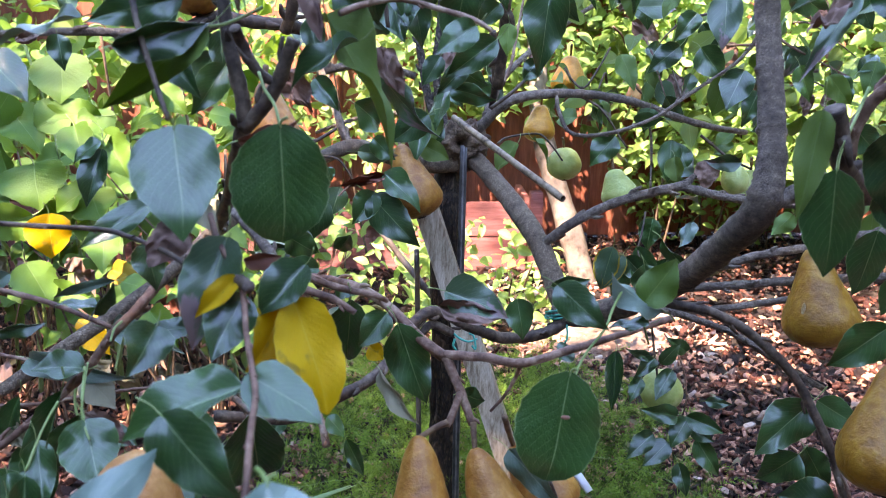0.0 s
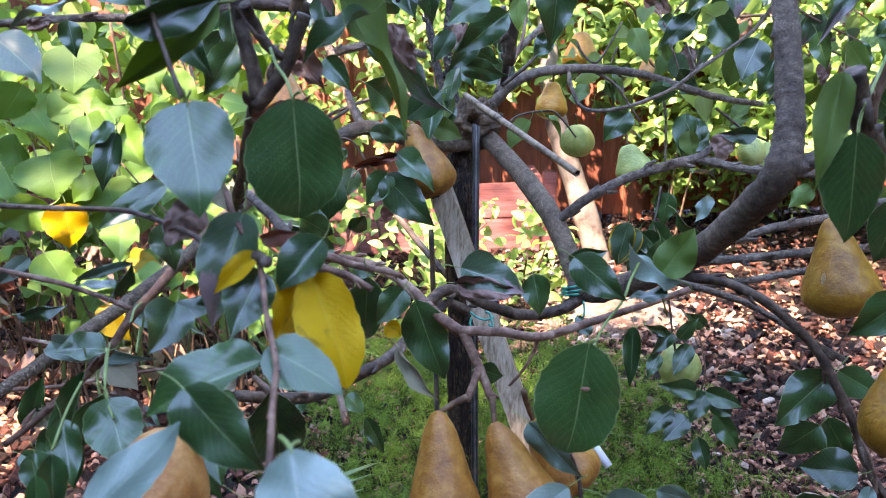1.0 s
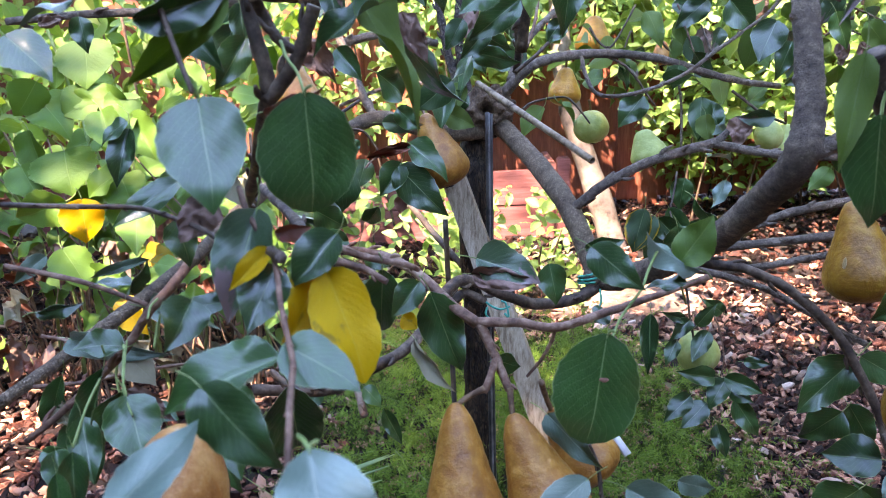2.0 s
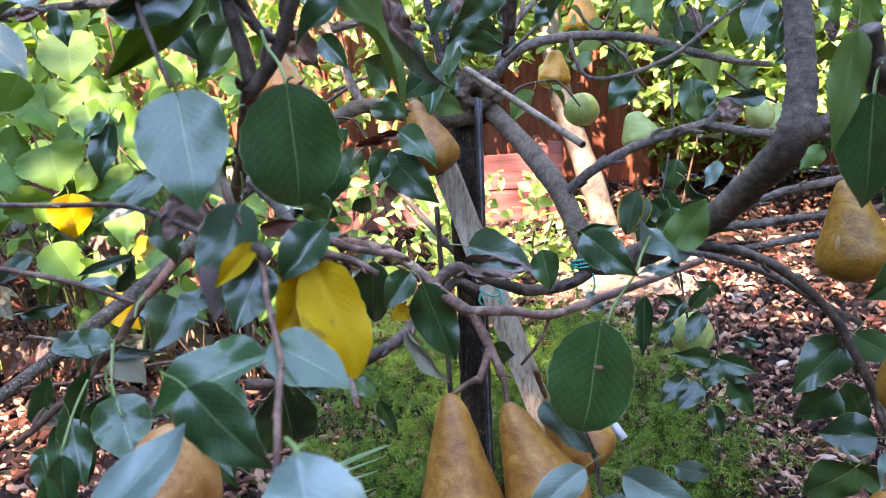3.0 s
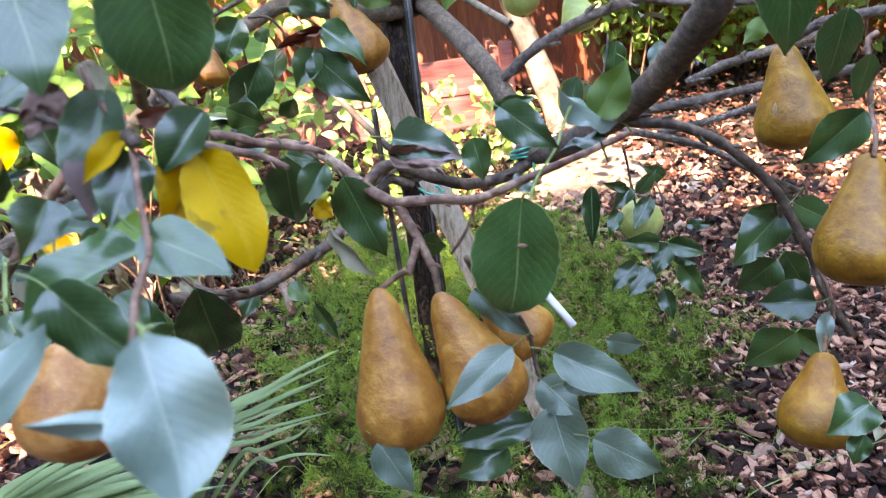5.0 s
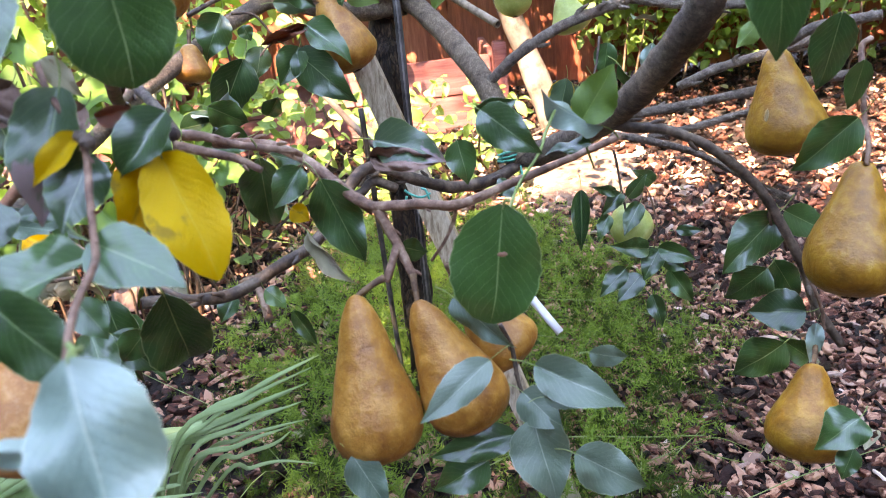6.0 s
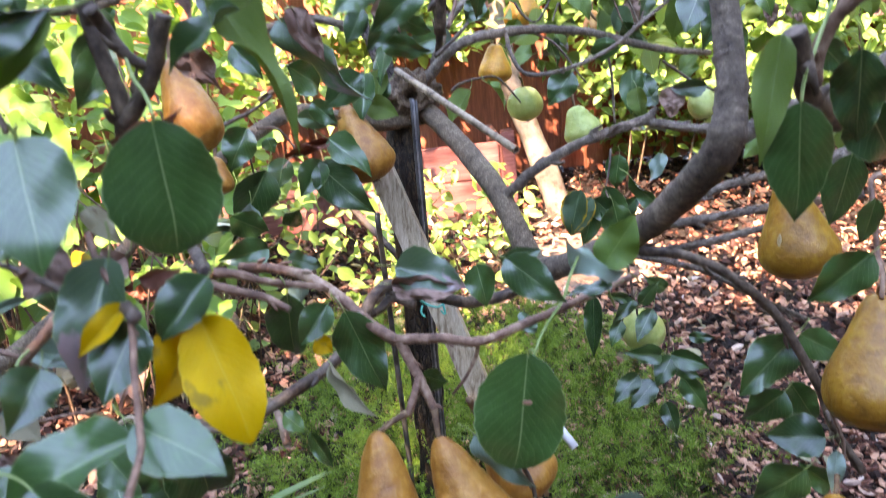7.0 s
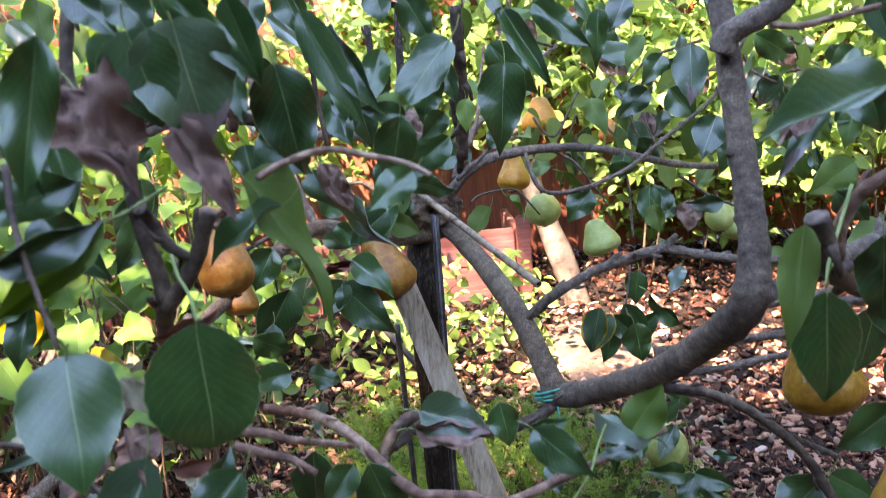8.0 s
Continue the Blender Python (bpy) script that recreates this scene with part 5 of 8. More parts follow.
leaf(tree, (0.4242, 0.6602, 0.4958), (0.4127, 0.6443, 0.4578), 0.0169, (0.4794, 0.7482, -0.4587), "green", "oval", 4)
leaf(tree, (0.4007, 0.5413, 0.4709), (0.3592, 0.5249, 0.4579), 0.0382, (-0.0397, -0.5576, 0.8291), "green", "oval", 5)
leaf(tree, (0.4033, 0.5465, 0.4314), (0.3876, 0.5360, 0.4064), 0.0216, (-0.4878, -0.6529, 0.5795), "green", "oval", 6)
leaf(tree, (0.4261, 0.6428, 0.7655), (0.4240, 0.6528, 0.7180), 0.0203, (-0.3501, -0.9327, 0.0864), "green", "oval", 0)

# leaves of the low shoot with the green pear
leaf(tree, (0.3833, 1.0689, 0.4009), (0.3234, 1.0529, 0.4192), 0.0321, (0.3376, -0.8811, 0.3311), "green", "oval", 1)
leaf(tree, (0.4001, 1.0682, 0.3979), (0.3663, 1.0392, 0.3645), 0.0346, (-0.0984, -0.7003, 0.7070), "green", "oval", 2)
leaf(tree, (0.3988, 1.0689, 0.4009), (0.4533, 1.0444, 0.3853), 0.0321, (-0.2693, -0.8661, 0.4211), "green", "oval", 3)
leaf(tree, (0.4051, 1.0644, 0.3827), (0.4361, 1.0403, 0.3687), 0.0247, (-0.3917, -0.7847, 0.4805), "green", "oval", 4)
leaf(tree, (0.4144, 1.0602, 0.3658), (0.4472, 1.0266, 0.3140), 0.0346, (-0.2817, -0.8769, 0.3895), "green", "oval", 5)
leaf(tree, (0.3440, 1.0621, 0.3737), (0.2959, 1.0348, 0.3467), 0.0321, (0.0321, -0.7303, 0.6824), "green", "oval", 6)
leaf(tree, (0.3689, 1.0591, 0.3616), (0.3234, 1.0311, 0.3318), 0.0358, (-0.0142, -0.7169, 0.6970), "green", "oval", 0)
leaf(tree, (0.3851, 1.0505, 0.3271), (0.3933, 1.0192, 0.2843), 0.0284, (-0.3078, -0.7952, 0.5225), "green", "oval", 1)
leaf(tree, (0.4300, 1.0749, 0.4251), (0.4643, 1.0551, 0.4281), 0.0185, (-0.4844, -0.7749, 0.4060), "green", "oval", 2)
leaf(tree, (0.2836, 1.0948, 0.5049), (0.2726, 1.0524, 0.4174), 0.0284, (-0.2242, -0.8655, 0.4478), "green", "oval", 3)
leaf(tree, (0.3752, 1.0873, 0.4747), (0.3387, 1.0566, 0.4341), 0.0297, (-0.1007, -0.7478, 0.6563), "green", "oval", 4)
leaf(tree, (0.3459, 1.0918, 0.4928), (0.3124, 1.0662, 0.4727), 0.0247, (0.1144, -0.7016, 0.7034), "green", "oval", 5)
leaf(tree, (0.3241, 1.0840, 0.4614), (0.3001, 1.0566, 0.4341), 0.0235, (-0.0407, -0.6870, 0.7255), "green", "oval", 6)
leaf(tree, (0.3565, 1.0897, 0.4843), (0.3810, 1.0791, 0.5244), 0.0235, (-0.5057, -0.8588, 0.0820), "green", "oval", 0)
leaf(tree, (0.3365, 1.0923, 0.4946), (0.3001, 1.0761, 0.5125), 0.0173, (0.4491, -0.8863, 0.1130), "green", "oval", 1)
leaf(tree, (0.3988, 1.0945, 0.5037), (0.3675, 1.0803, 0.5291), 0.0247, (0.3280, -0.9368, -0.1214), "green", "oval", 2)
leaf(tree, (0.3241, 1.1217, 0.6125), (0.3675, 1.1129, 0.6599), 0.0309, (-0.3708, -0.9129, 0.1706), "green", "oval", 3)

# upper leaves
leaf(tree, (-0.1294, 0.3899, 1.0622), (-0.1502, 0.3874, 0.9922), 0.0228, (0.4455, -0.8896, -0.1007), "green", "oval", 4)
leaf(tree, (-0.1848, 0.4519, 1.0264), (-0.1647, 0.4429, 0.9877), 0.0178, (0.3402, -0.8616, 0.3768), "green", "oval", 5)
leaf(tree, (-0.1107, 0.4400, 1.0665), (-0.1002, 0.4442, 1.0179), 0.0393, (0.3372, -0.9414, -0.0078), "green", "broad", 0)
leaf(tree, (-0.1250, 0.4606, 1.0665), (-0.1389, 0.4564, 1.0474), 0.0178, (0.3848, -0.9200, -0.0742), "green", "oval", 0)
leaf(tree, (-0.0912, 0.4511, 1.0712), (-0.0808, 0.4515, 1.0057), 0.0522, (0.2829, -0.9583, 0.0401), "half", "broad", 1)
leaf(tree, (-0.1435, 0.4449, 1.0420), (-0.1150, 0.4237, 0.9953), 0.0437, (0.1793, -0.8503, 0.4949), "dry", "broad", 6, True)
leaf(tree, (-0.0960, 0.4493, 1.0182), (-0.0693, 0.4290, 0.9751), 0.0215, (0.0888, -0.8786, 0.4693), "dry", "oval", 5)
leaf(tree, (-0.0953, 0.4551, 1.0885), (-0.0518, 0.4576, 1.0335), 0.0177, (0.1418, -0.9875, 0.0683), "green", "oval", 4)
leaf(tree, (-0.1226, 0.4661, 1.0905), (-0.1052, 0.4602, 1.0656), 0.0238, (0.0903, -0.9537, 0.2869), "green", "oval", 5)
leaf(tree, (-0.0517, 0.4965, 1.0468), (-0.0443, 0.4965, 0.9798), 0.0384, (0.1837, -0.9828, 0.0202), "green", "oval", 6)
leaf(tree, (-0.0425, 0.5556, 1.0813), (-0.0069, 0.5528, 1.0032), 0.0238, (0.0700, -0.9953, 0.0672), "green", "oval", 0)
leaf(tree, (-0.0248, 0.5743, 1.0737), (-0.0007, 0.5496, 1.0115), 0.0176, (-0.5150, -0.8464, 0.1360), "green", "oval", 1)
leaf(tree, (0.0551, 0.6109, 1.0576), (0.0063, 0.5804, 1.0118), 0.0353, (-0.0678, -0.7947, 0.6032), "green", "oval", 2)
leaf(tree, (-0.0370, 0.7423, 1.0456), (-0.0365, 0.7313, 0.9973), 0.0271, (0.1023, -0.9695, 0.2226), "green", "oval", 3)
leaf(tree, (0.0031, 0.6420, 1.0572), (-0.0132, 0.6320, 1.0126), 0.0235, (0.1339, -0.9761, 0.1713), "green", "oval", 4)
leaf(tree, (0.0185, 0.5792, 1.0073), (-0.0129, 0.5710, 1.0150), 0.0159, (0.2499, -0.9681, -0.0170), "green", "oval", 5)
leaf(tree, (0.0400, 0.6383, 1.0422), (0.0296, 0.6281, 0.9971), 0.0265, (0.0405, -0.9764, 0.2120), "green", "oval", 6)
leaf(tree, (-0.0790, 0.5385, 1.0501), (-0.1012, 0.5322, 1.0215), 0.0189, (-0.2744, -0.8715, 0.4064), "green", "oval", 0)
leaf(tree, (0.0524, 0.7265, 0.9795), (0.0035, 0.7186, 0.9432), 0.0313, (0.0576, -0.9889, 0.1370), "green", "oval", 1)
leaf(tree, (-0.0583, 0.6742, 0.9712), (-0.0351, 0.6642, 0.9282), 0.0224, (0.0595, -0.9646, 0.2569), "dry", "oval", 2)
leaf(tree, (0.1196, 0.8028, 1.0915), (0.1595, 0.7743, 1.0131), 0.0230, (-0.2756, -0.9399, 0.2015), "green", "oval", 3)
leaf(tree, (0.1611, 0.8769, 1.1030), (0.2143, 0.8431, 1.0472), 0.0325, (-0.4095, -0.8994, 0.1527), "green", "oval", 4)
leaf(tree, (0.2762, 1.0609, 1.1047), (0.2675, 1.0445, 1.0325), 0.0284, (-0.2126, -0.9469, 0.2411), "green", "oval", 5)
leaf(tree, (0.1105, 0.8893, 1.0658), (0.1575, 0.8752, 1.0057), 0.0380, (-0.1953, -0.9777, 0.0773), "green", "oval", 6)
leaf(tree, (0.3143, 1.0638, 1.1186), (0.2894, 1.0537, 1.0737), 0.0355, (-0.0942, -0.9591, 0.2669), "green", "oval", 0)
leaf(tree, (0.0501, 0.7421, 1.0478), (0.0637, 0.7331, 1.0091), 0.0208, (-0.1062, -0.9763, 0.1887), "green", "oval", 1)
leaf(tree, (0.0830, 0.9378, 1.0075), (0.0793, 0.9292, 0.9700), 0.0227, (-0.0400, -0.9734, 0.2257), "fresh", "oval", 2)
leaf(tree, (0.2833, 0.4530, 1.0035), (0.1981, 0.4201, 0.9911), 0.0315, (0.0644, -0.4936, 0.8673), "green", "oval", 3)
leaf(tree, (0.2716, 0.5021, 0.9934), (0.2307, 0.4762, 0.9682), 0.0130, (-0.2272, -0.4704, 0.8527), "dry", "oval", 4)
leaf(tree, (0.2872, 0.4849, 1.0086), (0.2949, 0.4773, 0.9756), 0.0263, (-0.5309, -0.8445, 0.0699), "green", "oval", 5)
leaf(tree, (0.4338, 0.9446, 1.0506), (0.4847, 0.9355, 1.0125), 0.0340, (-0.2740, -0.9517, -0.1383), "green", "oval", 6)
leaf(tree, (0.3861, 0.6406, 1.0649), (0.3967, 0.6310, 1.0236), 0.0206, (-0.5563, -0.8296, 0.0478), "green", "oval", 0)
leaf(tree, (0.4826, 0.8210, 0.9604), (0.4707, 0.8124, 0.9222), 0.0240, (-0.4528, -0.8291, 0.3279), "back", "oval", 1)
leaf(tree, (0.5363, 1.0220, 0.9440), (0.5678, 1.0120, 0.9014), 0.0304, (-0.3737, -0.9257, -0.0580), "back", "oval", 2)

# more leaves at the top
leaf(tree, (-0.0658, 0.4635, 1.0814), (-0.0531, 0.4676, 1.0326), 0.0192, (0.2105, -0.9772, -0.0276), "green", "oval", 3)
leaf(tree, (-0.0762, 0.4962, 1.0444), (-0.0727, 0.4889, 1.0129), 0.0132, (0.2229, -0.9445, 0.2415), "green", "oval", 4)
leaf(tree, (-0.1609, 0.4984, 1.0960), (-0.1333, 0.4822, 1.0707), 0.0201, (-0.1237, -0.8906, 0.4376), "green", "oval", 5)
leaf(tree, (-0.1927, 0.5223, 1.0646), (-0.1798, 0.5147, 1.0318), 0.0138, (0.3216, -0.8865, 0.3326), "dry", "oval", 6)
leaf(tree, (-0.2250, 0.5488, 1.0896), (-0.2051, 0.5444, 1.0712), 0.0144, (0.0764, -0.9482, 0.3085), "green", "oval", 0)
leaf(tree, (-0.1495, 0.5106, 1.1049), (-0.1346, 0.5043, 1.0777), 0.0241, (0.1597, -0.9383, 0.3067), "green", "oval", 1)
leaf(tree, (-0.0993, 0.5091, 1.1002), (-0.1100, 0.5167, 1.0656), 0.0313, (0.2465, -0.9280, -0.2793), "green", "oval", 2)
leaf(tree, (-0.1892, 0.5028, 1.0242), (-0.1785, 0.4909, 0.9726), 0.0247, (0.4142, -0.8644, 0.2848), "green", "oval", 3)
leaf(tree, (-0.0810, 0.6016, 1.1016), (-0.0899, 0.5935, 1.0658), 0.0241, (0.2854, -0.9476, 0.1435), "green", "oval", 4)
leaf(tree, (-0.0685, 0.6547, 1.1099), (-0.0543, 0.6464, 1.0740), 0.0265, (0.0280, -0.9713, 0.2363), "green", "oval", 5)
leaf(tree, (0.0233, 0.7561, 1.1081), (0.0435, 0.7462, 1.0654), 0.0313, (-0.1258, -0.9777, 0.1680), "green", "oval", 6)
leaf(tree, (-0.0064, 0.8114, 1.1244), (0.0015, 0.8036, 1.0907), 0.0299, (-0.0300, -0.9755, 0.2179), "green", "oval", 0)
leaf(tree, (-0.1748, 0.5850, 0.9807), (-0.1706, 0.5758, 0.9403), 0.0191, (0.3582, -0.9012, 0.2440), "green", "oval", 1)
leaf(tree, (-0.1874, 0.6061, 0.9655), (-0.2053, 0.5963, 0.9284), 0.0228, (0.3792, -0.9233, 0.0611), "green", "oval", 2)
leaf(tree, (-0.1151, 0.6544, 0.9937), (-0.1094, 0.6446, 0.9576), 0.0214, (0.2106, -0.9345, 0.2870), "green", "oval", 3)
leaf(tree, (-0.0374, 0.7476, 1.0350), (-0.0348, 0.7357, 0.9909), 0.0314, (0.0905, -0.9599, 0.2653), "green", "oval", 4)
leaf(tree, (-0.0086, 0.6675, 1.0464), (-0.0063, 0.6570, 1.0077), 0.0336, (0.0545, -0.9630, 0.2640), "green", "oval", 5)
leaf(tree, (0.0211, 0.5862, 1.0149), (-0.0106, 0.5817, 1.0163), 0.0174, (0.1378, -0.9897, -0.0378), "fresh", "oval", 6)
leaf(tree, (-0.0024, 0.7282, 0.9643), (-0.0192, 0.7205, 0.9354), 0.0209, (0.1320, -0.9747, 0.1804), "green", "oval", 0)
leaf(tree, (0.0243, 0.7773, 0.9555), (-0.0051, 0.7695, 0.9254), 0.0225, (0.1057, -0.9827, 0.1524), "green", "oval", 1)
leaf(tree, (0.0009, 1.1158, 0.8655), (-0.0414, 1.1084, 0.8366), 0.0337, (0.0693, -0.9863, 0.1498), "green", "oval", 2)
leaf(tree, (-0.1137, 0.3838, 0.8377), (-0.1340, 0.3658, 0.8208), 0.0129, (0.2161, -0.7875, 0.5773), "yellow", "oval", 3)
leaf(tree, (-0.1551, 0.4201, 0.8602), (-0.1763, 0.4104, 0.8371), 0.0247, (0.0782, -0.9425, 0.3250), "dry", "oval", 4)
leaf(tree, (-0.2119, 0.4944, 0.8310), (-0.2005, 0.4821, 0.8014), 0.0228, (0.3337, -0.8178, 0.4690), "green", "oval", 5)
leaf(tree, (-0.1799, 0.5068, 0.8604), (-0.1600, 0.4971, 0.8369), 0.0152, (0.1204, -0.8769, 0.4654), "tan", "oval", 6)
leaf(tree, (-0.1593, 0.4128, 0.7389), (-0.1434, 0.4040, 0.7177), 0.0209, (0.2737, -0.7985, 0.5362), "green", "oval", 0)
leaf(tree, (-0.2495, 0.3810, 0.7153), (-0.2455, 0.3653, 0.6778), 0.0177, (0.5385, -0.7560, 0.3721), "green", "oval", 1)
leaf(tree, (-0.2521, 0.3656, 0.6785), (-0.2416, 0.3566, 0.6567), 0.0177, (0.5120, -0.6772, 0.5284), "green", "oval", 2)
leaf(tree, (-0.2533, 0.3677, 0.7094), (-0.2473, 0.3523, 0.6726), 0.0130, (0.5534, -0.7329, 0.3958), "green", "oval", 3)
leaf(tree, (-0.2167, 0.4390, 0.6984), (-0.2031, 0.4256, 0.6662), 0.0178, (0.4082, -0.7687, 0.4924), "green", "oval", 4)
branch(tree, "twig", [(-0.0653, 0.5066, 1.0906), (-0.0644, 0.4970, 1.0709), (-0.0622, 0.4882, 1.0547)], 0.00272, 0.00204, M_DARKTWIG, nodes=0.06, sides=10)
branch(tree, "twig", [(-0.1655, 0.5103, 1.1030), (-0.1690, 0.5039, 1.0746), (-0.1696, 0.4973, 1.0460), (-0.1567, 0.4982, 1.0056)], 0.00408, 0.0034, M_DARKTWIG, nodes=0.06, sides=10)
branch(tree, "twig", [(-0.0543, 0.6503, 1.0914), (-0.0516, 0.6434, 1.0612), (-0.0512, 0.6458, 1.0268), (-0.0476, 0.6468, 0.9865)], 0.00231, 0.00177, M_DARKTWIG, nodes=0.06, sides=10)
branch(tree, "twig", [(0.0807, 0.9627, 1.1167), (0.0814, 0.9714, 1.0648), (0.0829, 1.0154, 0.9882), (0.0776, 1.0425, 0.9271)], 0.0070, 0.0082, M_DARKTWIG, nodes=0.06, sides=10)

# arching red twig and its leaf
branch(tree, "twig", [(-0.0648, 0.4700, 0.9848), (-0.0516, 0.4800, 0.9908), (-0.0282, 0.4920, 0.9956), (-0.0040, 0.4930, 0.9899), (0.0188, 0.4900, 0.9830), (0.0321, 0.4870, 0.9754)], 0.0022, 0.0017, M_PINK, nodes=0.06, sides=10)
leaf(tree, (0.0218, 0.4880, 0.9789), (-0.0061, 0.4750, 0.9602), 0.0205, (0.0572, -0.9892, 0.1351), "green", "oval", 4)
# leaves beside the pear before the trunk
leaf(tree, (-0.1857, 1.0000, 0.8351), (-0.2179, 0.9850, 0.7844), 0.0462, (0.1031, -0.9722, 0.2101), "green", "oval", 6)
leaf(tree, (-0.1704, 1.0000, 0.7778), (-0.2196, 0.9850, 0.6923), 0.0560, (0.4519, -0.8903, 0.0561), "green", "oval", 1)
leaf(tree, (-0.1463, 1.0100, 0.7894), (-0.1601, 1.0000, 0.7485), 0.0357, (-0.1324, -0.9555, 0.2638), "green", "oval", 0)
leaf(tree, (-0.1662, 1.0200, 0.8163), (-0.1603, 1.0150, 0.7975), 0.0204, (0.2056, -0.9718, 0.1156), "green", "broad", 2)
branch(tree, "twig", [(-0.2224, 0.9800, 0.8388), (-0.1974, 0.9900, 0.8486), (-0.1754, 1.0000, 0.8561), (-0.1506, 1.0200, 0.8709)], 0.0032, 0.0022, M_DARKTWIG, nodes=0.06, sides=10)
branch(tree, "twig", [(-0.1731, 1.0000, 0.8337), (-0.1486, 1.0000, 0.8310), (-0.1351, 1.0000, 0.8154), (-0.1259, 1.0000, 0.7959)], 0.0018, 0.0014, M_DARKTWIG, nodes=0.06, sides=10)
branch(tree, "twig", [(-0.1259, 1.0000, 0.7959), (-0.1383, 0.9950, 0.7880), (-0.1463, 0.9900, 0.7797)], 0.0016, 0.0010, M_TWIG, nodes=0.06, sides=10)
branch(tree, "twig", [(-0.1845, 1.0200, 0.8269), (-0.1921, 1.0200, 0.7988), (-0.1925, 1.0200, 0.7693)], 0.0016, 0.0012, M_DARKTWIG, nodes=0.06, sides=10)
# narrow leaves low beside the camera's left
leaf(tree, (-0.2715, 0.4700, 0.7294), (-0.2968, 0.4600, 0.6579), 0.0200, (0.1132, -0.8211, 0.5594), "green", "slim", 3)
leaf(tree, (-0.2976, 0.4800, 0.6908), (-0.2862, 0.4650, 0.6346), 0.0188, (0.7217, -0.5261, 0.4499), "green", "slim", 1)
leaf(tree, (-0.3221, 0.5000, 0.7107), (-0.3404, 0.4900, 0.6631), 0.0175, (0.3688, -0.8037, 0.4670), "green", "slim", 5)
leaf(tree, (-0.3238, 0.4600, 0.6689), (-0.2869, 0.4500, 0.6543), 0.0176, (0.3598, -0.9010, 0.2424), "green", "oval", 2)
leaf(tree, (-0.3322, 0.5000, 0.6824), (-0.3103, 0.4900, 0.6688), 0.0134, (0.4937, -0.7606, 0.4216), "tan", "oval", 6, True)
# side twig of the upright branch
branch(tree, "twig", [(0.0679, 1.0400, 0.8981), (0.0982, 1.0500, 0.9191), (0.1207, 1.0600, 0.9387), (0.1427, 1.0700, 0.9562)], 0.0028, 0.0020, M_DARKTWIG, nodes=0.06, sides=10)
leaf(tree, (0.1387, 1.0600, 0.9608), (0.1139, 1.0500, 0.9388), 0.0286, (-0.2871, -0.9432, 0.1674), "green", "broad", 2)
leaf(tree, (-0.0973, 1.0000, 0.8592), (-0.0658, 0.9900, 0.8290), 0.0318, (-0.0955, -0.9923, -0.0789), "green", "oval", 4)
leaf(tree, (-0.0337, 1.1000, 0.8416), (0.0095, 1.0900, 0.8211), 0.0349, (0.0110, -0.9941, 0.1077), "olive", "broad", 1)
leaf(tree, (-0.0122, 1.1200, 0.8829), (-0.0164, 1.1000, 0.8416), 0.0300, (0.0129, -0.9968, 0.0788), "olive", "oval", 3)

# hanging leaves before the sunlit ground
leaf(tree, (0.2604, 1.0600, 0.6890), (0.2408, 1.0500, 0.6219), 0.0392, (-0.3594, -0.8523, 0.3801), "edged", "oval", 1)
leaf(tree, (0.2818, 1.0700, 0.6599), (0.2650, 1.0600, 0.6002), 0.0348, (0.0267, -0.9540, 0.2986), "green", "oval", 3)
leaf(tree, (0.3015, 1.0800, 0.6847), (0.3367, 1.0700, 0.6293), 0.0316, (-0.4639, -0.8643, 0.1945), "green", "oval", 0)
leaf(tree, (0.3065, 1.0500, 0.6642), (0.3149, 1.0400, 0.6031), 0.0431, (-0.0905, -0.9178, 0.3865), "green", "oval", 6)
leaf(tree, (0.3400, 1.0800, 0.6966), (0.3844, 1.0700, 0.6316), 0.0213, (-0.6682, -0.7426, 0.0449), "green", "slim", 5)
leaf(tree, (0.3358, 1.1200, 0.7215), (0.3225, 1.1100, 0.6714), 0.0360, (-0.4188, -0.8507, 0.3176), "green", "oval", 2)
branch(tree, "twig", [(0.3231, 1.1200, 0.7317), (0.3138, 1.1000, 0.7023), (0.3038, 1.0800, 0.6783), (0.3076, 1.0600, 0.6580)], 0.0018, 0.0012, M_DARKTWIG, nodes=0.06, sides=10)

# leaf stalks
branch(tree, "petiole", [(0.0956, 0.4819, 0.7334), (0.1045, 0.4928, 0.7461), (0.1211, 0.5046, 0.7625), (0.1286, 0.5152, 0.7739), (0.1377, 0.5259, 0.7857)], 0.00101, 0.00117, M_PETIOLE, nodes=0.0, sides=7, rough=0.05)
branch(tree, "petiole", [(-0.0953, 0.4240, 0.9185), (-0.1007, 0.4342, 0.9306), (-0.1082, 0.4436, 0.9392), (-0.1134, 0.4533, 0.9492)], 0.00094, 0.00108, M_PETIOLE, nodes=0.0, sides=7, rough=0.05)
branch(tree, "petiole", [(-0.1444, 0.3874, 0.9206), (-0.1451, 0.3861, 0.9257), (-0.1458, 0.3843, 0.9288)], 0.00086, 0.00099, M_PETIOLE, nodes=0.0, sides=7, rough=0.05)
branch(tree, "petiole", [(-0.0623, 0.2264, 0.8056), (-0.0657, 0.2337, 0.8061), (-0.0700, 0.2403, 0.8051)], 0.00094, 0.00108, M_PETIOLE, nodes=0.0, sides=7, rough=0.05)
branch(tree, "petiole", [(0.1575, 0.5329, 0.7726), (0.1628, 0.5486, 0.7527), (0.1726, 0.5628, 0.7273)], 0.00078, 0.00090, M_PETIOLE, nodes=0.0, sides=7, rough=0.05)
branch(tree, "petiole", [(-0.2308, 0.4198, 0.7322), (-0.2477, 0.4502, 0.7302), (-0.2609, 0.4838, 0.7409)], 0.00078, 0.00090, M_PETIOLE, nodes=0.0, sides=7, rough=0.05)
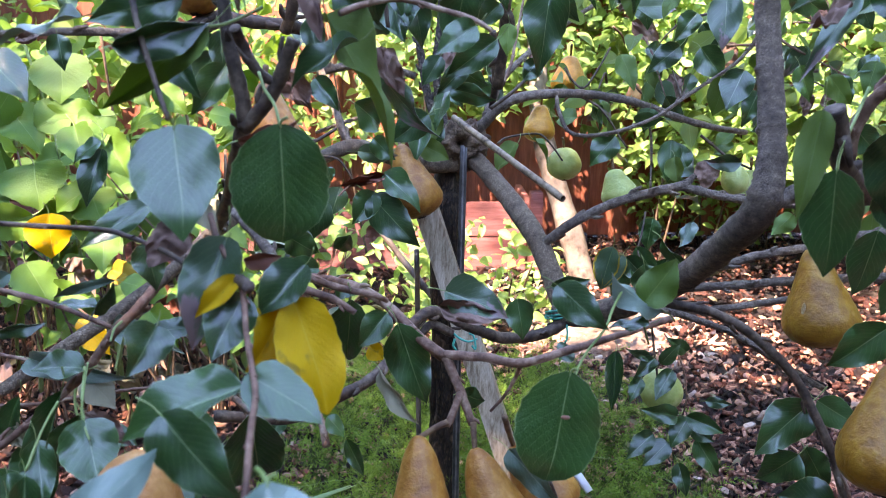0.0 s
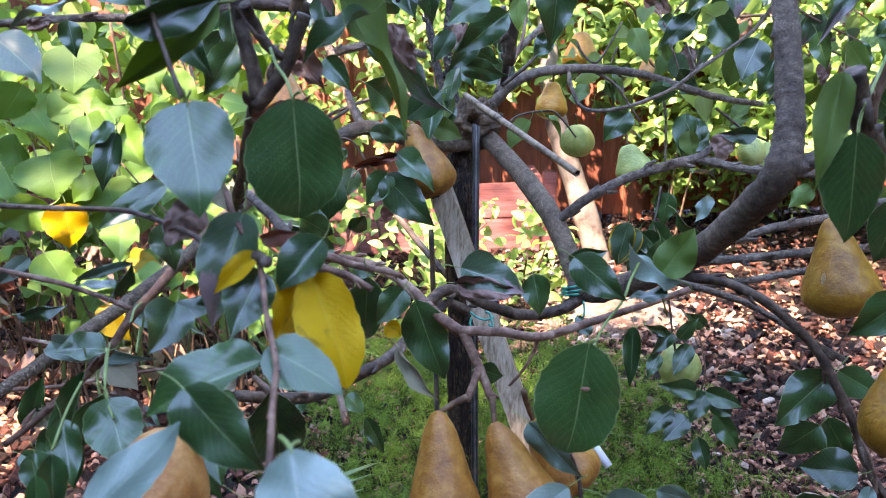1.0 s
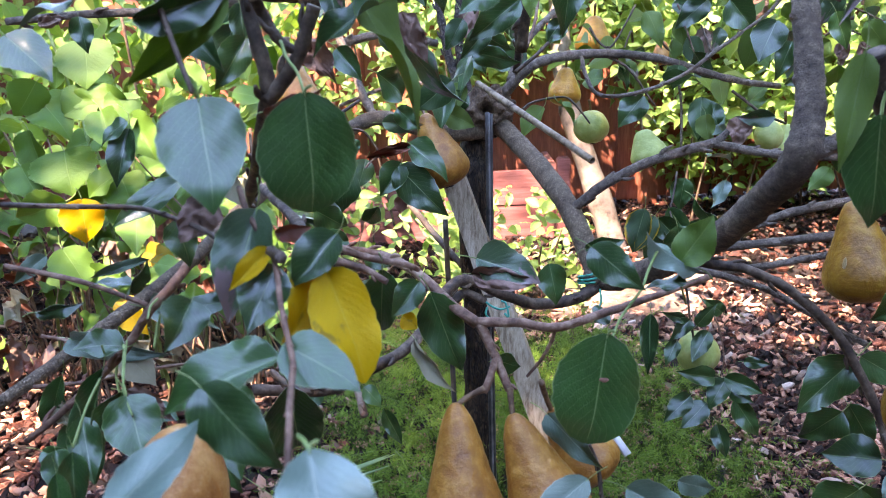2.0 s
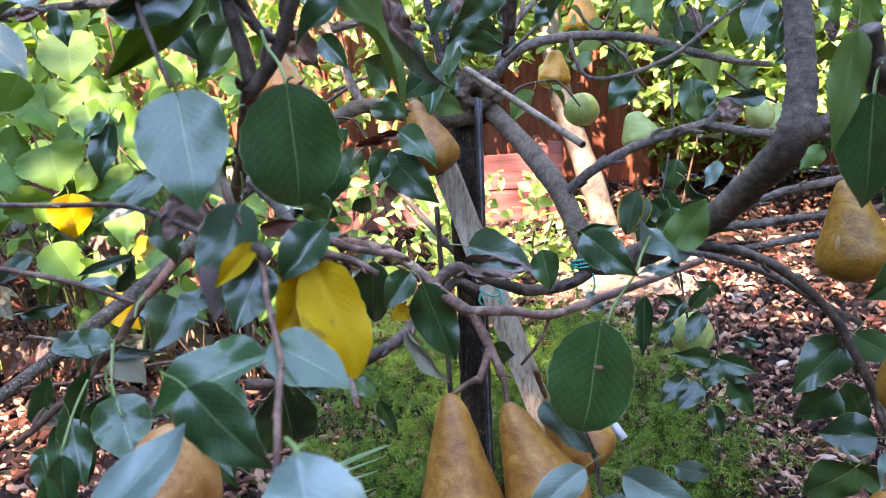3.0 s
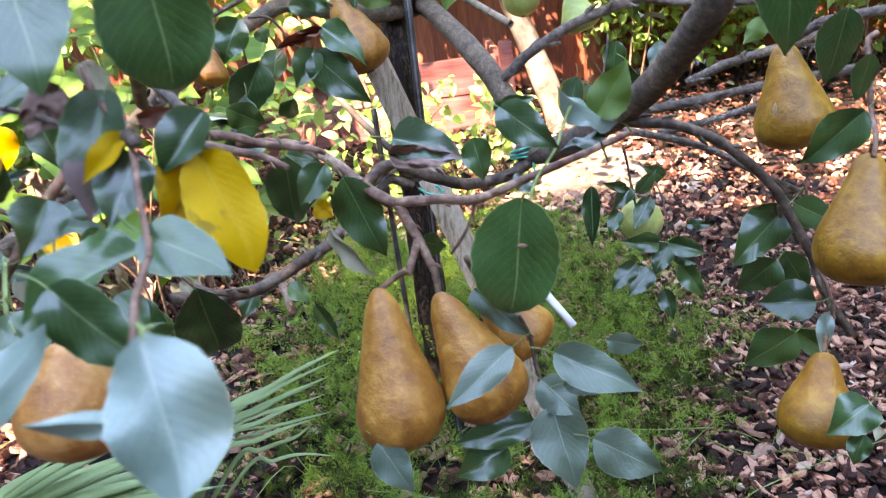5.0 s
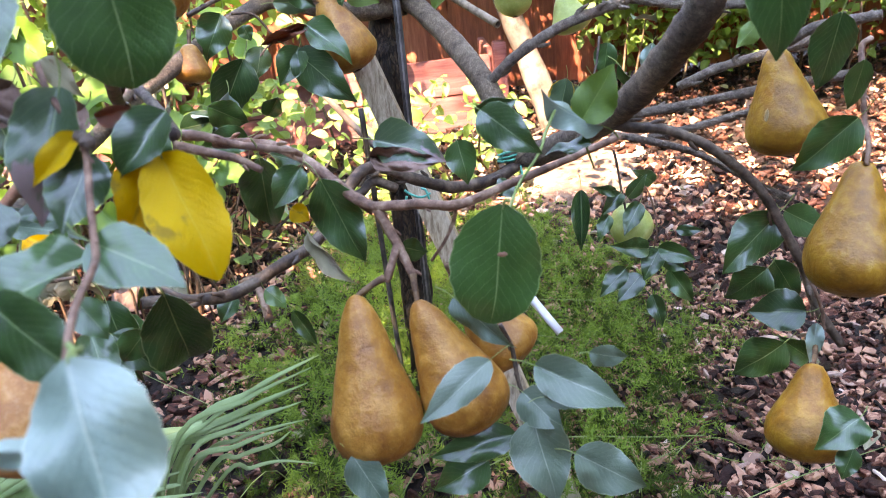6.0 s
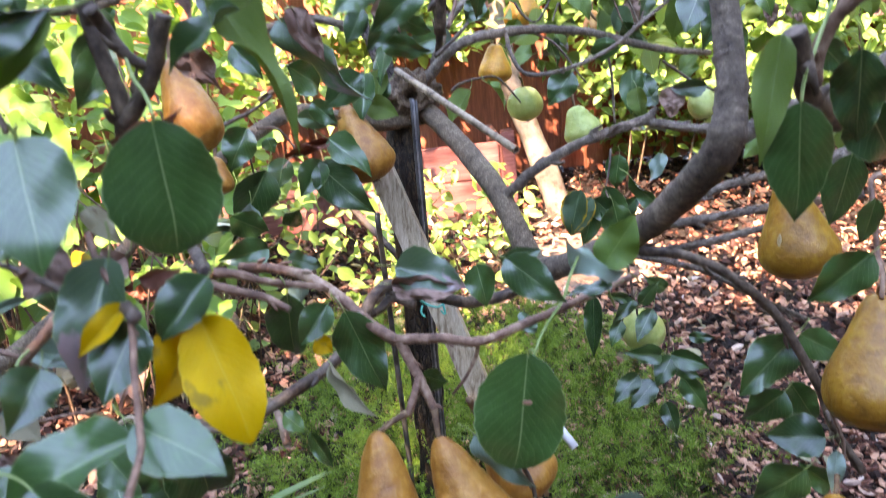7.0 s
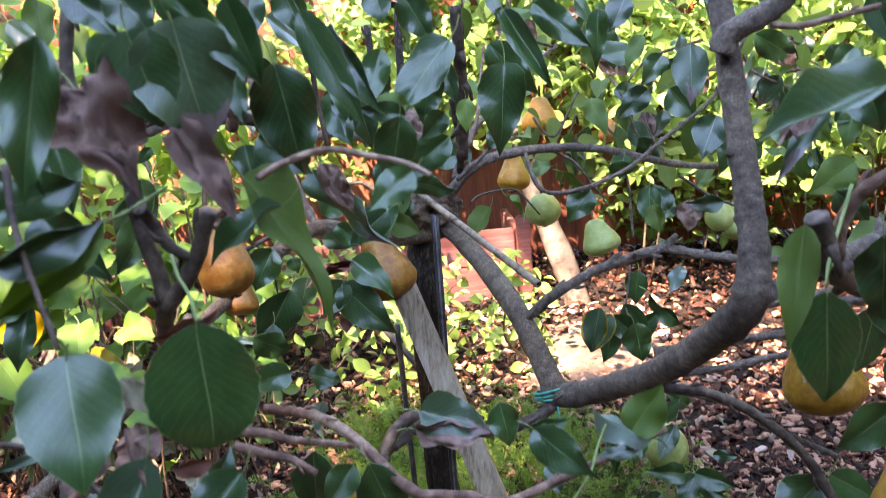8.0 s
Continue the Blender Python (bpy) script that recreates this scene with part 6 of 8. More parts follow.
branch(tree, "petiole", [(-0.2328, 0.4694, 0.7657), (-0.2370, 0.4858, 0.7695), (-0.2383, 0.5013, 0.7697)], 0.00086, 0.00099, M_PETIOLE, nodes=0.0, sides=7, rough=0.05)
branch(tree, "petiole", [(-0.2234, 0.4703, 0.7696), (-0.2371, 0.4824, 0.7355)], 0.00086, 0.00099, M_PETIOLE, nodes=0.0, sides=7, rough=0.05)
branch(tree, "petiole", [(-0.1902, 0.4684, 0.7619), (-0.2314, 0.5567, 0.7025)], 0.00086, 0.00099, M_PETIOLE, nodes=0.0, sides=7, rough=0.05)
branch(tree, "petiole", [(-0.2464, 0.4620, 0.7536), (-0.2412, 0.4430, 0.7426), (-0.2347, 0.4243, 0.7324), (-0.2221, 0.4066, 0.7245)], 0.00062, 0.00072, M_PETIOLE, nodes=0.0, sides=7, rough=0.05)
branch(tree, "petiole", [(-0.2544, 0.4338, 0.7381), (-0.2579, 0.4178, 0.7256), (-0.2607, 0.3993, 0.7073)], 0.00086, 0.00099, M_PETIOLE, nodes=0.0, sides=7, rough=0.05)
branch(tree, "petiole", [(0.2674, 0.4834, 0.8840), (0.2746, 0.4949, 0.8956), (0.2886, 0.5084, 0.9154), (0.3043, 0.5228, 0.9386)], 0.00109, 0.00126, M_PETIOLE, nodes=0.0, sides=7, rough=0.05)
branch(tree, "petiole", [(-0.1352, 0.4286, 0.9743), (-0.1262, 0.4397, 0.9775), (-0.1086, 0.4524, 0.9870)], 0.00094, 0.00108, M_PETIOLE, nodes=0.0, sides=7, rough=0.05)
branch(tree, "petiole", [(0.0750, 0.9106, 0.1382), (0.1945, 0.9479, 0.1464), (0.3583, 0.9658, 0.1097), (0.4559, 0.9879, 0.0800)], 0.00094, 0.00108, M_PETIOLE, nodes=0.0, sides=7, rough=0.05)

# pears
pear((-0.0200, 0.5276, 0.6621), (-0.0135, 0.4777, 0.5426), 0.0714, (0.0040, 0.5335, 0.6709), M_RUSSET, "long", "long russet brown pear hanging from a twig")
pear((0.0253, 0.5282, 0.6502), (0.0630, 0.4879, 0.5535), 0.0683, (0.0251, 0.5397, 0.6675), M_RUSSET, "long", "long russet pear hanging beside its neighbour")
pear((0.0631, 0.5820, 0.6231), (0.1034, 0.5574, 0.5638), 0.0629, (0.0525, 0.5557, 0.6639), M_RUSSET, "long", "russet pear half hidden behind leaves")
pear((-0.0637, 1.0660, 0.8440), (-0.0310, 1.0397, 0.7383), 0.0788, (-0.0731, 1.1107, 0.8578), M_RUSSET, "long", "russet brown pear hanging before the trunk")
scarred = \
pear((0.4307, 0.8065, 0.7505), (0.4426, 0.7781, 0.6369), 0.0834, (0.4400, 0.8329, 0.7550), M_OLIVE, "taper", "stout olive-brown pear with a pale scar")
blemish(scarred, "scar", (0.4072, 0.7670, 0.6892), (-0.7935, -0.5817, 0.1786), (0, 0, 1), (0.0022, 0.0065, 0.0005), M_SCAR, "pale dry scar")
pear((0.4399, 0.6477, 0.6718), (0.4149, 0.6012, 0.5579), 0.0862, (0.4382, 0.6416, 0.6832), M_OLIVE, "taper", "large golden-brown pear beside a reddish twig")
pear((0.4060, 0.6278, 0.4704), (0.3854, 0.5908, 0.3818), 0.0803, (0.4228, 0.6559, 0.4725), M_OLIVE, "taper", "olive pear hanging low over the mulch")
pear((-0.1858, 0.4043, 0.7187), (-0.2000, 0.3767, 0.6527), 0.0670, (-0.1805, 0.4078, 0.7271), M_WARMFRUIT, "plump", "russet pear behind pale leaves")
pear((-0.1746, 0.7155, 0.9389), (-0.1528, 0.6882, 0.8589), 0.0495, (-0.1728, 0.7210, 0.9552), M_RUSSET, "stout", "russet pear behind a dark leaf")
pear((-0.2266, 0.9746, 0.8063), (-0.2275, 0.9558, 0.7605), 0.0436, (-0.2245, 0.9812, 0.8224), M_RUSSET, "stout", "russet pear beside the grey limb")
pear((-0.3160, 0.9613, 1.0852), (-0.3117, 0.9447, 1.0189), 0.0555, (-0.3160, 0.9664, 1.1059), M_RUSSET, "stout", "russet pear at the top of the tree")
pear((0.1995, 1.4777, 0.8829), (0.1926, 1.4594, 0.8095), 0.0642, (0.1949, 1.4310, 0.9024), M_ORANGEFRUIT, "stout", "orange-brown pear in a spot of sun")
pear((0.2860, 1.6569, 0.9816), (0.2796, 1.6360, 0.8981), 0.0784, (0.2795, 1.6110, 1.0044), M_ORANGEFRUIT, "stout", "orange-brown pear among leaves")
pear((0.2539, 1.5068, 0.7931), (0.2550, 1.4905, 0.7275), 0.0712, (0.2347, 1.4109, 0.8219), M_GREENFRUIT, "round", "round green pear among leaves")
pear((0.2975, 1.2466, 0.7828), (0.3124, 1.2318, 0.7234), 0.0652, (0.2956, 1.2514, 0.8020), M_GREENFRUIT, "stout", "green pear hanging in shade")
pear((0.3617, 1.1245, 0.4586), (0.3770, 1.1076, 0.3908), 0.0708, (0.3549, 1.1210, 0.4857), M_GREENFRUIT, "round", "pale green pear on a low shoot")
pear((0.5305, 1.2984, 0.7841), (0.5325, 1.2853, 0.7313), 0.0493, (0.5305, 1.3027, 0.8011), M_GREENFRUIT, "round", "green pear behind the limb")
pear((0.5829, 1.3463, 0.7695), (0.5808, 1.3293, 0.7011), 0.0534, (0.5613, 1.3014, 0.7961), M_GREENFRUIT, "stout", "green pear behind the grey limb")
pear((0.4273, 1.6335, 0.9224), (0.4284, 1.6219, 0.8718), 0.0491, (0.4290, 1.6375, 0.9403), M_RUSSET, "stout", "small brown pear far back in the crown")
blemish(tree, "blemish", (0.0873, 0.4648, 0.7103), (-0.2, -1, 0.25), (0, 0, 1), (0.0032, 0.0015, 0.0008), M_RUST, "red-brown spot on a leaf")
leaf(tree, (-0.3470, 0.5600, 0.7157), (-0.2590, 0.5000, 0.7208), 0.0231, (0.4625, -0.8691, 0.1753), "grey", "oval", 2)
leaf(tree, (-0.2933, 0.6000, 0.7263), (-0.2242, 0.5600, 0.7286), 0.0228, (0.4759, -0.7458, 0.4662), "grey", "oval", 1)
leaf(tree, (-0.6088, 1.1500, 0.5262), (-0.5645, 1.1300, 0.4874), 0.0445, (0.3377, -0.9141, 0.2246), "yellow", "oval", 1)
leaf(tree, (-0.2447, 0.4400, 0.7251), (-0.2630, 0.4300, 0.6870), 0.0265, (0.6820, -0.6727, 0.2870), "green", "oval", 3)
leaf(tree, (-0.2491, 0.6200, 0.6388), (-0.2298, 0.5800, 0.5753), 0.0393, (0.1124, -0.8993, 0.4226), "green", "oval", 2)
leaf(tree, (-0.3151, 0.5000, 0.6730), (-0.3259, 0.4800, 0.6371), 0.0232, (0.3739, -0.7858, 0.4927), "green", "slim", 2)
leaf(tree, (-0.1787, 0.4000, 0.9634), (-0.1305, 0.4200, 0.9752), 0.0205, (0.5494, -0.7582, -0.3511), "green", "oval", 3)
branch(tree, "shoot", [(-0.2852, 0.6200, 0.7344), (-0.2876, 0.6000, 0.7159), (-0.2866, 0.5800, 0.6954)], 0.0011, 0.0009, M_PETIOLE, nodes=0.06, sides=10)
branch(tree, "shoot", [(-0.2810, 0.5200, 0.7305), (-0.2859, 0.5100, 0.7026), (-0.2772, 0.5000, 0.6766)], 0.0011, 0.0009, M_PETIOLE, nodes=0.06, sides=10)
branch(tree, "shoot", [(-0.3063, 0.5200, 0.7026), (-0.3241, 0.5100, 0.6681), (-0.3423, 0.5000, 0.6303)], 0.0012, 0.0009, M_PETIOLE, nodes=0.06, sides=10)
branch(tree, "dry_twig", [(-0.3764, 0.8500, 0.5068), (-0.3533, 0.8500, 0.5154), (-0.3447, 0.8400, 0.4801), (-0.3323, 0.8300, 0.4440)], 0.0035, 0.0020, M_STAKE, nodes=0.06, sides=10)

leaf(tree, (-0.6716, 1.3876, 1.2010), (-0.6472, 1.3576, 1.1458), 0.0428, (0.4128, -0.9043, -0.1092), "olive", "oval", 3)
leaf(tree, (-0.5202, 1.1853, 1.2020), (-0.4993, 1.1553, 1.1337), 0.0414, (0.7659, -0.6298, -0.1294), "olive", "broad", 6)
leaf(tree, (-0.7183, 1.7065, 1.2205), (-0.6801, 1.6765, 1.1530), 0.0668, (0.7443, -0.6678, -0.0069), "olive", "broad", 1)
leaf(tree, (-0.6599, 1.7266, 1.2818), (-0.6370, 1.6966, 1.1859), 0.0674, (0.2402, -0.9612, -0.1358), "olive", "oval", 6)
leaf(tree, (-0.4302, 1.2567, 1.1554), (-0.4417, 1.2267, 1.0961), 0.0417, (-0.1853, -0.9810, 0.0569), "olive", "broad", 0)
leaf(tree, (-0.8165, 1.6588, 1.1565), (-0.8282, 1.6288, 1.0625), 0.0598, (0.7150, -0.6854, -0.1378), "green", "broad", 4)
leaf(tree, (-0.5661, 1.3058, 1.1128), (-0.5585, 1.2758, 1.0559), 0.0503, (0.2775, -0.9602, -0.0317), "olive", "oval", 3)
leaf(tree, (-0.5484, 1.4327, 1.1043), (-0.5273, 1.4027, 1.0342), 0.0458, (-0.1513, -0.9739, -0.1694), "fresh", "oval", 3)
leaf(tree, (-0.3878, 1.2602, 1.1987), (-0.3966, 1.2302, 1.1399), 0.0408, (0.2639, -0.9603, -0.0900), "back", "broad", 5)
leaf(tree, (-0.3308, 1.1870, 1.1533), (-0.3508, 1.1570, 1.1125), 0.0349, (0.4734, -0.8482, -0.2375), "back", "oval", 0)
leaf(tree, (-0.3839, 1.1757, 1.0927), (-0.3580, 1.1457, 1.0395), 0.0416, (0.5435, -0.8394, 0.0063), "olive", "broad", 0)
leaf(tree, (-0.4066, 1.5412, 1.2271), (-0.3919, 1.5112, 1.1626), 0.0578, (0.1317, -0.9826, -0.1310), "back", "oval", 2)
leaf(tree, (-0.2974, 1.3000, 1.1421), (-0.3245, 1.2700, 1.0930), 0.0437, (0.6392, -0.5745, -0.5113), "fresh", "broad", 4)
leaf(tree, (-0.8253, 1.6202, 1.0756), (-0.7817, 1.5902, 1.0155), 0.0551, (-0.0138, -0.9417, -0.3361), "olive", "oval", 3)
leaf(tree, (-0.3152, 1.1856, 1.0949), (-0.3083, 1.1556, 1.0440), 0.0319, (0.7655, -0.6205, -0.1703), "fresh", "oval", 4)
leaf(tree, (-0.7492, 1.7486, 1.0470), (-0.7485, 1.7186, 0.9692), 0.0523, (-0.2946, -0.9553, 0.0230), "back", "broad", 6)
leaf(tree, (-0.2472, 1.2711, 1.1788), (-0.2574, 1.2411, 1.1258), 0.0398, (0.3252, -0.9353, -0.1392), "green", "oval", 1)
leaf(tree, (-0.2981, 1.6486, 1.1551), (-0.2722, 1.6186, 1.0629), 0.0531, (0.5248, -0.8513, -0.0015), "olive", "oval", 2)
leaf(tree, (-0.4970, 1.4003, 1.0342), (-0.5007, 1.3703, 0.9574), 0.0429, (0.2823, -0.9586, 0.0378), "olive", "oval", 2)
leaf(tree, (-0.7754, 1.6906, 1.2010), (-0.8198, 1.6606, 1.1397), 0.0638, (0.7327, -0.4895, -0.4728), "olive", "broad", 3)
leaf(tree, (0.5359, 0.8500, 0.8316), (0.4809, 0.8200, 0.7916), 0.0382, (-0.6930, -0.6377, 0.3362), "olive", "oval", 2)

leaf(tree, (-0.2626, 0.6000, 0.6111), (-0.2231, 0.5600, 0.5610), 0.0335, (0.2764, -0.8500, 0.4484), "green", "oval", 2)
leaf(tree, (-0.2889, 0.7000, 0.5768), (-0.2341, 0.6600, 0.5320), 0.0372, (0.5537, -0.6387, 0.5343), "green", "oval", 1)
leaf(tree, (-0.1943, 0.8000, 0.5409), (-0.2114, 0.7800, 0.5173), 0.0247, (0.0577, -0.8103, 0.5832), "green", "oval", 3)

leaf(tree, (-0.2869, 0.6000, 0.7719), (-0.3343, 0.5800, 0.7632), 0.0093, (0.4013, -0.8160, 0.4161), "grey", "slim", 1)
leaf(tree, (-0.3469, 0.5500, 0.7928), (-0.3654, 0.5300, 0.7762), 0.0142, (0.4247, -0.8246, 0.3738), "grey", "oval", 1)

BURL = (0.0264, 1.1963, 0.8292)

# ---- knotty burl where the limbs leave the trunk ----
bm = bmesh.new()
bmesh.ops.create_icosphere(bm, subdivisions=5, radius=1.0)
for v in bm.verts:
    q = v.co.copy()
    r = 1 + 0.35 * noise.noise(q * 2.1) + 0.30 * abs(noise.noise(q * 4.3)) + 0.16 * noise.noise(q * 9) + 0.08 * noise.noise(q * 19)
    hole = (q - Vector((0.05, -0.95, 0.2)).normalized()).length
    r -= 0.85 * min(1.0, 2.2 * max(0.0, 1 - hole / 0.30))
    v.co = Vector((BURL[0], BURL[1], BURL[2])) + Vector((q.x * 0.043, q.y * 0.040, q.z * 0.039)) * r
part("burl", bm, M_BURL, tree, "knotty burl with an old hollow")

# ---- crown of the pear tree further back: scattered leaves along the upper twigs ----
rng = random.Random(7)


def scatter_leaves(parent, count, lo, hi, size, kinds, keep=None, face=(0, -1, 0.45), spread=0.75, droop=0.55, shape=("oval", "slim")):
    made = 0
    while made < count:
        p = Vector([rng.uniform(a, b) for a, b in zip(lo, hi)])
        if keep and not keep(p):
            continue
        length = rng.uniform(*size)
        y = Vector((rng.uniform(-1, 1), rng.uniform(-0.6, 0.6), -droop + rng.uniform(-0.8, 0.6))).normalized()
        n = Vector(face) + Vector((rng.gauss(0, spread), rng.gauss(0, spread), rng.gauss(0, spread)))
        if n.cross(y).length < 0.2:
            continue
        leaf(parent, p, p + y * length, length * rng.uniform(0.5, 0.72), n, rng.choice(kinds), rng.choice(shape), rng.randrange(7))
        made += 1


def leaf_cloud(name, parent, places, size, mat, label="", face=(0, -0.5, 0.8), spread=0.6):
    """Many small folded leaves in one mesh."""
    verts, faces, uvs = [], [], []
    left = [(-0.20, 0.10), (-0.33, 0.28), (-0.36, 0.48), (-0.28, 0.70), (-0.13, 0.88)]
    shape = [(0, 0), *left, (0, 1), *[(-a, s) for a, s in left], (0, 0.28), (0, 0.48), (0, 0.70)]
    quads = ((0, 12, 2, 1), (12, 13, 3, 2), (13, 14, 4, 3), (14, 6, 5, 4), (0, 7, 8, 12), (12, 8, 9, 13), (13, 9, 10, 14), (14, 10, 11, 6))
    for p in places:
        length = rng.uniform(*size)
        y = Vector((rng.uniform(-1, 1), rng.uniform(-1, 1), rng.uniform(-0.9, 0.4))).normalized()
        z = Vector(face) + Vector((rng.gauss(0, spread), rng.gauss(0, spread), rng.gauss(0, spread)))
        x = y.cross(z)
        if x.length < 0.05:
            continue
        x.normalize()
        z = x.cross(y)
        k = len(verts)
        bend, fold, lean, slim = rng.uniform(0.0, 0.35), rng.uniform(0.1, 0.6), rng.uniform(-0.15, 0.15), rng.uniform(0.55, 0.95)
        for a, s in shape:
            verts.append(Vector(p) + (x * (a * slim + lean * s * s) + y * s + z * (abs(a) * fold - bend * s * s)) * length)
        for f in quads:
            faces.append([k + i for i in f])
            for i in f:
                uvs += [0.5 + shape[i][0], shape[i][1]]
    me = bpy.data.meshes.new(name)
    me.from_pydata(verts, [], faces)
    me.uv_layers.new(name="UVMap").data.foreach_set("uv", uvs)
    me.materials.append(mat)
    me.shade_smooth()
    ob = new(name, me)
    if parent is not None:
        ob.parent = parent
        ob.matrix_parent_inverse = parent.matrix_world.inverted()
    return tagged(ob, label, kind="stuff")


def in_window(p):
    """Keeps the middle of the crown open, where the fence shows through."""
    return not (0.0 < p.x < 0.33 and p.z < 0.83)


# the paler "back" kind puts the rear crown's backlight into leaf colour
scatter_leaves(tree, 48, (0.0, 1.0, 0.80), (0.85, 1.75, 1.22), (0.05, 0.075), ["green"] * 2 + ["back"] * 4 + ["olive"] * 4 + ["half"], in_window)
scatter_leaves(tree, 60, (0.25, 1.15, 0.86), (1.35, 1.9, 1.34), (0.05, 0.085), ["green"] * 2 + ["back"] * 4 + ["olive"] * 2 + ["half", "dry"], in_window)
scatter_leaves(tree, 30, (0.25, 1.1, 0.68), (0.80, 1.6, 0.95), (0.045, 0.07), ["green", "olive", "back"], in_window)
scatter_leaves(tree, 16, (-0.30, 1.0, 0.86), (0.05, 1.5, 1.20), (0.05, 0.075), ["green"] * 6 + ["dry"])
scatter_leaves(tree, 10, (-0.28, 0.85, 0.60), (-0.08, 1.1, 0.80), (0.045, 0.07), ["green"])


def crown_places(count, lo, hi, keep=None):
    out = []
    while len(out) < count:
        p = Vector([rng.uniform(a, b) for a, b in zip(lo, hi)])
        if noise.noise(p * 4.5) > -0.12 and (keep is None or keep(p)):
            out.append(p)
    return out


twig_rng = random.Random(12)
for k in range(26):
    p = Vector((twig_rng.uniform(0.15, 1.15), twig_rng.uniform(1.15, 1.7), twig_rng.uniform(0.86, 1.25)))
    if not in_window(p):
        continue
    d = Vector((twig_rng.gauss(0, 1), twig_rng.gauss(0, 0.4), twig_rng.gauss(0.1, 0.6))).normalized() * twig_rng.uniform(0.07, 0.16)
    sag = Vector((twig_rng.gauss(0, 0.02), 0, twig_rng.gauss(0, 0.025)))
    branch(tree, "twig", [p, p + d * 0.35 + sag, p + d * 0.7 + sag * 0.6, p + d], twig_rng.uniform(0.0022, 0.0036), 0.0012, M_DARKTWIG if k % 2 else M_TWIG, nodes=0.15, sides=7)
    for f in (0.45, 0.75, 1.0):
        q = p + d * f
        h = Vector((twig_rng.gauss(0, 0.5), twig_rng.gauss(-0.2, 0.3), -1)).normalized() * twig_rng.uniform(0.045, 0.07)
        leaf(tree, q, q + h, h.length * twig_rng.uniform(0.5, 0.7), (twig_rng.gauss(0, 0.6), -1, twig_rng.gauss(0.3, 0.4)), twig_rng.choice(["green", "green", "back", "olive", "half", "dry"]), "oval", twig_rng.randrange(7))

leaf_cloud("foliage", tree, crown_places(260, (0.15, 1.25, 0.84), (1.25, 2.0, 1.40), in_window), (0.045, 0.07), M_OLIVELEAF, "small green leaves deep in the crown")

# ---- ground: one sheet of soil, with bark mulch and litter ----
bm = bmesh.new()
bmesh.ops.create_grid(bm, x_segments=90, y_segments=90, size=3.2, matrix=Matrix.Translation((0.3, 2.6, 0)))
for v in bm.verts:
    v.co.z = 0.018 * noise.noise(v.co * 2.2) + 0.008 * noise.noise(v.co * 9)
    edge = max(abs(v.co.x - 0.3), abs(v.co.y - 2.6))
    if edge > 3.15:
        v.co = Vector((0.3 + (v.co.x - 0.3) * 400, 2.6 + (v.co.y - 2.6) * 400, 0))
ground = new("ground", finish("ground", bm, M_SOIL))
tagged(ground, "dark garden soil covered with bark mulch", "ground", kind="structure")


def ground_z(x, y):
    p = Vector((x, y, 0))
    return 0.018 * noise.noise(p * 2.2) + 0.008 * noise.noise(p * 9)


def bare_patch(cx, cy, rx, ry):
    """A low, uneven spread of dry soil with a ragged edge."""
    bm = bmesh.new()
    rings = []
    for r in range(13):
        ring = []
        for k in range(56):
            a = 2 * math.pi * k / 56
            f = r / 12 * (1 + 0.22 * noise.noise(Vector((math.cos(a) * 1.6, math.sin(a) * 1.6, cx))))
            x, y = cx + rx * f * math.cos(a), cy + ry * f * math.sin(a)
            z = ground_z(x, y) + 0.042 * (1 - (r / 12) ** 2) - 0.008 + 0.006 * noise.noise(Vector((x * 14, y * 14, 2)))
            ring.append(bm.verts.new((x, y, z)))
        rings.append(ring)
    for a, b in zip(rings, rings[1:]):
        for k in range(56):
            bm.faces.new((a[k], b[k], b[(k + 1) % 56], a[(k + 1) % 56]))
    return part("bare_soil", bm, M_DRYSOIL, ground, "pale dry bare soil between the mulch")


bare_patch(0.58, 2.55, 0.42, 0.46)


def chip_shape(seed):
    r = random.Random(seed)
    n = 6
    ring = [(math.cos(2 * math.pi * k / n) * r.uniform(0.28, 0.56), math.sin(2 * math.pi * k / n) * r.uniform(0.16, 0.36)) for k in range(n)]
    crown = [(x * 0.9 + r.uniform(-0.03, 0.03), y * 0.84, r.uniform(0.07, 0.15)) for x, y in ring]
    edge = [(x, y, r.uniform(0.0, 0.05)) for x, y in ring]
    low = [(x * 0.9, y * 0.9, -0.10) for x, y in ring]
    sides = [[a + k, b + k, b + (k + 1) % n, a + (k + 1) % n] for a, b in ((0, n), (n, 2 * n)) for k in range(n)]
    return crown + edge + low, [list(range(n)), *sides]


CHIPS = [chip_shape(k) for k in range(14)]


def chip_pose(x, y, size):
    turn = Euler((rng.gauss(0, 0.6), rng.gauss(0, 0.45), rng.uniform(0, 6.3)))
    return Matrix.LocRotScale((x, y, ground_z(x, y) + rng.uniform(0.002, 0.022)), turn, (size, size * rng.uniform(0.45, 1.1), size * rng.uniform(0.5, 1.3)))


def chip_field(name, count, lo, hi, size, mat, label):
    verts, faces = [], []
    for _ in range(count):
        x, y = rng.uniform(lo[0], hi[0]), rng.uniform(lo[1], hi[1])
        m = chip_pose(x, y, rng.uniform(*size))
        vs, fs = CHIPS[rng.randrange(14)]
        k = len(verts)
        verts += [m @ Vector(v) for v in vs]
        faces += [[k + i for i in f] for f in fs]
    me = bpy.data.meshes.new(name)
    me.from_pydata(verts, [], faces)
    me.materials.append(mat)
    ob = new(name, me)
    ob.parent = ground
    return tagged(ob, label, kind="stuff")


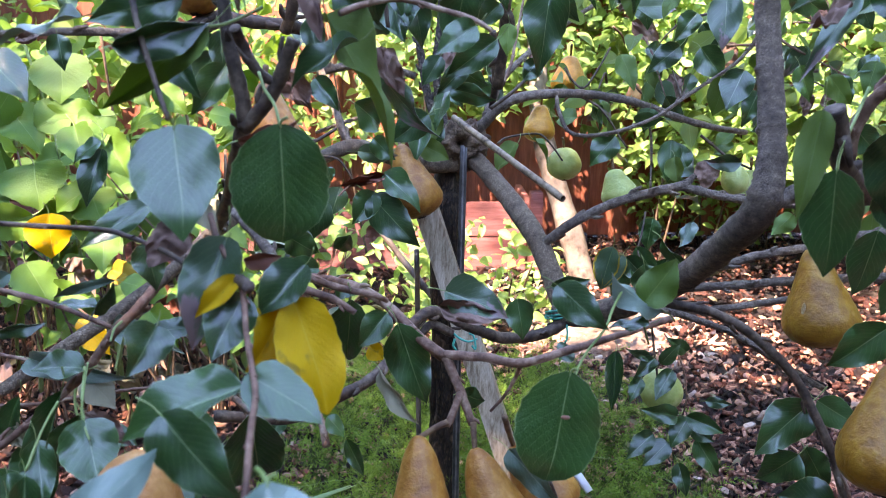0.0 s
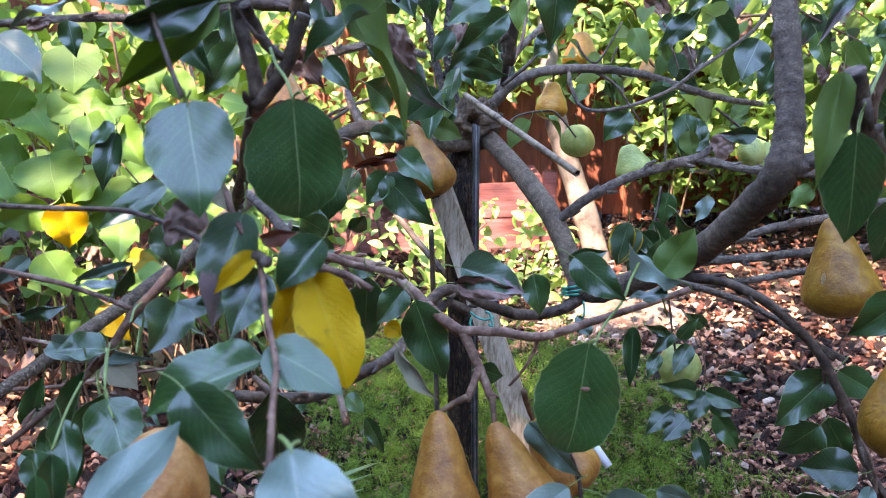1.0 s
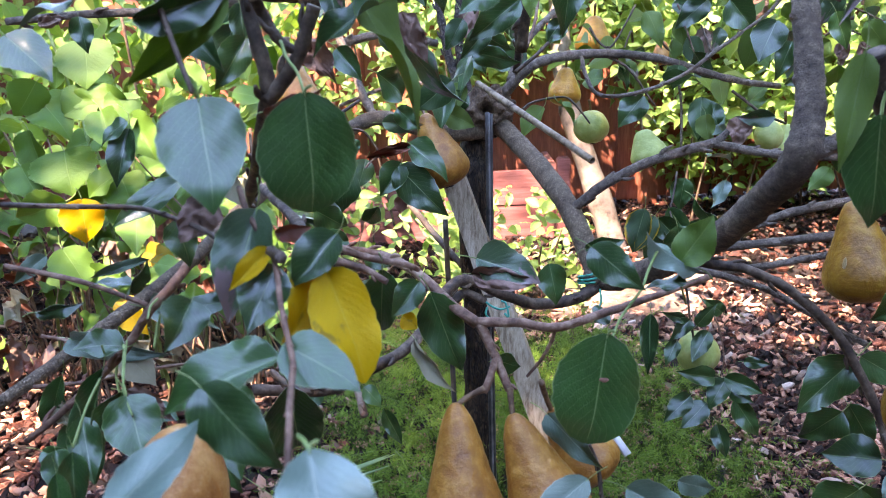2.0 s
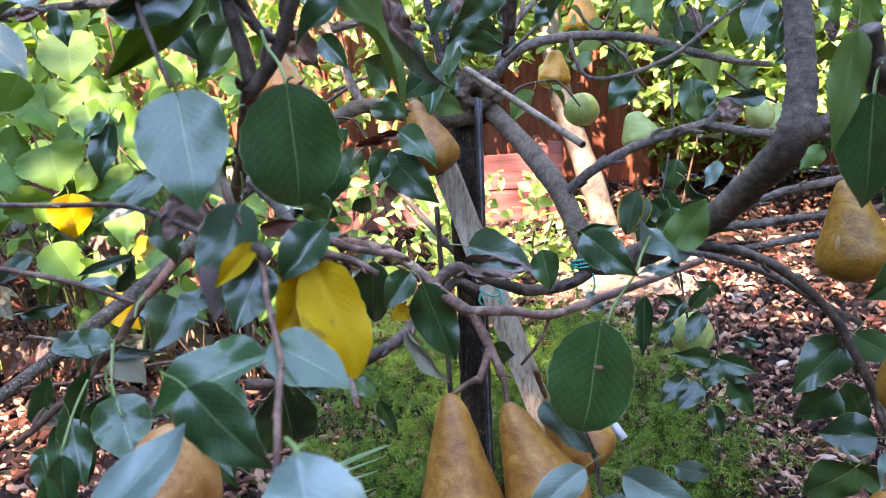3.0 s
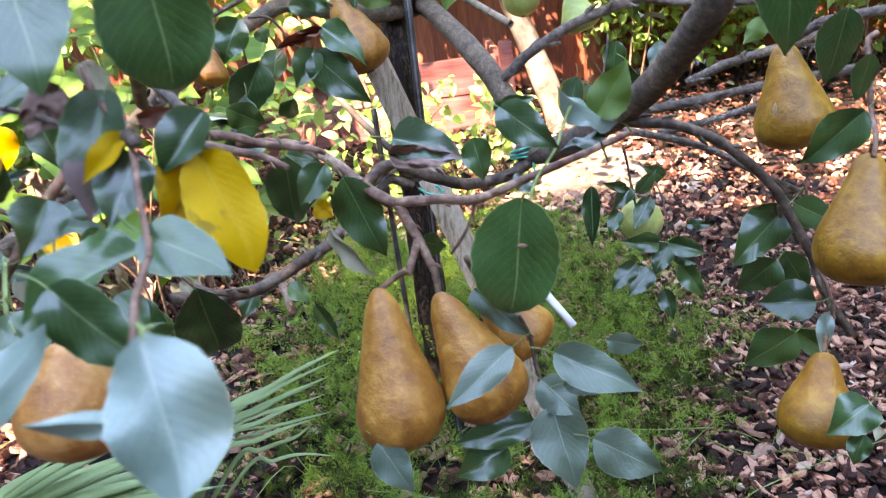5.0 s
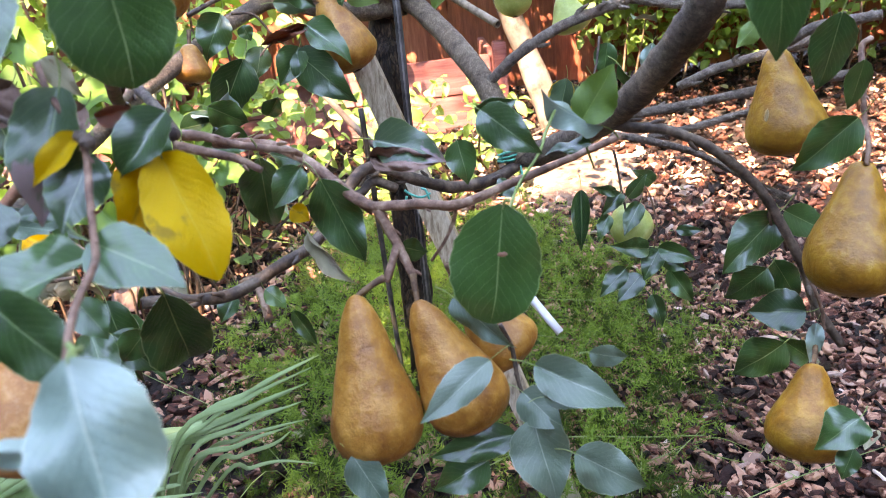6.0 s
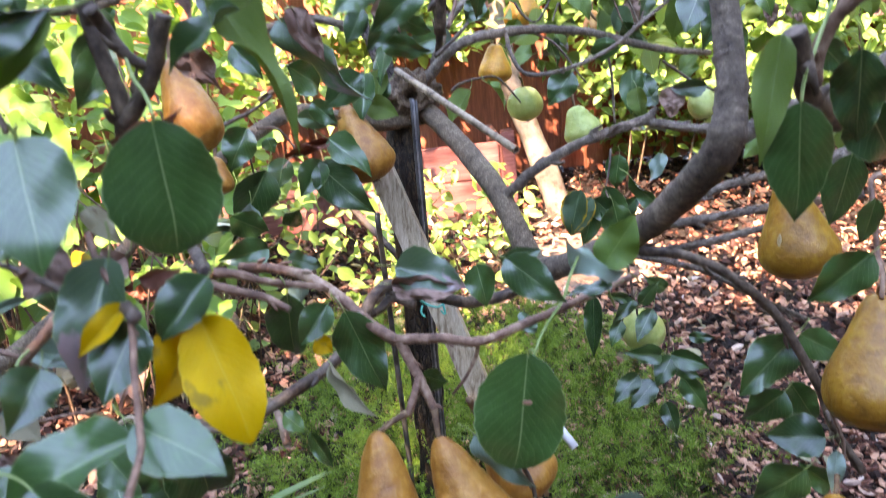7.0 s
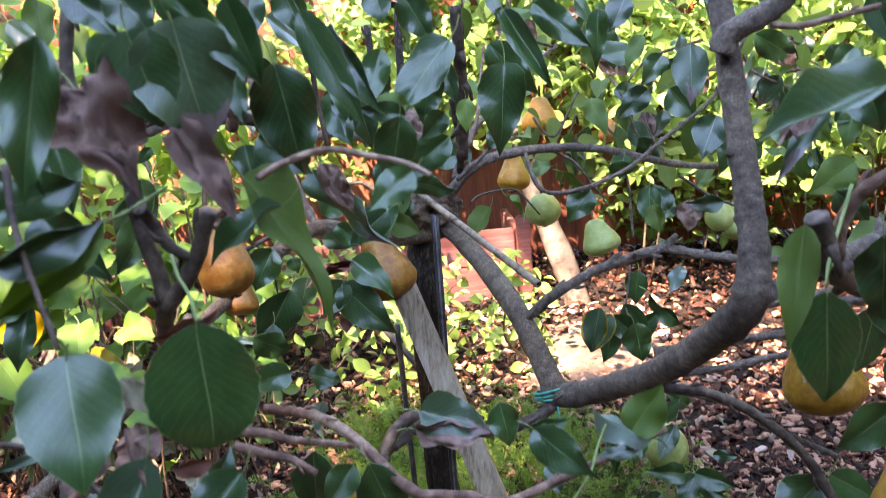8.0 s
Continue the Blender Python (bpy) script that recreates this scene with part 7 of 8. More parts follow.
chip_field("bark_mulch", 20000, (-1.7, 0.5), (1.9, 2.6), (0.014, 0.058), M_CHIP, "loose dark brown bark chips")
chip_field("bark_mulch", 9000, (-2.4, 2.5), (3.0, 4.3), (0.03, 0.065), M_CHIP, "loose dark brown bark chips")
chip_field("bark_mulch", 15000, (-4.6, -1.9), (5.0, 3.9), (0.03, 0.07), M_CHIP, "loose dark brown bark chips")
chip_field("pale_chips", 420, (-1.7, 0.7), (1.9, 2.6), (0.02, 0.055), M_PALECHIP, "pale wood chips scattered on the mulch")
chip_field("bark_mulch", 9000, (0.1, 0.75), (1.35, 1.75), (0.012, 0.034), M_CHIP, "loose dark brown bark chips")
chip_field("pale_chips", 260, (-2.4, 2.4), (3.0, 4.3), (0.03, 0.07), M_PALECHIP, "pale wood chips scattered on the mulch")


chip_field("pale_chips", 120, (0.25, 0.75), (1.2, 1.4), (0.014, 0.045), M_PALECHIP, "pale wood chips scattered on the mulch")


chip_field("pale_chips", 140, (0.2, 2.05), (1.0, 3.15), (0.03, 0.075), M_PALECHIP, "pale wood chips scattered on the mulch")


# fallen leaves, and the chips nearest to the path one by one
litter = [(rng.uniform(-1.4, 1.8), rng.uniform(0.9, 3.6), rng.uniform(0.015, 0.035)) for _ in range(150)]
leaf_cloud("leaf_litter", ground, litter, (0.03, 0.07), M_TAN, "dry fallen leaves on the mulch", face=(0, 0, 1.2), spread=0.35)
chip_meshes = []
for k, (vs, fs) in enumerate(CHIPS):
    me = bpy.data.meshes.new("bark_chip")
    me.from_pydata(vs, [], fs)
    me.materials.append(M_PALECHIP if k % 5 == 0 else M_CHIP)
    chip_meshes.append(me)
for k in range(280):
    x, y = rng.uniform(0.42, 1.25), rng.uniform(0.95, 1.95)
    ob = new("bark_chip", chip_meshes[rng.randrange(14)])
    ob.parent = ground
    ob.matrix_basis = Matrix.Translation((0, 0, 0.012)) @ chip_pose(x, y, rng.uniform(0.02, 0.05))


# ---- fence and raised bed ----
FENCE_Y = 4.05
fence = thing("fence", (0, FENCE_Y, 0), "red-brown stained vertical board fence in dappled sun", "fence", kind="structure")
for k in range(3):
    bm = bmesh.new()
    box(bm, (9.0, 0.045, 0.09), Matrix.Translation((0.3, FENCE_Y + 0.055, (0.25, 0.95, 1.65)[k])), 0.004)
    part("rail", bm, M_FENCE, fence, smooth=False)
board_meshes = []
for k in range(5):
    bm = bmesh.new()
    box(bm, (0.150, 0.018, 1.85), Matrix.Translation((0, 0, 0.96)), 0.003)
    for v in bm.verts:
        v.co.x += 0.003 * noise.noise(Vector((k * 5, 0, v.co.z * 2)))
        v.co.z += 0.01 * noise.noise(Vector((k * 3, v.co.x * 9, 1))) * (v.co.z > 1)
    board_meshes.append(finish("board", bm, M_FENCE, False))
for k in range(64):
    ob = new("board", board_meshes[k % 5])
    ob.parent = fence
    ob.matrix_parent_inverse = fence.matrix_world.inverted()
    ob.matrix_basis = pose(-4.2 + 0.142 * k, FENCE_Y + (0.0, 0.019)[k % 2] + rng.uniform(-0.002, 0.002), rng.uniform(-0.01, 0.01), 0, rng.uniform(-0.3, 0.3), rng.uniform(-0.8, 0.8))
for x in (-3.0, -0.6, 1.0, 3.4):
    bm = bmesh.new()
    box(bm, (0.09, 0.09, 1.95), Matrix.Translation((x, FENCE_Y - 0.06, 0.97)), 0.005)
    part("post", bm, M_FENCE, fence, smooth=False)

bed = thing("raised_bed", (-0.9, 3.4, 0), "low garden bed edged with faded red boards", "garden bed")
for k in range(2):
    bm = bmesh.new()
    box(bm, (2.5, 0.035, 0.165), Matrix.Translation((-0.85, 3.36 + 0.004 * k, 0.09 + 0.17 * k)), 0.004)
    part("board", bm, M_BEDBOARD, bed, smooth=False)
bm = bmesh.new()
box(bm, (0.035, 0.6, 0.33), Matrix.Translation((0.42, 3.66, 0.17)), 0.004)
part("side_board", bm, M_BEDBOARD, bed, smooth=False)
bm = bmesh.new()
box(bm, (0.06, 0.06, 0.40), Matrix.Translation((0.44, 3.33, 0.20)), 0.005)
part("post", bm, M_BEDBOARD, bed, smooth=False)

# ---- stakes, pole, cane, tube, ties ----
STAKE_FOOT = Vector((0.24, 0.865, -0.04))
stake = thing("wooden_stake", (0.24, 0.865, 0), "weathered grey wooden stake leaning on the trunk", "stake")
a, b = Vector((-0.034, 1.120, 0.762)), STAKE_FOOT
bm = bmesh.new()
pts = spline([a, b], 14)
axis = (b - a).normalized()
side = axis.cross(Vector((0, 1, 0.3))).normalized()
front = side.cross(axis)
rings = []
for k, c in enumerate(pts):
    ring = []
    for sx, sz in ((-1, -1), (-0.35, -1.05), (0.35, -0.97), (1, -1), (1.02, 0), (1, 1), (0.3, 1.04), (-0.35, 0.98), (-1, 1), (-0.98, 0)):
        wob = 1 + 0.05 * noise.noise(Vector((sx * 2, sz * 2, k * 0.7)))
        ring.append(bm.verts.new(c + side * 0.0185 * sx * wob + front * 0.0095 * sz * wob))
    rings.append(ring)
for r0, r1 in zip(rings, rings[1:]):
    for k in range(10):
        bm.faces.new((r0[k], r0[(k + 1) % 10], r1[(k + 1) % 10], r1[k]))
bm.faces.new(rings[0][::-1])
bm.faces.new(rings[-1])
bmesh.ops.recalc_face_normals(bm, faces=bm.faces)
part("shaft", bm, M_STAKE, stake, smooth=False)
bm = bmesh.new()
box(bm, (0.0355, 0.0175, 0.004), Matrix((side, front, -axis)).transposed().to_4x4(), 0.001)
bmesh.ops.translate(bm, verts=bm.verts, vec=a - axis * 0.0015)
part("cut_end", bm, M_CUT, stake, "dark sawn end")

pole = thing("metal_stake", (0.018, 1.02, 0), "thin dark metal plant stake beside the trunk", "stake")
bm = bmesh.new()
tube(bm, [(0.030, 1.142, 0.835), (0.026, 1.12, 0.66), (0.02, 1.10, 0.40), (0.016, 1.09, -0.03)], 0.0028, 0.0028, 8, 6, 0.04, cap=0)
part("rod", bm, M_POLE, pole)
bm = bmesh.new()
tube(bm, [(0.0362, 1.140, 0.832), (0.0322, 1.118, 0.66), (0.0262, 1.098, 0.40), (0.0222, 1.088, -0.03)], 0.0026, 0.0026, 8, 6, 0.04, cap=0)
part("rod", bm, M_POLE, pole)
bm = bmesh.new()
tube(bm, [(0.0330, 1.138, 0.834), (0.029, 1.116, 0.66), (0.023, 1.096, 0.40), (0.019, 1.086, -0.03)], 0.0014, 0.0014, 6, 6, 0.04, cap=0)
part("worn_edge", bm, M_POLEEDGE, pole, "worn pale metal edge")
pole2 = thing("metal_stake", (-0.045, 1.12, 0), "thin dark rod behind the wooden stake", "stake")
bm = bmesh.new()
tube(bm, [(-0.044, 1.16, 0.66), (-0.043, 1.15, 0.40), (-0.042, 1.14, -0.03)], 0.0045, 0.0045, 8, 6, 0.04, cap=0)
part("rod", bm, M_POLE, pole2)


def hollow(bm, a, b, r, wall, sides=14, mats=(0, 1)):
    """A straight tube open at its end b."""
    a, b = Vector(a), Vector(b)
    d = (b - a).normalized()
    s = d.orthogonal().normalized()
    u = d.cross(s)
    loops = []
    for c, rad in ((a, r), (a.lerp(b, 0.3), r * 1.03), (a.lerp(b, 0.33), r * 1.14), (a.lerp(b, 0.36), r * 1.02), (a.lerp(b, 0.7), r * 1.0), (b, r), (b, r - wall), (b - d * r * 3, r - wall)):
        loops.append([bm.verts.new(c + (s * math.cos(2 * math.pi * k / sides) + u * math.sin(2 * math.pi * k / sides)) * rad) for k in range(sides)])
    for n, (p, q) in enumerate(zip(loops, loops[1:])):
        for k in range(sides):
            bm.faces.new((p[k], p[(k + 1) % sides], q[(k + 1) % sides], q[k])).material_index = mats[1] if n >= 6 else mats[0]
    bm.faces.new(loops[-1]).material_index = mats[1]
    bm.faces.new(loops[0][::-1])
    bmesh.ops.recalc_face_normals(bm, faces=bm.faces)


cane = thing("cut_cane", (0.0127, 1.0154, 0.8892), "grey hollow cane tied into the crown", "cane")
bm = bmesh.new()
hollow(bm, (0.0153, 1.0352, 0.8856), (0.1366, 0.8047, 0.8085), 0.0043, 0.0014)
part("cane", bm, (M_CANE, M_CUT), cane)
tube_thing = thing("white_tube", (0.1305, 0.8765, 0.4766), "white plastic tube beside the wooden stake", "tube")
bm = bmesh.new()
hollow(bm, (0.1480, 0.8642, 0.4734), (0.1890, 0.8192, 0.4225), 0.0054, 0.0016)
part("tube", bm, (M_TUBE, M_CUT), tube_thing)
pale_cane = thing("thin_cane", (-0.1217, 1.3205, 0.6659), "thin pale cane behind the wooden stake", "cane")
bm = bmesh.new()
tube(bm, [(-0.1318, 1.3707, 0.6607), (-0.0850, 1.3173, 0.6116), (-0.0195, 1.2405, 0.5517)], 0.0065, 0.006, 8, 4, 0.08, 0.1, 1)
part("cane", bm, (M_PALEBARK, M_CUT), pale_cane)
tie = thing("green_tie", (0.1538, 0.8886, 0.6492), "green plastic tie wound round the limb", "plant tie")
bm = bmesh.new()
for k in range(3):
    c, d, s = Vector((0.1569, 0.8976, 0.6438)) + Vector((0.001, 0, -0.004 * k)), Vector((0.10, -0.25, -0.9)).normalized(), 0.0222
    u = d.orthogonal().normalized()
    v = d.cross(u)
    ring = [c + (u * math.cos(a) + v * math.sin(a)) * s + d * 0.002 * math.sin(a + k) for a in [k2 * 0.524 for k2 in range(13)]]
    tube(bm, ring, 0.0016, 0.0016, 6, 2, 0, cap=0)
part("band", bm, M_TIE, tie)
bm = bmesh.new()
tube(bm, [(0.1602, 0.8738, 0.6311), (0.1601, 0.8650, 0.6166), (0.1557, 0.8629, 0.6081)], 0.0014, 0.0012, 6, 4, 0, cap=0)
part("tail", bm, M_TIE, tie)
tie_low = thing("green_tie", (0.0324, 0.9399, 0.5861), "green tie on the wooden stake", "plant tie")
bm = bmesh.new()
tube(bm, [(0.0140, 0.9277, 0.5991), (0.0241, 0.9258, 0.5915), (0.0358, 0.9248, 0.5878), (0.0475, 0.9258, 0.5915)], 0.0017, 0.0014, 6, 4, 0, cap=0)
part("band", bm, M_TIE, tie_low)
bm = bmesh.new()
tube(bm, [(0.0397, 0.9235, 0.5825), (0.0452, 0.9224, 0.5779), (0.0421, 0.9267, 0.5953), (0.0358, 0.9277, 0.5991)], 0.0017, 0.0014, 6, 4, 0, cap=0)
part("band", bm, M_TIE, tie_low)
bm = bmesh.new()
tube(bm, [(0.0164, 0.9258, 0.5915), (0.0140, 0.9235, 0.5825), (0.0187, 0.9220, 0.5764)], 0.0017, 0.0014, 6, 4, 0, cap=0)
part("band", bm, M_TIE, tie_low)

# ---- fern-like ground plant: arching stems with needles ----
fern = thing("fern", (0.1, 1.25, 0), "soft green asparagus fern spreading under the tree", "plant")


def needle_stem(out, stem, first, long, thick, per):
    """Whorls of thin pointed needles round a stem."""
    verts, faces, uvs = out
    for a, b in zip(stem[first:], stem[first + 1:]):
        d = (b - a).normalized()
        side = d.orthogonal().normalized()
        for k in range(per):
            o = side.copy()
            o.rotate(Matrix.Rotation(rng.uniform(0, 6.28), 3, d))
            o = (o + d * rng.uniform(0.25, 0.9) + Vector((0, 0, 0.25))).normalized()
            tip = o * long * rng.uniform(0.65, 1.15)
            w = tip.cross(Vector((rng.gauss(0, 0.6), rng.gauss(-1, 0.5), rng.gauss(0.6, 0.5)))).normalized() * thick * rng.uniform(0.7, 1.2)
            n = len(verts)
            p = a.lerp(b, rng.random())
            mid = p + tip * 0.45
            lift = w.cross(tip).normalized() * thick * 0.6
            verts += [p, mid + w, p + tip, mid - w, mid + lift]
            faces += [[n, n + 1, n + 4], [n + 1, n + 2, n + 4], [n + 2, n + 3, n + 4], [n + 3, n, n + 4]]
            for q in ((0.5, 0), (0.8, 0.5), (0.5, 0.5), (0.8, 0.5), (0.5, 1), (0.5, 0.5), (0.5, 1), (0.2, 0.5), (0.5, 0.5), (0.2, 0.5), (0.5, 0), (0.5, 0.5)):
                uvs += q


def needle_object(name, out, parent, mat, label):
    me = bpy.data.meshes.new(name)
    me.from_pydata(out[0], [], out[1])
    me.uv_layers.new(name="UVMap").data.foreach_set("uv", out[2])
    me.materials.append(mat)
    ob = new(name, me)
    ob.parent = parent
    ob.matrix_parent_inverse = parent.matrix_world.inverted()
    return tagged(ob, label, kind="stuff")


clumps = []
while len(clumps) < 230:
    x, y = rng.uniform(-0.50, 0.62), rng.uniform(0.66, 2.10)
    rim = ((x - 0.05) / 0.48) ** 2 + ((y - 1.42) / 0.68) ** 2 + 0.45 * noise.noise(Vector((x * 4, y * 4, 3)))
    if rim < 1.0:
        clumps.append((x, y, rng.uniform(0.75, 1.25) * (1.12 - 0.45 * max(0.0, rim))))
fern_out, inner_out = ([], [], []), ([], [], [])
for x0, y0, grow in clumps:
    for _ in range(8):
        x, y = x0 + rng.gauss(0, 0.025), y0 + rng.gauss(0, 0.025)
        root = Vector((x, y, ground_z(x, y)))
        head = Vector((rng.gauss(0, 0.7), rng.gauss(-0.2, 0.7), 0))
        reach, high = grow * rng.uniform(0.07, 0.20), grow * rng.uniform(0.04, 0.24)
        stem = spline([root + head * reach * f + Vector((0, 0, high * math.sin(math.pi * 0.62 * f))) for f in (0, 0.25, 0.5, 0.75, 1.0)], 6)
        # low stems go to the needles coloured darker for shade
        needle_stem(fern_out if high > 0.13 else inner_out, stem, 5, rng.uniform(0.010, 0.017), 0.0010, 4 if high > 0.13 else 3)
needle_object("needles", fern_out, fern, M_FERN, "fine green needles")
needle_object("inner_needles", inner_out, fern, M_FERNSHADE, "low needles with shade put into their colour")
for k in range(26):
    x, y = rng.uniform(-0.35, 0.45), rng.uniform(0.75, 1.7)
    h = Vector((rng.gauss(0, 0.1), rng.gauss(-0.05, 0.1), rng.uniform(0.12, 0.30)))
    p = Vector((x, y, 0))
    bm = bmesh.new()
    tube(bm, [p, p + h * 0.6, p + h + Vector((h.x, h.y, -0.02))], 0.0012, 0.0006, 5, 4, 0, cap=0)
    part("stem", bm, M_PETIOLE, fern)

# ---- thin runners of the fern over the mulch ----
runner_out = ([], [], [])
runners = thing("fern_runner", (0.45, 1.05, 0), "thin yellow-green fern runners sprawling over the mulch", "plant")
for line in ([(0.3305, 0.9997, 0.0200), (0.3847, 0.9843, 0.0500), (0.4533, 1.0380, 0.0200), (0.4943, 1.0092, 0.0500), (0.5538, 0.9895, 0.0200), (0.5735, 0.8961, 0.0500)],
             [(0.3699, 0.9598, 0.0200), (0.4128, 0.9890, 0.0500), (0.4978, 1.0782, 0.0200), (0.5136, 1.0532, 0.0500)],
             [(0.4533, 1.0380, 0.0200), (0.4701, 0.9690, 0.0500), (0.5329, 0.9738, 0.0200), (0.5667, 0.9423, 0.0500), (0.6262, 0.9295, 0.0200)],
             [(0.2620, 1.0730, 0.0200), (0.3181, 1.0471, 0.0500), (0.3589, 1.0243, 0.0200), (0.3580, 0.9285, 0.0500)],
             [(0.5538, 0.9895, 0.0200), (0.5810, 1.0085, 0.0500), (0.5962, 1.0762, 0.0200)]):
    bm = bmesh.new()
    pts = tube(bm, line, 0.0011, 0.0007, 5, 7, 0, cap=0)
    part("stem", bm, M_PETIOLE, runners)
    needle_stem(runner_out, pts, 2, 0.009, 0.0007, 2)
needle_object("needles", runner_out, runners, M_FERN, "sparse short needles")

# ---- strap-leaved plant ----
straps = thing("strap_leaf_plant", (-0.55, 0.75, 0), "clump of pale green arching strap leaves", "plant")


def strap(points, width):
    bm = bmesh.new()
    uv = bm.loops.layers.uv.new("UVMap")
    pts = spline(points, 6)
    rows = []
    for k, c in enumerate(pts):
        f = k / (len(pts) - 1)
        d = (pts[min(k + 1, len(pts) - 1)] - pts[max(k - 1, 0)]).normalized()
        s = d.cross(Vector((0.1, -0.5, 0.85))).normalized()
        n = s.cross(d)
        w = width * (1 - f ** 3) * 0.5 + 0.0003
        rows.append([bm.verts.new(c + s * w * u + n * (abs(u) * w * 0.35 - lay)) for lay in (0, 0.0007) for u in (-1, 0, 1)])
    for k, (a, b) in enumerate(zip(rows, rows[1:])):
        f0, f1 = k / len(rows), (k + 1) / len(rows)
        for q, us in (((0, 1), (0.1, 0.5)), ((1, 2), (0.5, 0.9)), ((4, 3), (0.5, 0.1)), ((5, 4), (0.9, 0.5)), ((3, 0), (0.1, 0.1)), ((2, 5), (0.9, 0.9))):
            f = bm.faces.new((a[q[0]], a[q[1]], b[q[1]], b[q[0]]))
            for lp, t in zip(f.loops, ((us[0], f0), (us[1], f0), (us[1], f1), (us[0], f1))):
                lp[uv].uv = t
    part("blade", bm, M_STRAP, straps)


strap([(-0.5000, 0.7000, 0.0200), (-0.5935, 0.7092, 0.3050), (-0.5088, 0.6870, 0.3799), (-0.4058, 0.6600, 0.4445)], 0.0220)
strap([(-0.4880, 0.7200, 0.0200), (-0.5892, 0.7128, 0.3033), (-0.4957, 0.6980, 0.3748), (-0.3821, 0.6800, 0.4351)], 0.0260)
strap([(-0.4760, 0.7400, 0.0200), (-0.5854, 0.7164, 0.3006), (-0.4842, 0.7090, 0.3666), (-0.3611, 0.7000, 0.4203)], 0.0220)
strap([(-0.5000, 0.7600, 0.0200), (-0.5816, 0.7200, 0.2968), (-0.4726, 0.7200, 0.3549), (-0.3400, 0.7200, 0.3990)], 0.0260)
strap([(-0.4880, 0.7000, 0.0200), (-0.5774, 0.7218, 0.2937), (-0.4596, 0.7255, 0.3456), (-0.3164, 0.7300, 0.3821)], 0.0220)
strap([(-0.4760, 0.7200, 0.0200), (-0.5740, 0.7236, 0.2898), (-0.4493, 0.7310, 0.3337), (-0.2977, 0.7400, 0.3604)], 0.0260)
strap([(-0.5000, 0.7400, 0.0200), (-0.5704, 0.7218, 0.2886), (-0.4385, 0.7255, 0.3300), (-0.2779, 0.7300, 0.3537)], 0.0220)
strap([(-0.4880, 0.7600, 0.0200), (-0.5683, 0.7200, 0.2870), (-0.4318, 0.7200, 0.3251), (-0.2658, 0.7200, 0.3448)], 0.0260)
strap([(-0.4760, 0.7000, 0.0200), (-0.5666, 0.7164, 0.2868), (-0.4266, 0.7090, 0.3246), (-0.2563, 0.7000, 0.3438)], 0.0220)
strap([(-0.5000, 0.7200, 0.0200), (-0.5800, 0.7146, 0.2988), (-0.4677, 0.7035, 0.3611), (-0.3311, 0.6900, 0.4102)], 0.0260)
strap([(-0.4880, 0.7400, 0.0200), (-0.5732, 0.7164, 0.2925), (-0.4468, 0.7090, 0.3418), (-0.2931, 0.7000, 0.3751)], 0.0220)
strap([(-0.4800, 0.7500, 0.0200), (-0.3056, 0.7400, 0.3510), (-0.2431, 0.7400, 0.4107), (-0.1733, 0.7400, 0.4514), (-0.1007, 0.7400, 0.4829)], 0.0065)
strap([(-0.4800, 0.7500, 0.0200), (-0.2801, 0.7400, 0.3382), (-0.2146, 0.7400, 0.3810), (-0.1708, 0.7400, 0.3915), (-0.1280, 0.7400, 0.3979)], 0.0055)
strap([(-0.4800, 0.7500, 0.0200), (-0.2683, 0.7400, 0.3274), (-0.2197, 0.7400, 0.3557), (-0.1750, 0.7400, 0.3681), (-0.1511, 0.7400, 0.3843)], 0.0060)
strap([(-0.4800, 0.7500, 0.0200), (-0.2563, 0.7400, 0.3165), (-0.2093, 0.7400, 0.3364), (-0.1728, 0.7400, 0.3415), (-0.1318, 0.7400, 0.3317)], 0.0050)
strap([(-0.4200, 0.7200, 0.0200), (-0.2883, 0.7200, 0.3851), (-0.1863, 0.7090, 0.4548), (-0.1029, 0.7000, 0.4936)], 0.0075)
strap([(-0.4100, 0.7400, 0.0200), (-0.3007, 0.7500, 0.3433), (-0.1998, 0.7390, 0.4188), (-0.1172, 0.7300, 0.4551)], 0.0095)
strap([(-0.4000, 0.7600, 0.0200), (-0.3336, 0.7800, 0.3302), (-0.2295, 0.7690, 0.3930), (-0.1442, 0.7600, 0.4261)], 0.0115)
strap([(-0.3900, 0.7200, 0.0200), (-0.2827, 0.7200, 0.3553), (-0.1928, 0.7090, 0.4225), (-0.1192, 0.7000, 0.4521)], 0.0075)
strap([(-0.4200, 0.7400, 0.0200), (-0.3332, 0.7500, 0.3485), (-0.2341, 0.7390, 0.4013), (-0.1530, 0.7300, 0.4264)], 0.0095)
strap([(-0.4100, 0.7600, 0.0200), (-0.3673, 0.7800, 0.3356), (-0.2661, 0.7690, 0.3829), (-0.1834, 0.7600, 0.3961)], 0.0115)
strap([(-0.4000, 0.7200, 0.0200), (-0.2857, 0.7200, 0.3431), (-0.2040, 0.7090, 0.3962), (-0.1371, 0.7000, 0.4214)], 0.0075)
strap([(-0.3900, 0.7400, 0.0200), (-0.3473, 0.7500, 0.3464), (-0.2614, 0.7390, 0.3883), (-0.1911, 0.7300, 0.3971)], 0.0095)
strap([(-0.4200, 0.7600, 0.0200), (-0.2936, 0.7800, 0.3505), (-0.1927, 0.7690, 0.4262), (-0.1102, 0.7600, 0.4699)], 0.0115)

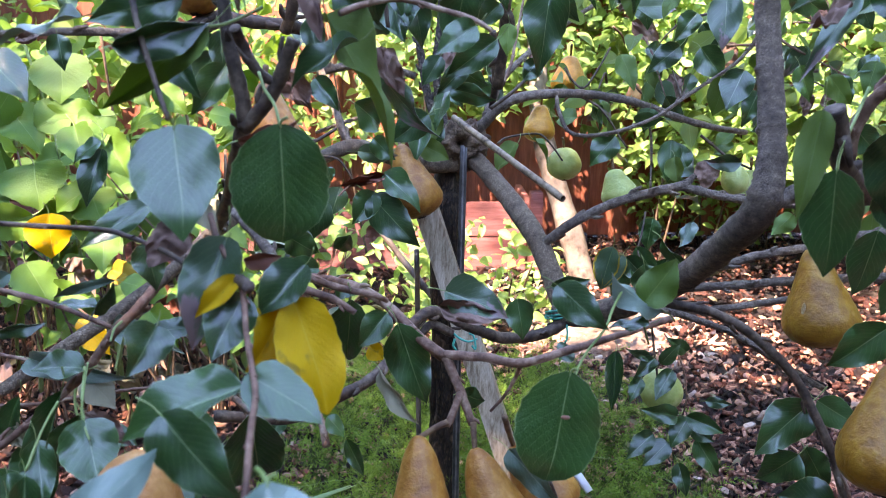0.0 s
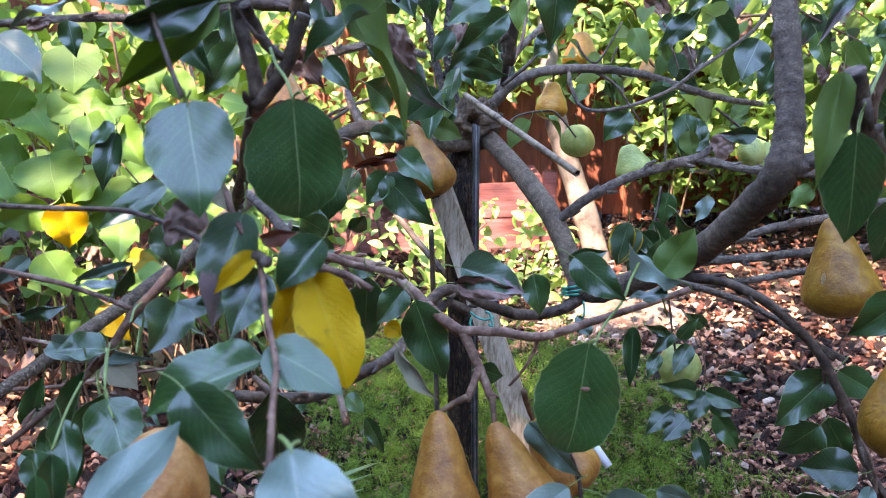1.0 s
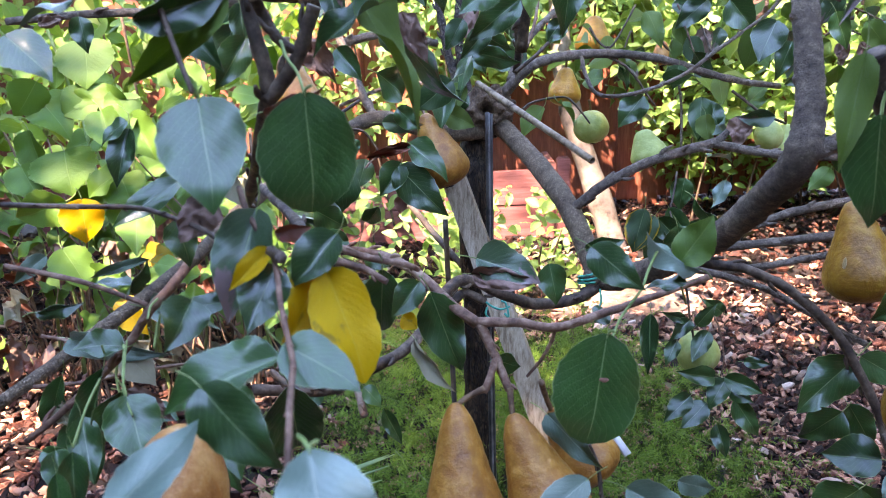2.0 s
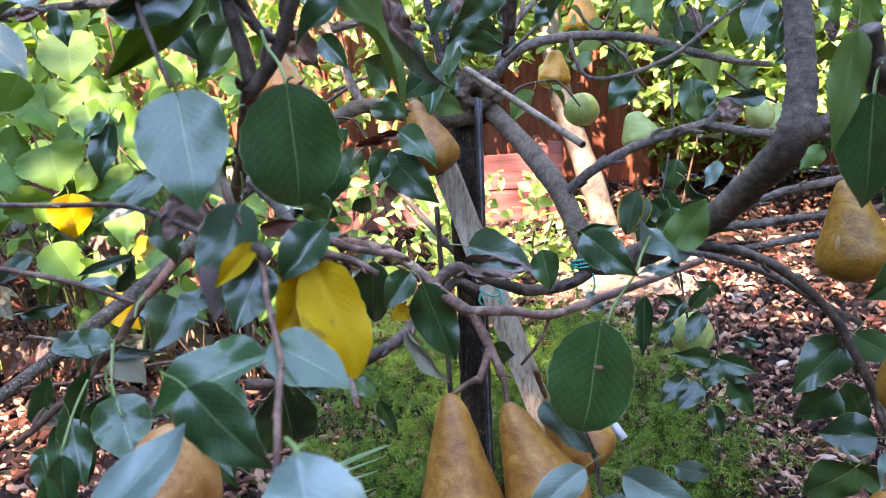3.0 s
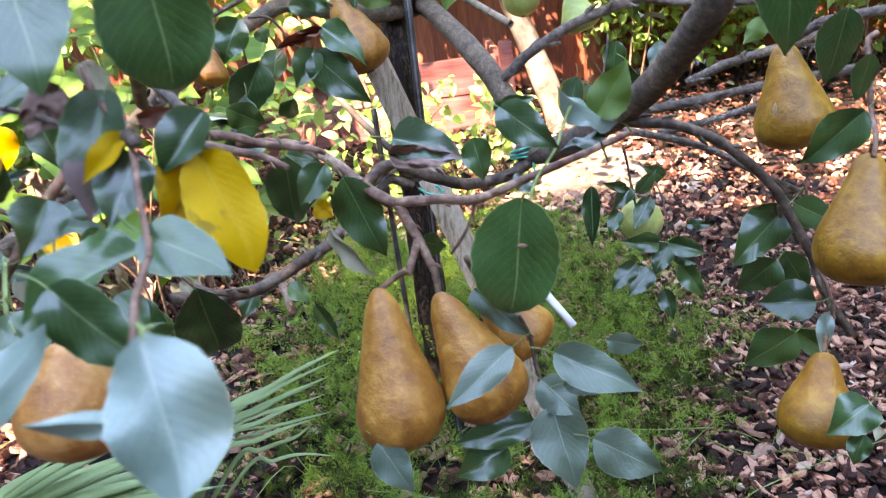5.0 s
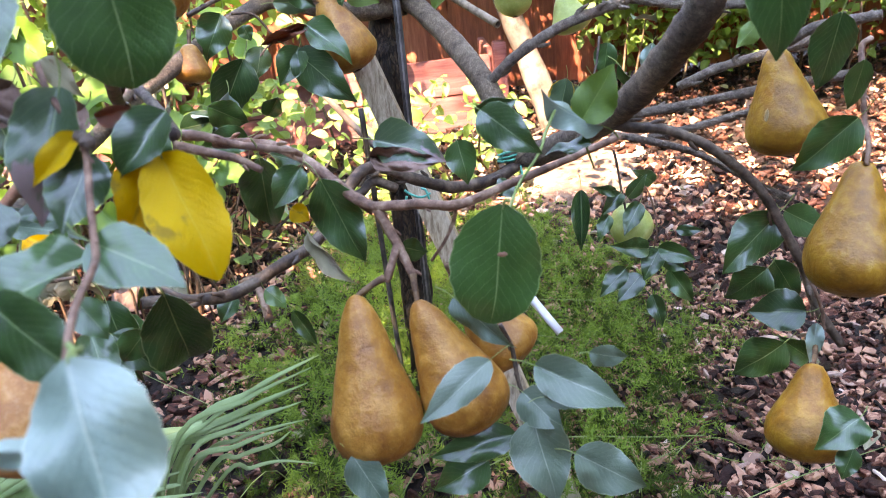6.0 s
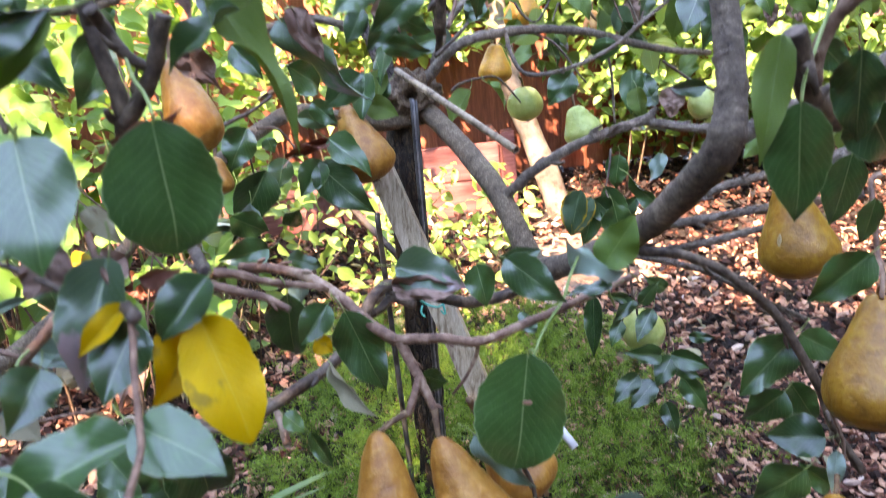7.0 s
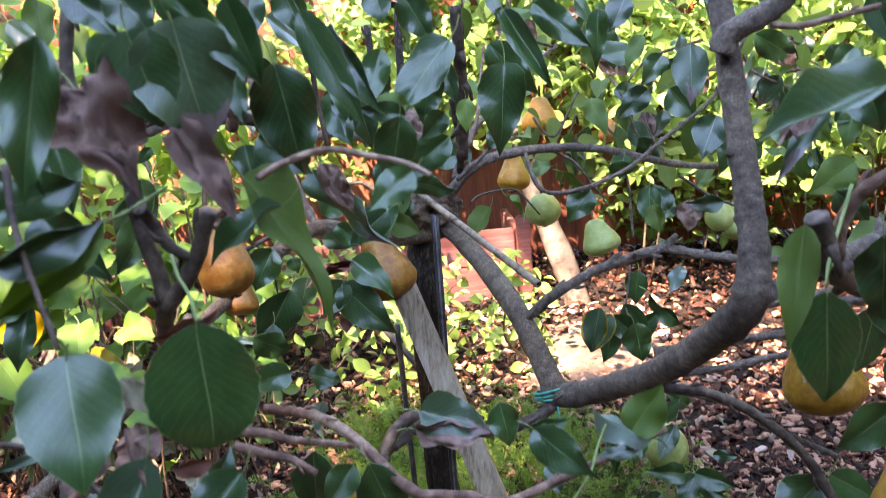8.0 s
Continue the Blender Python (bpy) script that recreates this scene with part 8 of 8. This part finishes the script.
# ---- hydrangea bush ----
hydrangea = thing("hydrangea_bush", (-1.0, 2.0, 0), "leafy hydrangea bush with large bright green leaves", "bush")
canes = []
for k in range(26):
    x, y = rng.uniform(-1.55, -0.55), rng.uniform(1.75, 2.5)
    top = Vector((x + rng.gauss(-0.03, 0.10), y + rng.gauss(0, 0.10), rng.uniform(0.55, 1.15)))
    bm = bmesh.new()
    tube(bm, [(x, y, -0.01), ((x * 2 + top.x) / 3 + rng.gauss(0, 0.02), y, top.z * 0.4), top], 0.0065, 0.0035, 7, 6, 0.1, 0.2, 0)
    part("stem", bm, M_PETIOLE if k % 2 else M_CANEBROWN, hydrangea)
    canes.append((Vector((x, y, 0)), top))
for k in range(150):
    foot, top = rng.choice(canes)
    f = rng.uniform(0.42, 1.0)
    p = foot.lerp(top, f) + Vector((rng.gauss(0, 0.07), rng.gauss(-0.03, 0.07), rng.gauss(0, 0.03)))
    out = Vector((rng.gauss(0, 1), rng.gauss(-0.4, 0.8), rng.uniform(-0.8, 0.1))).normalized()
    length = rng.uniform(0.075, 0.13)
    n = Vector((rng.gauss(0, 0.45), rng.gauss(-0.55, 0.4), 1.0))
    leaf(hydrangea, p, p + out * length, length * rng.uniform(0.62, 0.8), n, "hydrangea", "broad", rng.randrange(7))
cane_rng = random.Random(12)
for _ in range(22):
    x, y = cane_rng.uniform(-1.15, -0.55), cane_rng.uniform(1.62, 2.0)
    bm = bmesh.new()
    h = cane_rng.uniform(0.35, 0.75)
    tube(bm, [(x, y, -0.01), (x + cane_rng.gauss(0, 0.05), y, h * 0.5), (x + cane_rng.gauss(0, 0.13), y + cane_rng.gauss(0, 0.05), h)], 0.0042, 0.002, 6, 5, 0.1, 0.2, 0)
    part("dry_cane", bm, M_CANEBROWN, hydrangea, "thin dry brown cane")
leaf(hydrangea, (-0.8981, 1.5998, 0.6348), (-0.8914, 1.5798, 0.5325), 0.0960, (0.4024, -0.8943, 0.1958), "yellow", "broad", 1)
leaf(hydrangea, (-0.9846, 1.6600, 0.9006), (-1.0270, 1.6300, 0.8215), 0.0946, (0.8005, -0.5577, -0.2194), "hydrangea", "broad", 0)
leaf(hydrangea, (-1.0122, 1.7000, 0.8634), (-0.9305, 1.6700, 0.7749), 0.0956, (0.6454, -0.7469, 0.1599), "hydrangea", "broad", 1)
leaf(hydrangea, (-0.8093, 1.7200, 0.8465), (-0.9633, 1.6900, 0.8576), 0.0700, (0.4599, -0.8867, 0.0473), "hydrangea", "broad", 2)
leaf(hydrangea, (-0.7916, 1.6800, 0.8150), (-0.7302, 1.6500, 0.7145), 0.0873, (0.2189, -0.9757, -0.0007), "hydrangea", "broad", 3)
leaf(hydrangea, (-0.7220, 1.7200, 0.9584), (-0.6787, 1.6900, 0.8633), 0.0817, (-0.0293, -0.9885, -0.1486), "hydrangea", "broad", 4)
leaf(hydrangea, (-0.9474, 1.6200, 0.6265), (-1.0607, 1.5900, 0.5849), 0.0943, (0.5927, -0.8044, -0.0409), "hydrangea", "broad", 1)
leaf(hydrangea, (-0.9686, 1.6000, 0.5177), (-0.9013, 1.5700, 0.4259), 0.1022, (0.7892, -0.4996, 0.3571), "hydrangea", "broad", 0)
leaf(hydrangea, (-0.9039, 1.6600, 0.4737), (-0.8009, 1.6300, 0.4957), 0.0664, (0.4458, -0.8623, 0.2402), "hydrangea", "broad", 2)
leaf(hydrangea, (-0.7995, 1.6600, 0.4843), (-0.7132, 1.6300, 0.4698), 0.0562, (0.4619, -0.7886, 0.4059), "gold", "broad", 1)
leaf(hydrangea, (-0.9206, 1.6200, 0.4492), (-0.8291, 1.5900, 0.4372), 0.0630, (0.4206, -0.9023, 0.0947), "hydrangea", "broad", 3)
leaf(hydrangea, (-0.8463, 1.7000, 0.5734), (-0.7699, 1.6700, 0.5279), 0.0665, (0.6551, -0.6244, 0.4254), "hydrangea", "broad", 0)
leaf(hydrangea, (-0.8396, 1.6800, 0.6748), (-0.9213, 1.6500, 0.6387), 0.0693, (0.1265, -0.6662, 0.7349), "hydrangea", "broad", 5)
leaf(hydrangea, (-0.6792, 1.7500, 0.9155), (-0.6145, 1.7200, 0.8560), 0.0645, (0.3483, -0.9369, 0.0309), "hydrangea", "broad", 2)
leaf(hydrangea, (-1.0759, 1.6800, 0.7049), (-1.0288, 1.6500, 0.6276), 0.0881, (0.3438, -0.9368, 0.0653), "hydrangea", "broad", 3)
leaf(hydrangea, (-0.8524, 1.6108, 0.3835), (-0.7977, 1.5648, 0.3230), 0.0605, (0.1, -0.9, 0.4), "gold", "broad", 2)
leaf(hydrangea, (-0.9061, 1.7620, 0.9901), (-0.8901, 1.7038, 0.8804), 0.1344, (0.1, -0.9, 0.4), "hydrangea", "broad", 0)
leaf(hydrangea, (-0.9733, 1.6986, 0.7357), (-0.9430, 1.6447, 0.6434), 0.1546, (0.1, -0.9, 0.4), "hydrangea", "broad", 1)
leaf(hydrangea, (-0.8927, 1.7279, 0.8531), (-0.9562, 1.6878, 0.8164), 0.0941, (0.1, -0.9, 0.4), "hydrangea", "broad", 3)
leaf(hydrangea, (-0.9733, 1.6303, 0.4618), (-0.9535, 1.5888, 0.4191), 0.1008, (0.1, -0.9, 0.4), "hydrangea", "broad", 3)
leaf(hydrangea, (-0.7957, 1.7383, 0.4814), (-0.7685, 1.6974, 0.4417), 0.0712, (0.1, -0.9, 0.4), "hydrangea", "broad", 2)
leaf(hydrangea, (-0.8636, 1.7318, 0.6623), (-0.8216, 1.6840, 0.5946), 0.1107, (0.1, -0.9, 0.4), "hydrangea", "broad", 4)
for k in range(120):
    p = Vector((rng.uniform(-1.45, -0.48), rng.uniform(1.55, 2.25), rng.uniform(0.12, 0.62)))
    out = Vector((rng.gauss(0, 1), rng.gauss(-0.4, 0.8), rng.uniform(-0.9, 0.1))).normalized()
    length = rng.uniform(0.06, 0.11)
    n = Vector((rng.gauss(0, 0.5), rng.gauss(-0.6, 0.4), 1.0))
    dead = k % 5 in (0, 1)
    leaf(hydrangea, p, p + out * length, length * rng.uniform(0.6, 0.8), n, rng.choice(("rust", "tan", "dry")) if dead else "hydrangea", "broad", rng.randrange(7), dead)
leaf_cloud("foliage", hydrangea, [(rng.uniform(-1.9, -0.5), rng.uniform(2.1, 2.9), rng.uniform(0.35, 1.35)) for _ in range(750)], (0.06, 0.11), M_HYD, "bright green leaves deep in the bush")
bm = bmesh.new()
for k in range(95):
    x, y = rng.uniform(-1.6, -0.45), rng.uniform(1.7, 2.6)
    tube(bm, [(x, y, 0), (x + rng.gauss(0, 0.1), y + rng.gauss(0, 0.05), rng.uniform(0.12, 0.42))], 0.0028, 0.0016, 5, 2, 0, cap=0)
ob = part("dry_cane_tangle", bm, M_CANEBROWN, hydrangea, "tangle of dry brown canes")
tagged(ob, kind="stuff")


# ---- shrubs behind ----
def shrub(name, label, at, lo, hi, count, size, mat, stems=2):
    root = thing(name, at, label, "shrub")
    places = []
    while len(places) < count:
        p = Vector([rng.uniform(a, b) for a, b in zip(lo, hi)])
        if noise.noise(p * 3.2 + Vector(at)) > -0.10:
            places.append(p)
    leaf_cloud("foliage", root, places, size, mat, "sunlit green leaves")
    for k in range(stems):
        bm = bmesh.new()
        foot = Vector((rng.uniform(lo[0], hi[0]), rng.uniform(lo[1], hi[1]), 0))
        head = Vector((foot.x + rng.gauss(0, 0.15), foot.y + rng.gauss(0, 0.1), rng.uniform(lo[2] + 0.1, hi[2])))
        tube(bm, [foot, foot.lerp(head, 0.5) + Vector((rng.gauss(0, 0.03), 0, 0)), head], 0.006, 0.003, 6, 4, 0.1, 0.1, 0)
        part("stem", bm, M_DARKTWIG, root)
    return root


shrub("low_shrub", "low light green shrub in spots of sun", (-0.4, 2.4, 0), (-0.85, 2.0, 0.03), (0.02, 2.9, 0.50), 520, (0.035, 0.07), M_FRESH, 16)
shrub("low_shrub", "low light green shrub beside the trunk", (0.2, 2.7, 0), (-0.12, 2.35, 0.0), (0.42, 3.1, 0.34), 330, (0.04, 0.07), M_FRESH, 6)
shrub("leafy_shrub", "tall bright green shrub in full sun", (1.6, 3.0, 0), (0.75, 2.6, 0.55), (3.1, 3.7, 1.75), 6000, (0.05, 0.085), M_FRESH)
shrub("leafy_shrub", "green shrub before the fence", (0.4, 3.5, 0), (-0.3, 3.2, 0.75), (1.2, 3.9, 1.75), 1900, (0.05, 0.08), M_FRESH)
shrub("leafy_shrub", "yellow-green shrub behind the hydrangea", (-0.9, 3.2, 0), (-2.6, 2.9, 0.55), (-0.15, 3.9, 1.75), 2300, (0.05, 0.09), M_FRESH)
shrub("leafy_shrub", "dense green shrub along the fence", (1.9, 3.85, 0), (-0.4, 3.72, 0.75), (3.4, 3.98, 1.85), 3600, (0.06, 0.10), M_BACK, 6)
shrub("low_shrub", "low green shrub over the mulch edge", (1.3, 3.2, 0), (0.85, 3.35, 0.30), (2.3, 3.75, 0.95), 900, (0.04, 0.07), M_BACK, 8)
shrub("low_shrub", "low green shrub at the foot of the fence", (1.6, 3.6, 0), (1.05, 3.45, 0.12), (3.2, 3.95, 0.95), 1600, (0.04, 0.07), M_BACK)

# ---- pale young tree before the fence ----
pale = thing("pale_tree", (0.645, 3.2, 0), "young tree with a pale sunlit trunk", "tree")
bm = bmesh.new()
tube(bm, [(0.66, 3.18, -0.05), (0.62, 3.2, 0.12), (0.55, 3.25, 0.35), (0.47, 3.31, 0.62), (0.43, 3.36, 0.95), (0.42, 3.40, 1.6), (0.40, 3.42, 2.4)], 0.062, 0.035, 14, 6, 0.14, 0.05, 0)
part("trunk", bm, M_PALEBARK, pale)
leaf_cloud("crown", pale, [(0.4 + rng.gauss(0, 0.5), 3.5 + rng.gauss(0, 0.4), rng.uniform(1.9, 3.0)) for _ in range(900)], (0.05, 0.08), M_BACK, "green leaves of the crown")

# ---- unseen tall tree added behind the camera so that its crown shades the pear tree ----
rng = random.Random(31)
SHADE_AT = Vector((0.12, 0.75, 0.75)) + sun_from * 10.0
shade_tree = thing("shade_tree", (-3.6, -4.6, 0), "unseen tree added to shade the pear tree", "tree")
bm = bmesh.new()
tube(bm, [(-3.6, -4.6, -0.1), (-3.5, -4.5, 3.0), (-3.4, -4.3, 6.0), SHADE_AT], 0.20, 0.05, 12, 6, 0.15, 0.05, 0)
part("trunk", bm, M_TRUNK, shade_tree)
for dx, dy in ((-1.6, 0.9), (1.7, 1.2), (0.4, 3.0), (-1.2, 3.0), (2.2, 2.9), (0.8, 0.2)):
    bm = bmesh.new()
    tip = SHADE_AT + Vector((dx, dy, 0.1))
    tube(bm, [(-3.45, -4.4, 5.0), Vector((-3.45, -4.4, 5.6)).lerp(tip, 0.5) + Vector((0, 0, 0.3)), tip], 0.07, 0.02, 8, 6, 0.15, 0.05, 0)
    part("limb", bm, M_TRUNK, shade_tree)
places = []
while len(places) < 5700:
    q = Vector((rng.uniform(-1, 1), rng.uniform(-1, 1), rng.uniform(-1, 1)))
    p = SHADE_AT + Vector((q.x * 1.25, q.y * 1.15, q.z * 0.5))
    if q.length < 1 and noise.noise(p * 2.2) > -0.30 + 0.5 * max(0, q.length - 0.6):
        places.append(p)
while len(places) < 6300:
    q = Vector((rng.uniform(-1, 1), rng.uniform(-1, 1), rng.uniform(-1, 1)))
    if q.length < 1:
        places.append(Vector((-0.75, 0.9, 0.0)) + sun_from * 10.2 + Vector((q.x * 0.8, q.y * 0.9, q.z * 0.5)))
for _ in range(1500):
    spot = Vector((rng.uniform(-1.2, 1.4), rng.uniform(0.0, 0.6), 0.3))
    places.append(spot + sun_from * 10.0 + Vector((0, 0, rng.gauss(0, 0.35))))
shade_rng = random.Random(5)
# leaf clumps set along sun rays to throw shade on chosen spots
for k in range(40):
    c0 = Vector((shade_rng.uniform(-2.3, 2.6), shade_rng.uniform(1.5, 4.3), shade_rng.uniform(0.2, 1.0))) + sun_from * shade_rng.uniform(9.2, 10.6)
    if k % 2:
        c0 = Vector((shade_rng.uniform(-1.8, -0.45), shade_rng.uniform(1.6, 2.9), shade_rng.uniform(0.4, 1.1))) + sun_from * shade_rng.uniform(9.2, 10.6)
    if c0.x + 3.3 > 0.9 and k % 4:
        continue
    low = c0 - sun_from * (c0.z / sun_from.z)
    if abs(low.x - 0.55) < 0.5 and abs(low.y - 2.35) < 0.55:
        continue
    for _ in range(34):
        places.append(c0 + Vector((shade_rng.gauss(0, 0.15), shade_rng.gauss(0, 0.15), shade_rng.gauss(0, 0.1))))
for _ in range(950):
    spot = Vector((shade_rng.uniform(0.3, 1.75), shade_rng.uniform(0.55, 1.95), 0.0))
    places.append(spot + sun_from * 10.0 + Vector((0, 0, shade_rng.gauss(0, 0.3))))
for spot in ((0.3459, 0.6200, 0.4921), (-1.4866, 2.9500, 1.3446), (-1.2623, 2.9500, 1.3865), (-1.0645, 2.9500, 1.1796), (-1.0704, 1.8000, 0.4418), (-1.1472, 1.8000, 0.3721), (-1.0517, 1.9500, 0.3661), (-1.0324, 1.8000, 0.4918)):
    for _ in range(60):
        places.append(Vector(spot) + sun_from * shade_rng.uniform(9.4, 10.2) + Vector((shade_rng.gauss(0, 0.11), shade_rng.gauss(0, 0.11), shade_rng.gauss(0, 0.1))))
for _ in range(70):
    places.append(Vector((-0.05, 1.0, 0.85)) + sun_from * 9.7 + Vector((rng.gauss(0, 0.13), rng.gauss(0, 0.13), rng.gauss(0, 0.1))))
for _ in range(150):
    places.append(Vector((rng.uniform(-0.7, 0.75), rng.uniform(3.2, 3.7), rng.uniform(0.1, 0.5))) + sun_from * rng.uniform(8.9, 9.4))
# leaves left out along one sun ray, so that sun reaches the limb behind
gap = Vector((-0.188, 1.198, 0.915))
places = [p for p in places if ((Vector(p) - gap) - sun_from * (Vector(p) - gap).dot(sun_from)).length > 0.09]
leaf_cloud("crown", shade_tree, places, (0.08, 0.12), M_BACK, "added leaves placed to block the sun")

# ---- dense unseen hedge added behind the camera to block low sky ----
hedge = thing("hedge", (0.3, -2.35, 0), "unseen hedge added to block low sky", "hedge")
bm = bmesh.new()
box(bm, (9.0, 0.7, 2.5), Matrix.Translation((0.3, -2.35, 1.23)), 0.08)
bmesh.ops.subdivide_edges(bm, edges=bm.edges[:], cuts=6, use_grid_fill=True)
for v in bm.verts:
    v.co += Vector((noise.noise(v.co * 2), noise.noise(v.co * 2 + Vector((5, 0, 0))), noise.noise(v.co * 2 + Vector((0, 5, 0))))) * 0.15
part("core", bm, M_SOIL, hedge, "dark core of the added hedge")
leaf_cloud("foliage", hedge, [(rng.uniform(-4.3, 4.9), -1.97 + rng.gauss(0, 0.08), rng.uniform(0.0, 2.65)) for _ in range(6000)] + [(rng.uniform(-4.3, 4.9), rng.uniform(-2.75, -1.95), 2.5 + rng.gauss(0, 0.07)) for _ in range(3500)] + [(rng.uniform(-4.3, 4.9), -2.73 + rng.gauss(0, 0.08), rng.uniform(0.0, 2.6)) for _ in range(3500)], (0.06, 0.10), M_HEDGE, "dense hedge leaves", face=(0, 0.8, 0.6))


# ---- unseen side hedges added to cut sky light from left and right ----
def side_hedge(x, label):
    root = thing("hedge", (x, 1.0, 0), label, "hedge")
    bm = bmesh.new()
    box(bm, (0.6, 6.6, 4.6), Matrix.Translation((x, 1.0, 2.28)), 0.08)
    bmesh.ops.subdivide_edges(bm, edges=bm.edges[:], cuts=5, use_grid_fill=True)
    for v in bm.verts:
        v.co += Vector((noise.noise(v.co * 2), noise.noise(v.co * 2 + Vector((5, 0, 0))), noise.noise(v.co * 2 + Vector((0, 5, 0))))) * 0.12
    part("core", bm, M_SOIL, root, "dark core of the added hedge")
    spots = [(x + side * 0.33 + rng.gauss(0, 0.07), rng.uniform(-2.3, 4.3), rng.uniform(0.0, 4.7)) for side in (-1, 1) for _ in range(5600)]
    spots += [(x + rng.uniform(-0.35, 0.35), rng.uniform(-2.3, 4.3), 4.6 + rng.gauss(0, 0.07)) for _ in range(1500)]
    leaf_cloud("foliage", root, spots, (0.06, 0.10), M_HEDGE, "dense hedge leaves", face=(0, 0, 0.8), spread=0.9)


side_hedge(-3.7, "unseen hedge added on the left to cut sky light")
side_hedge(4.2, "unseen hedge added on the right to cut sky light")
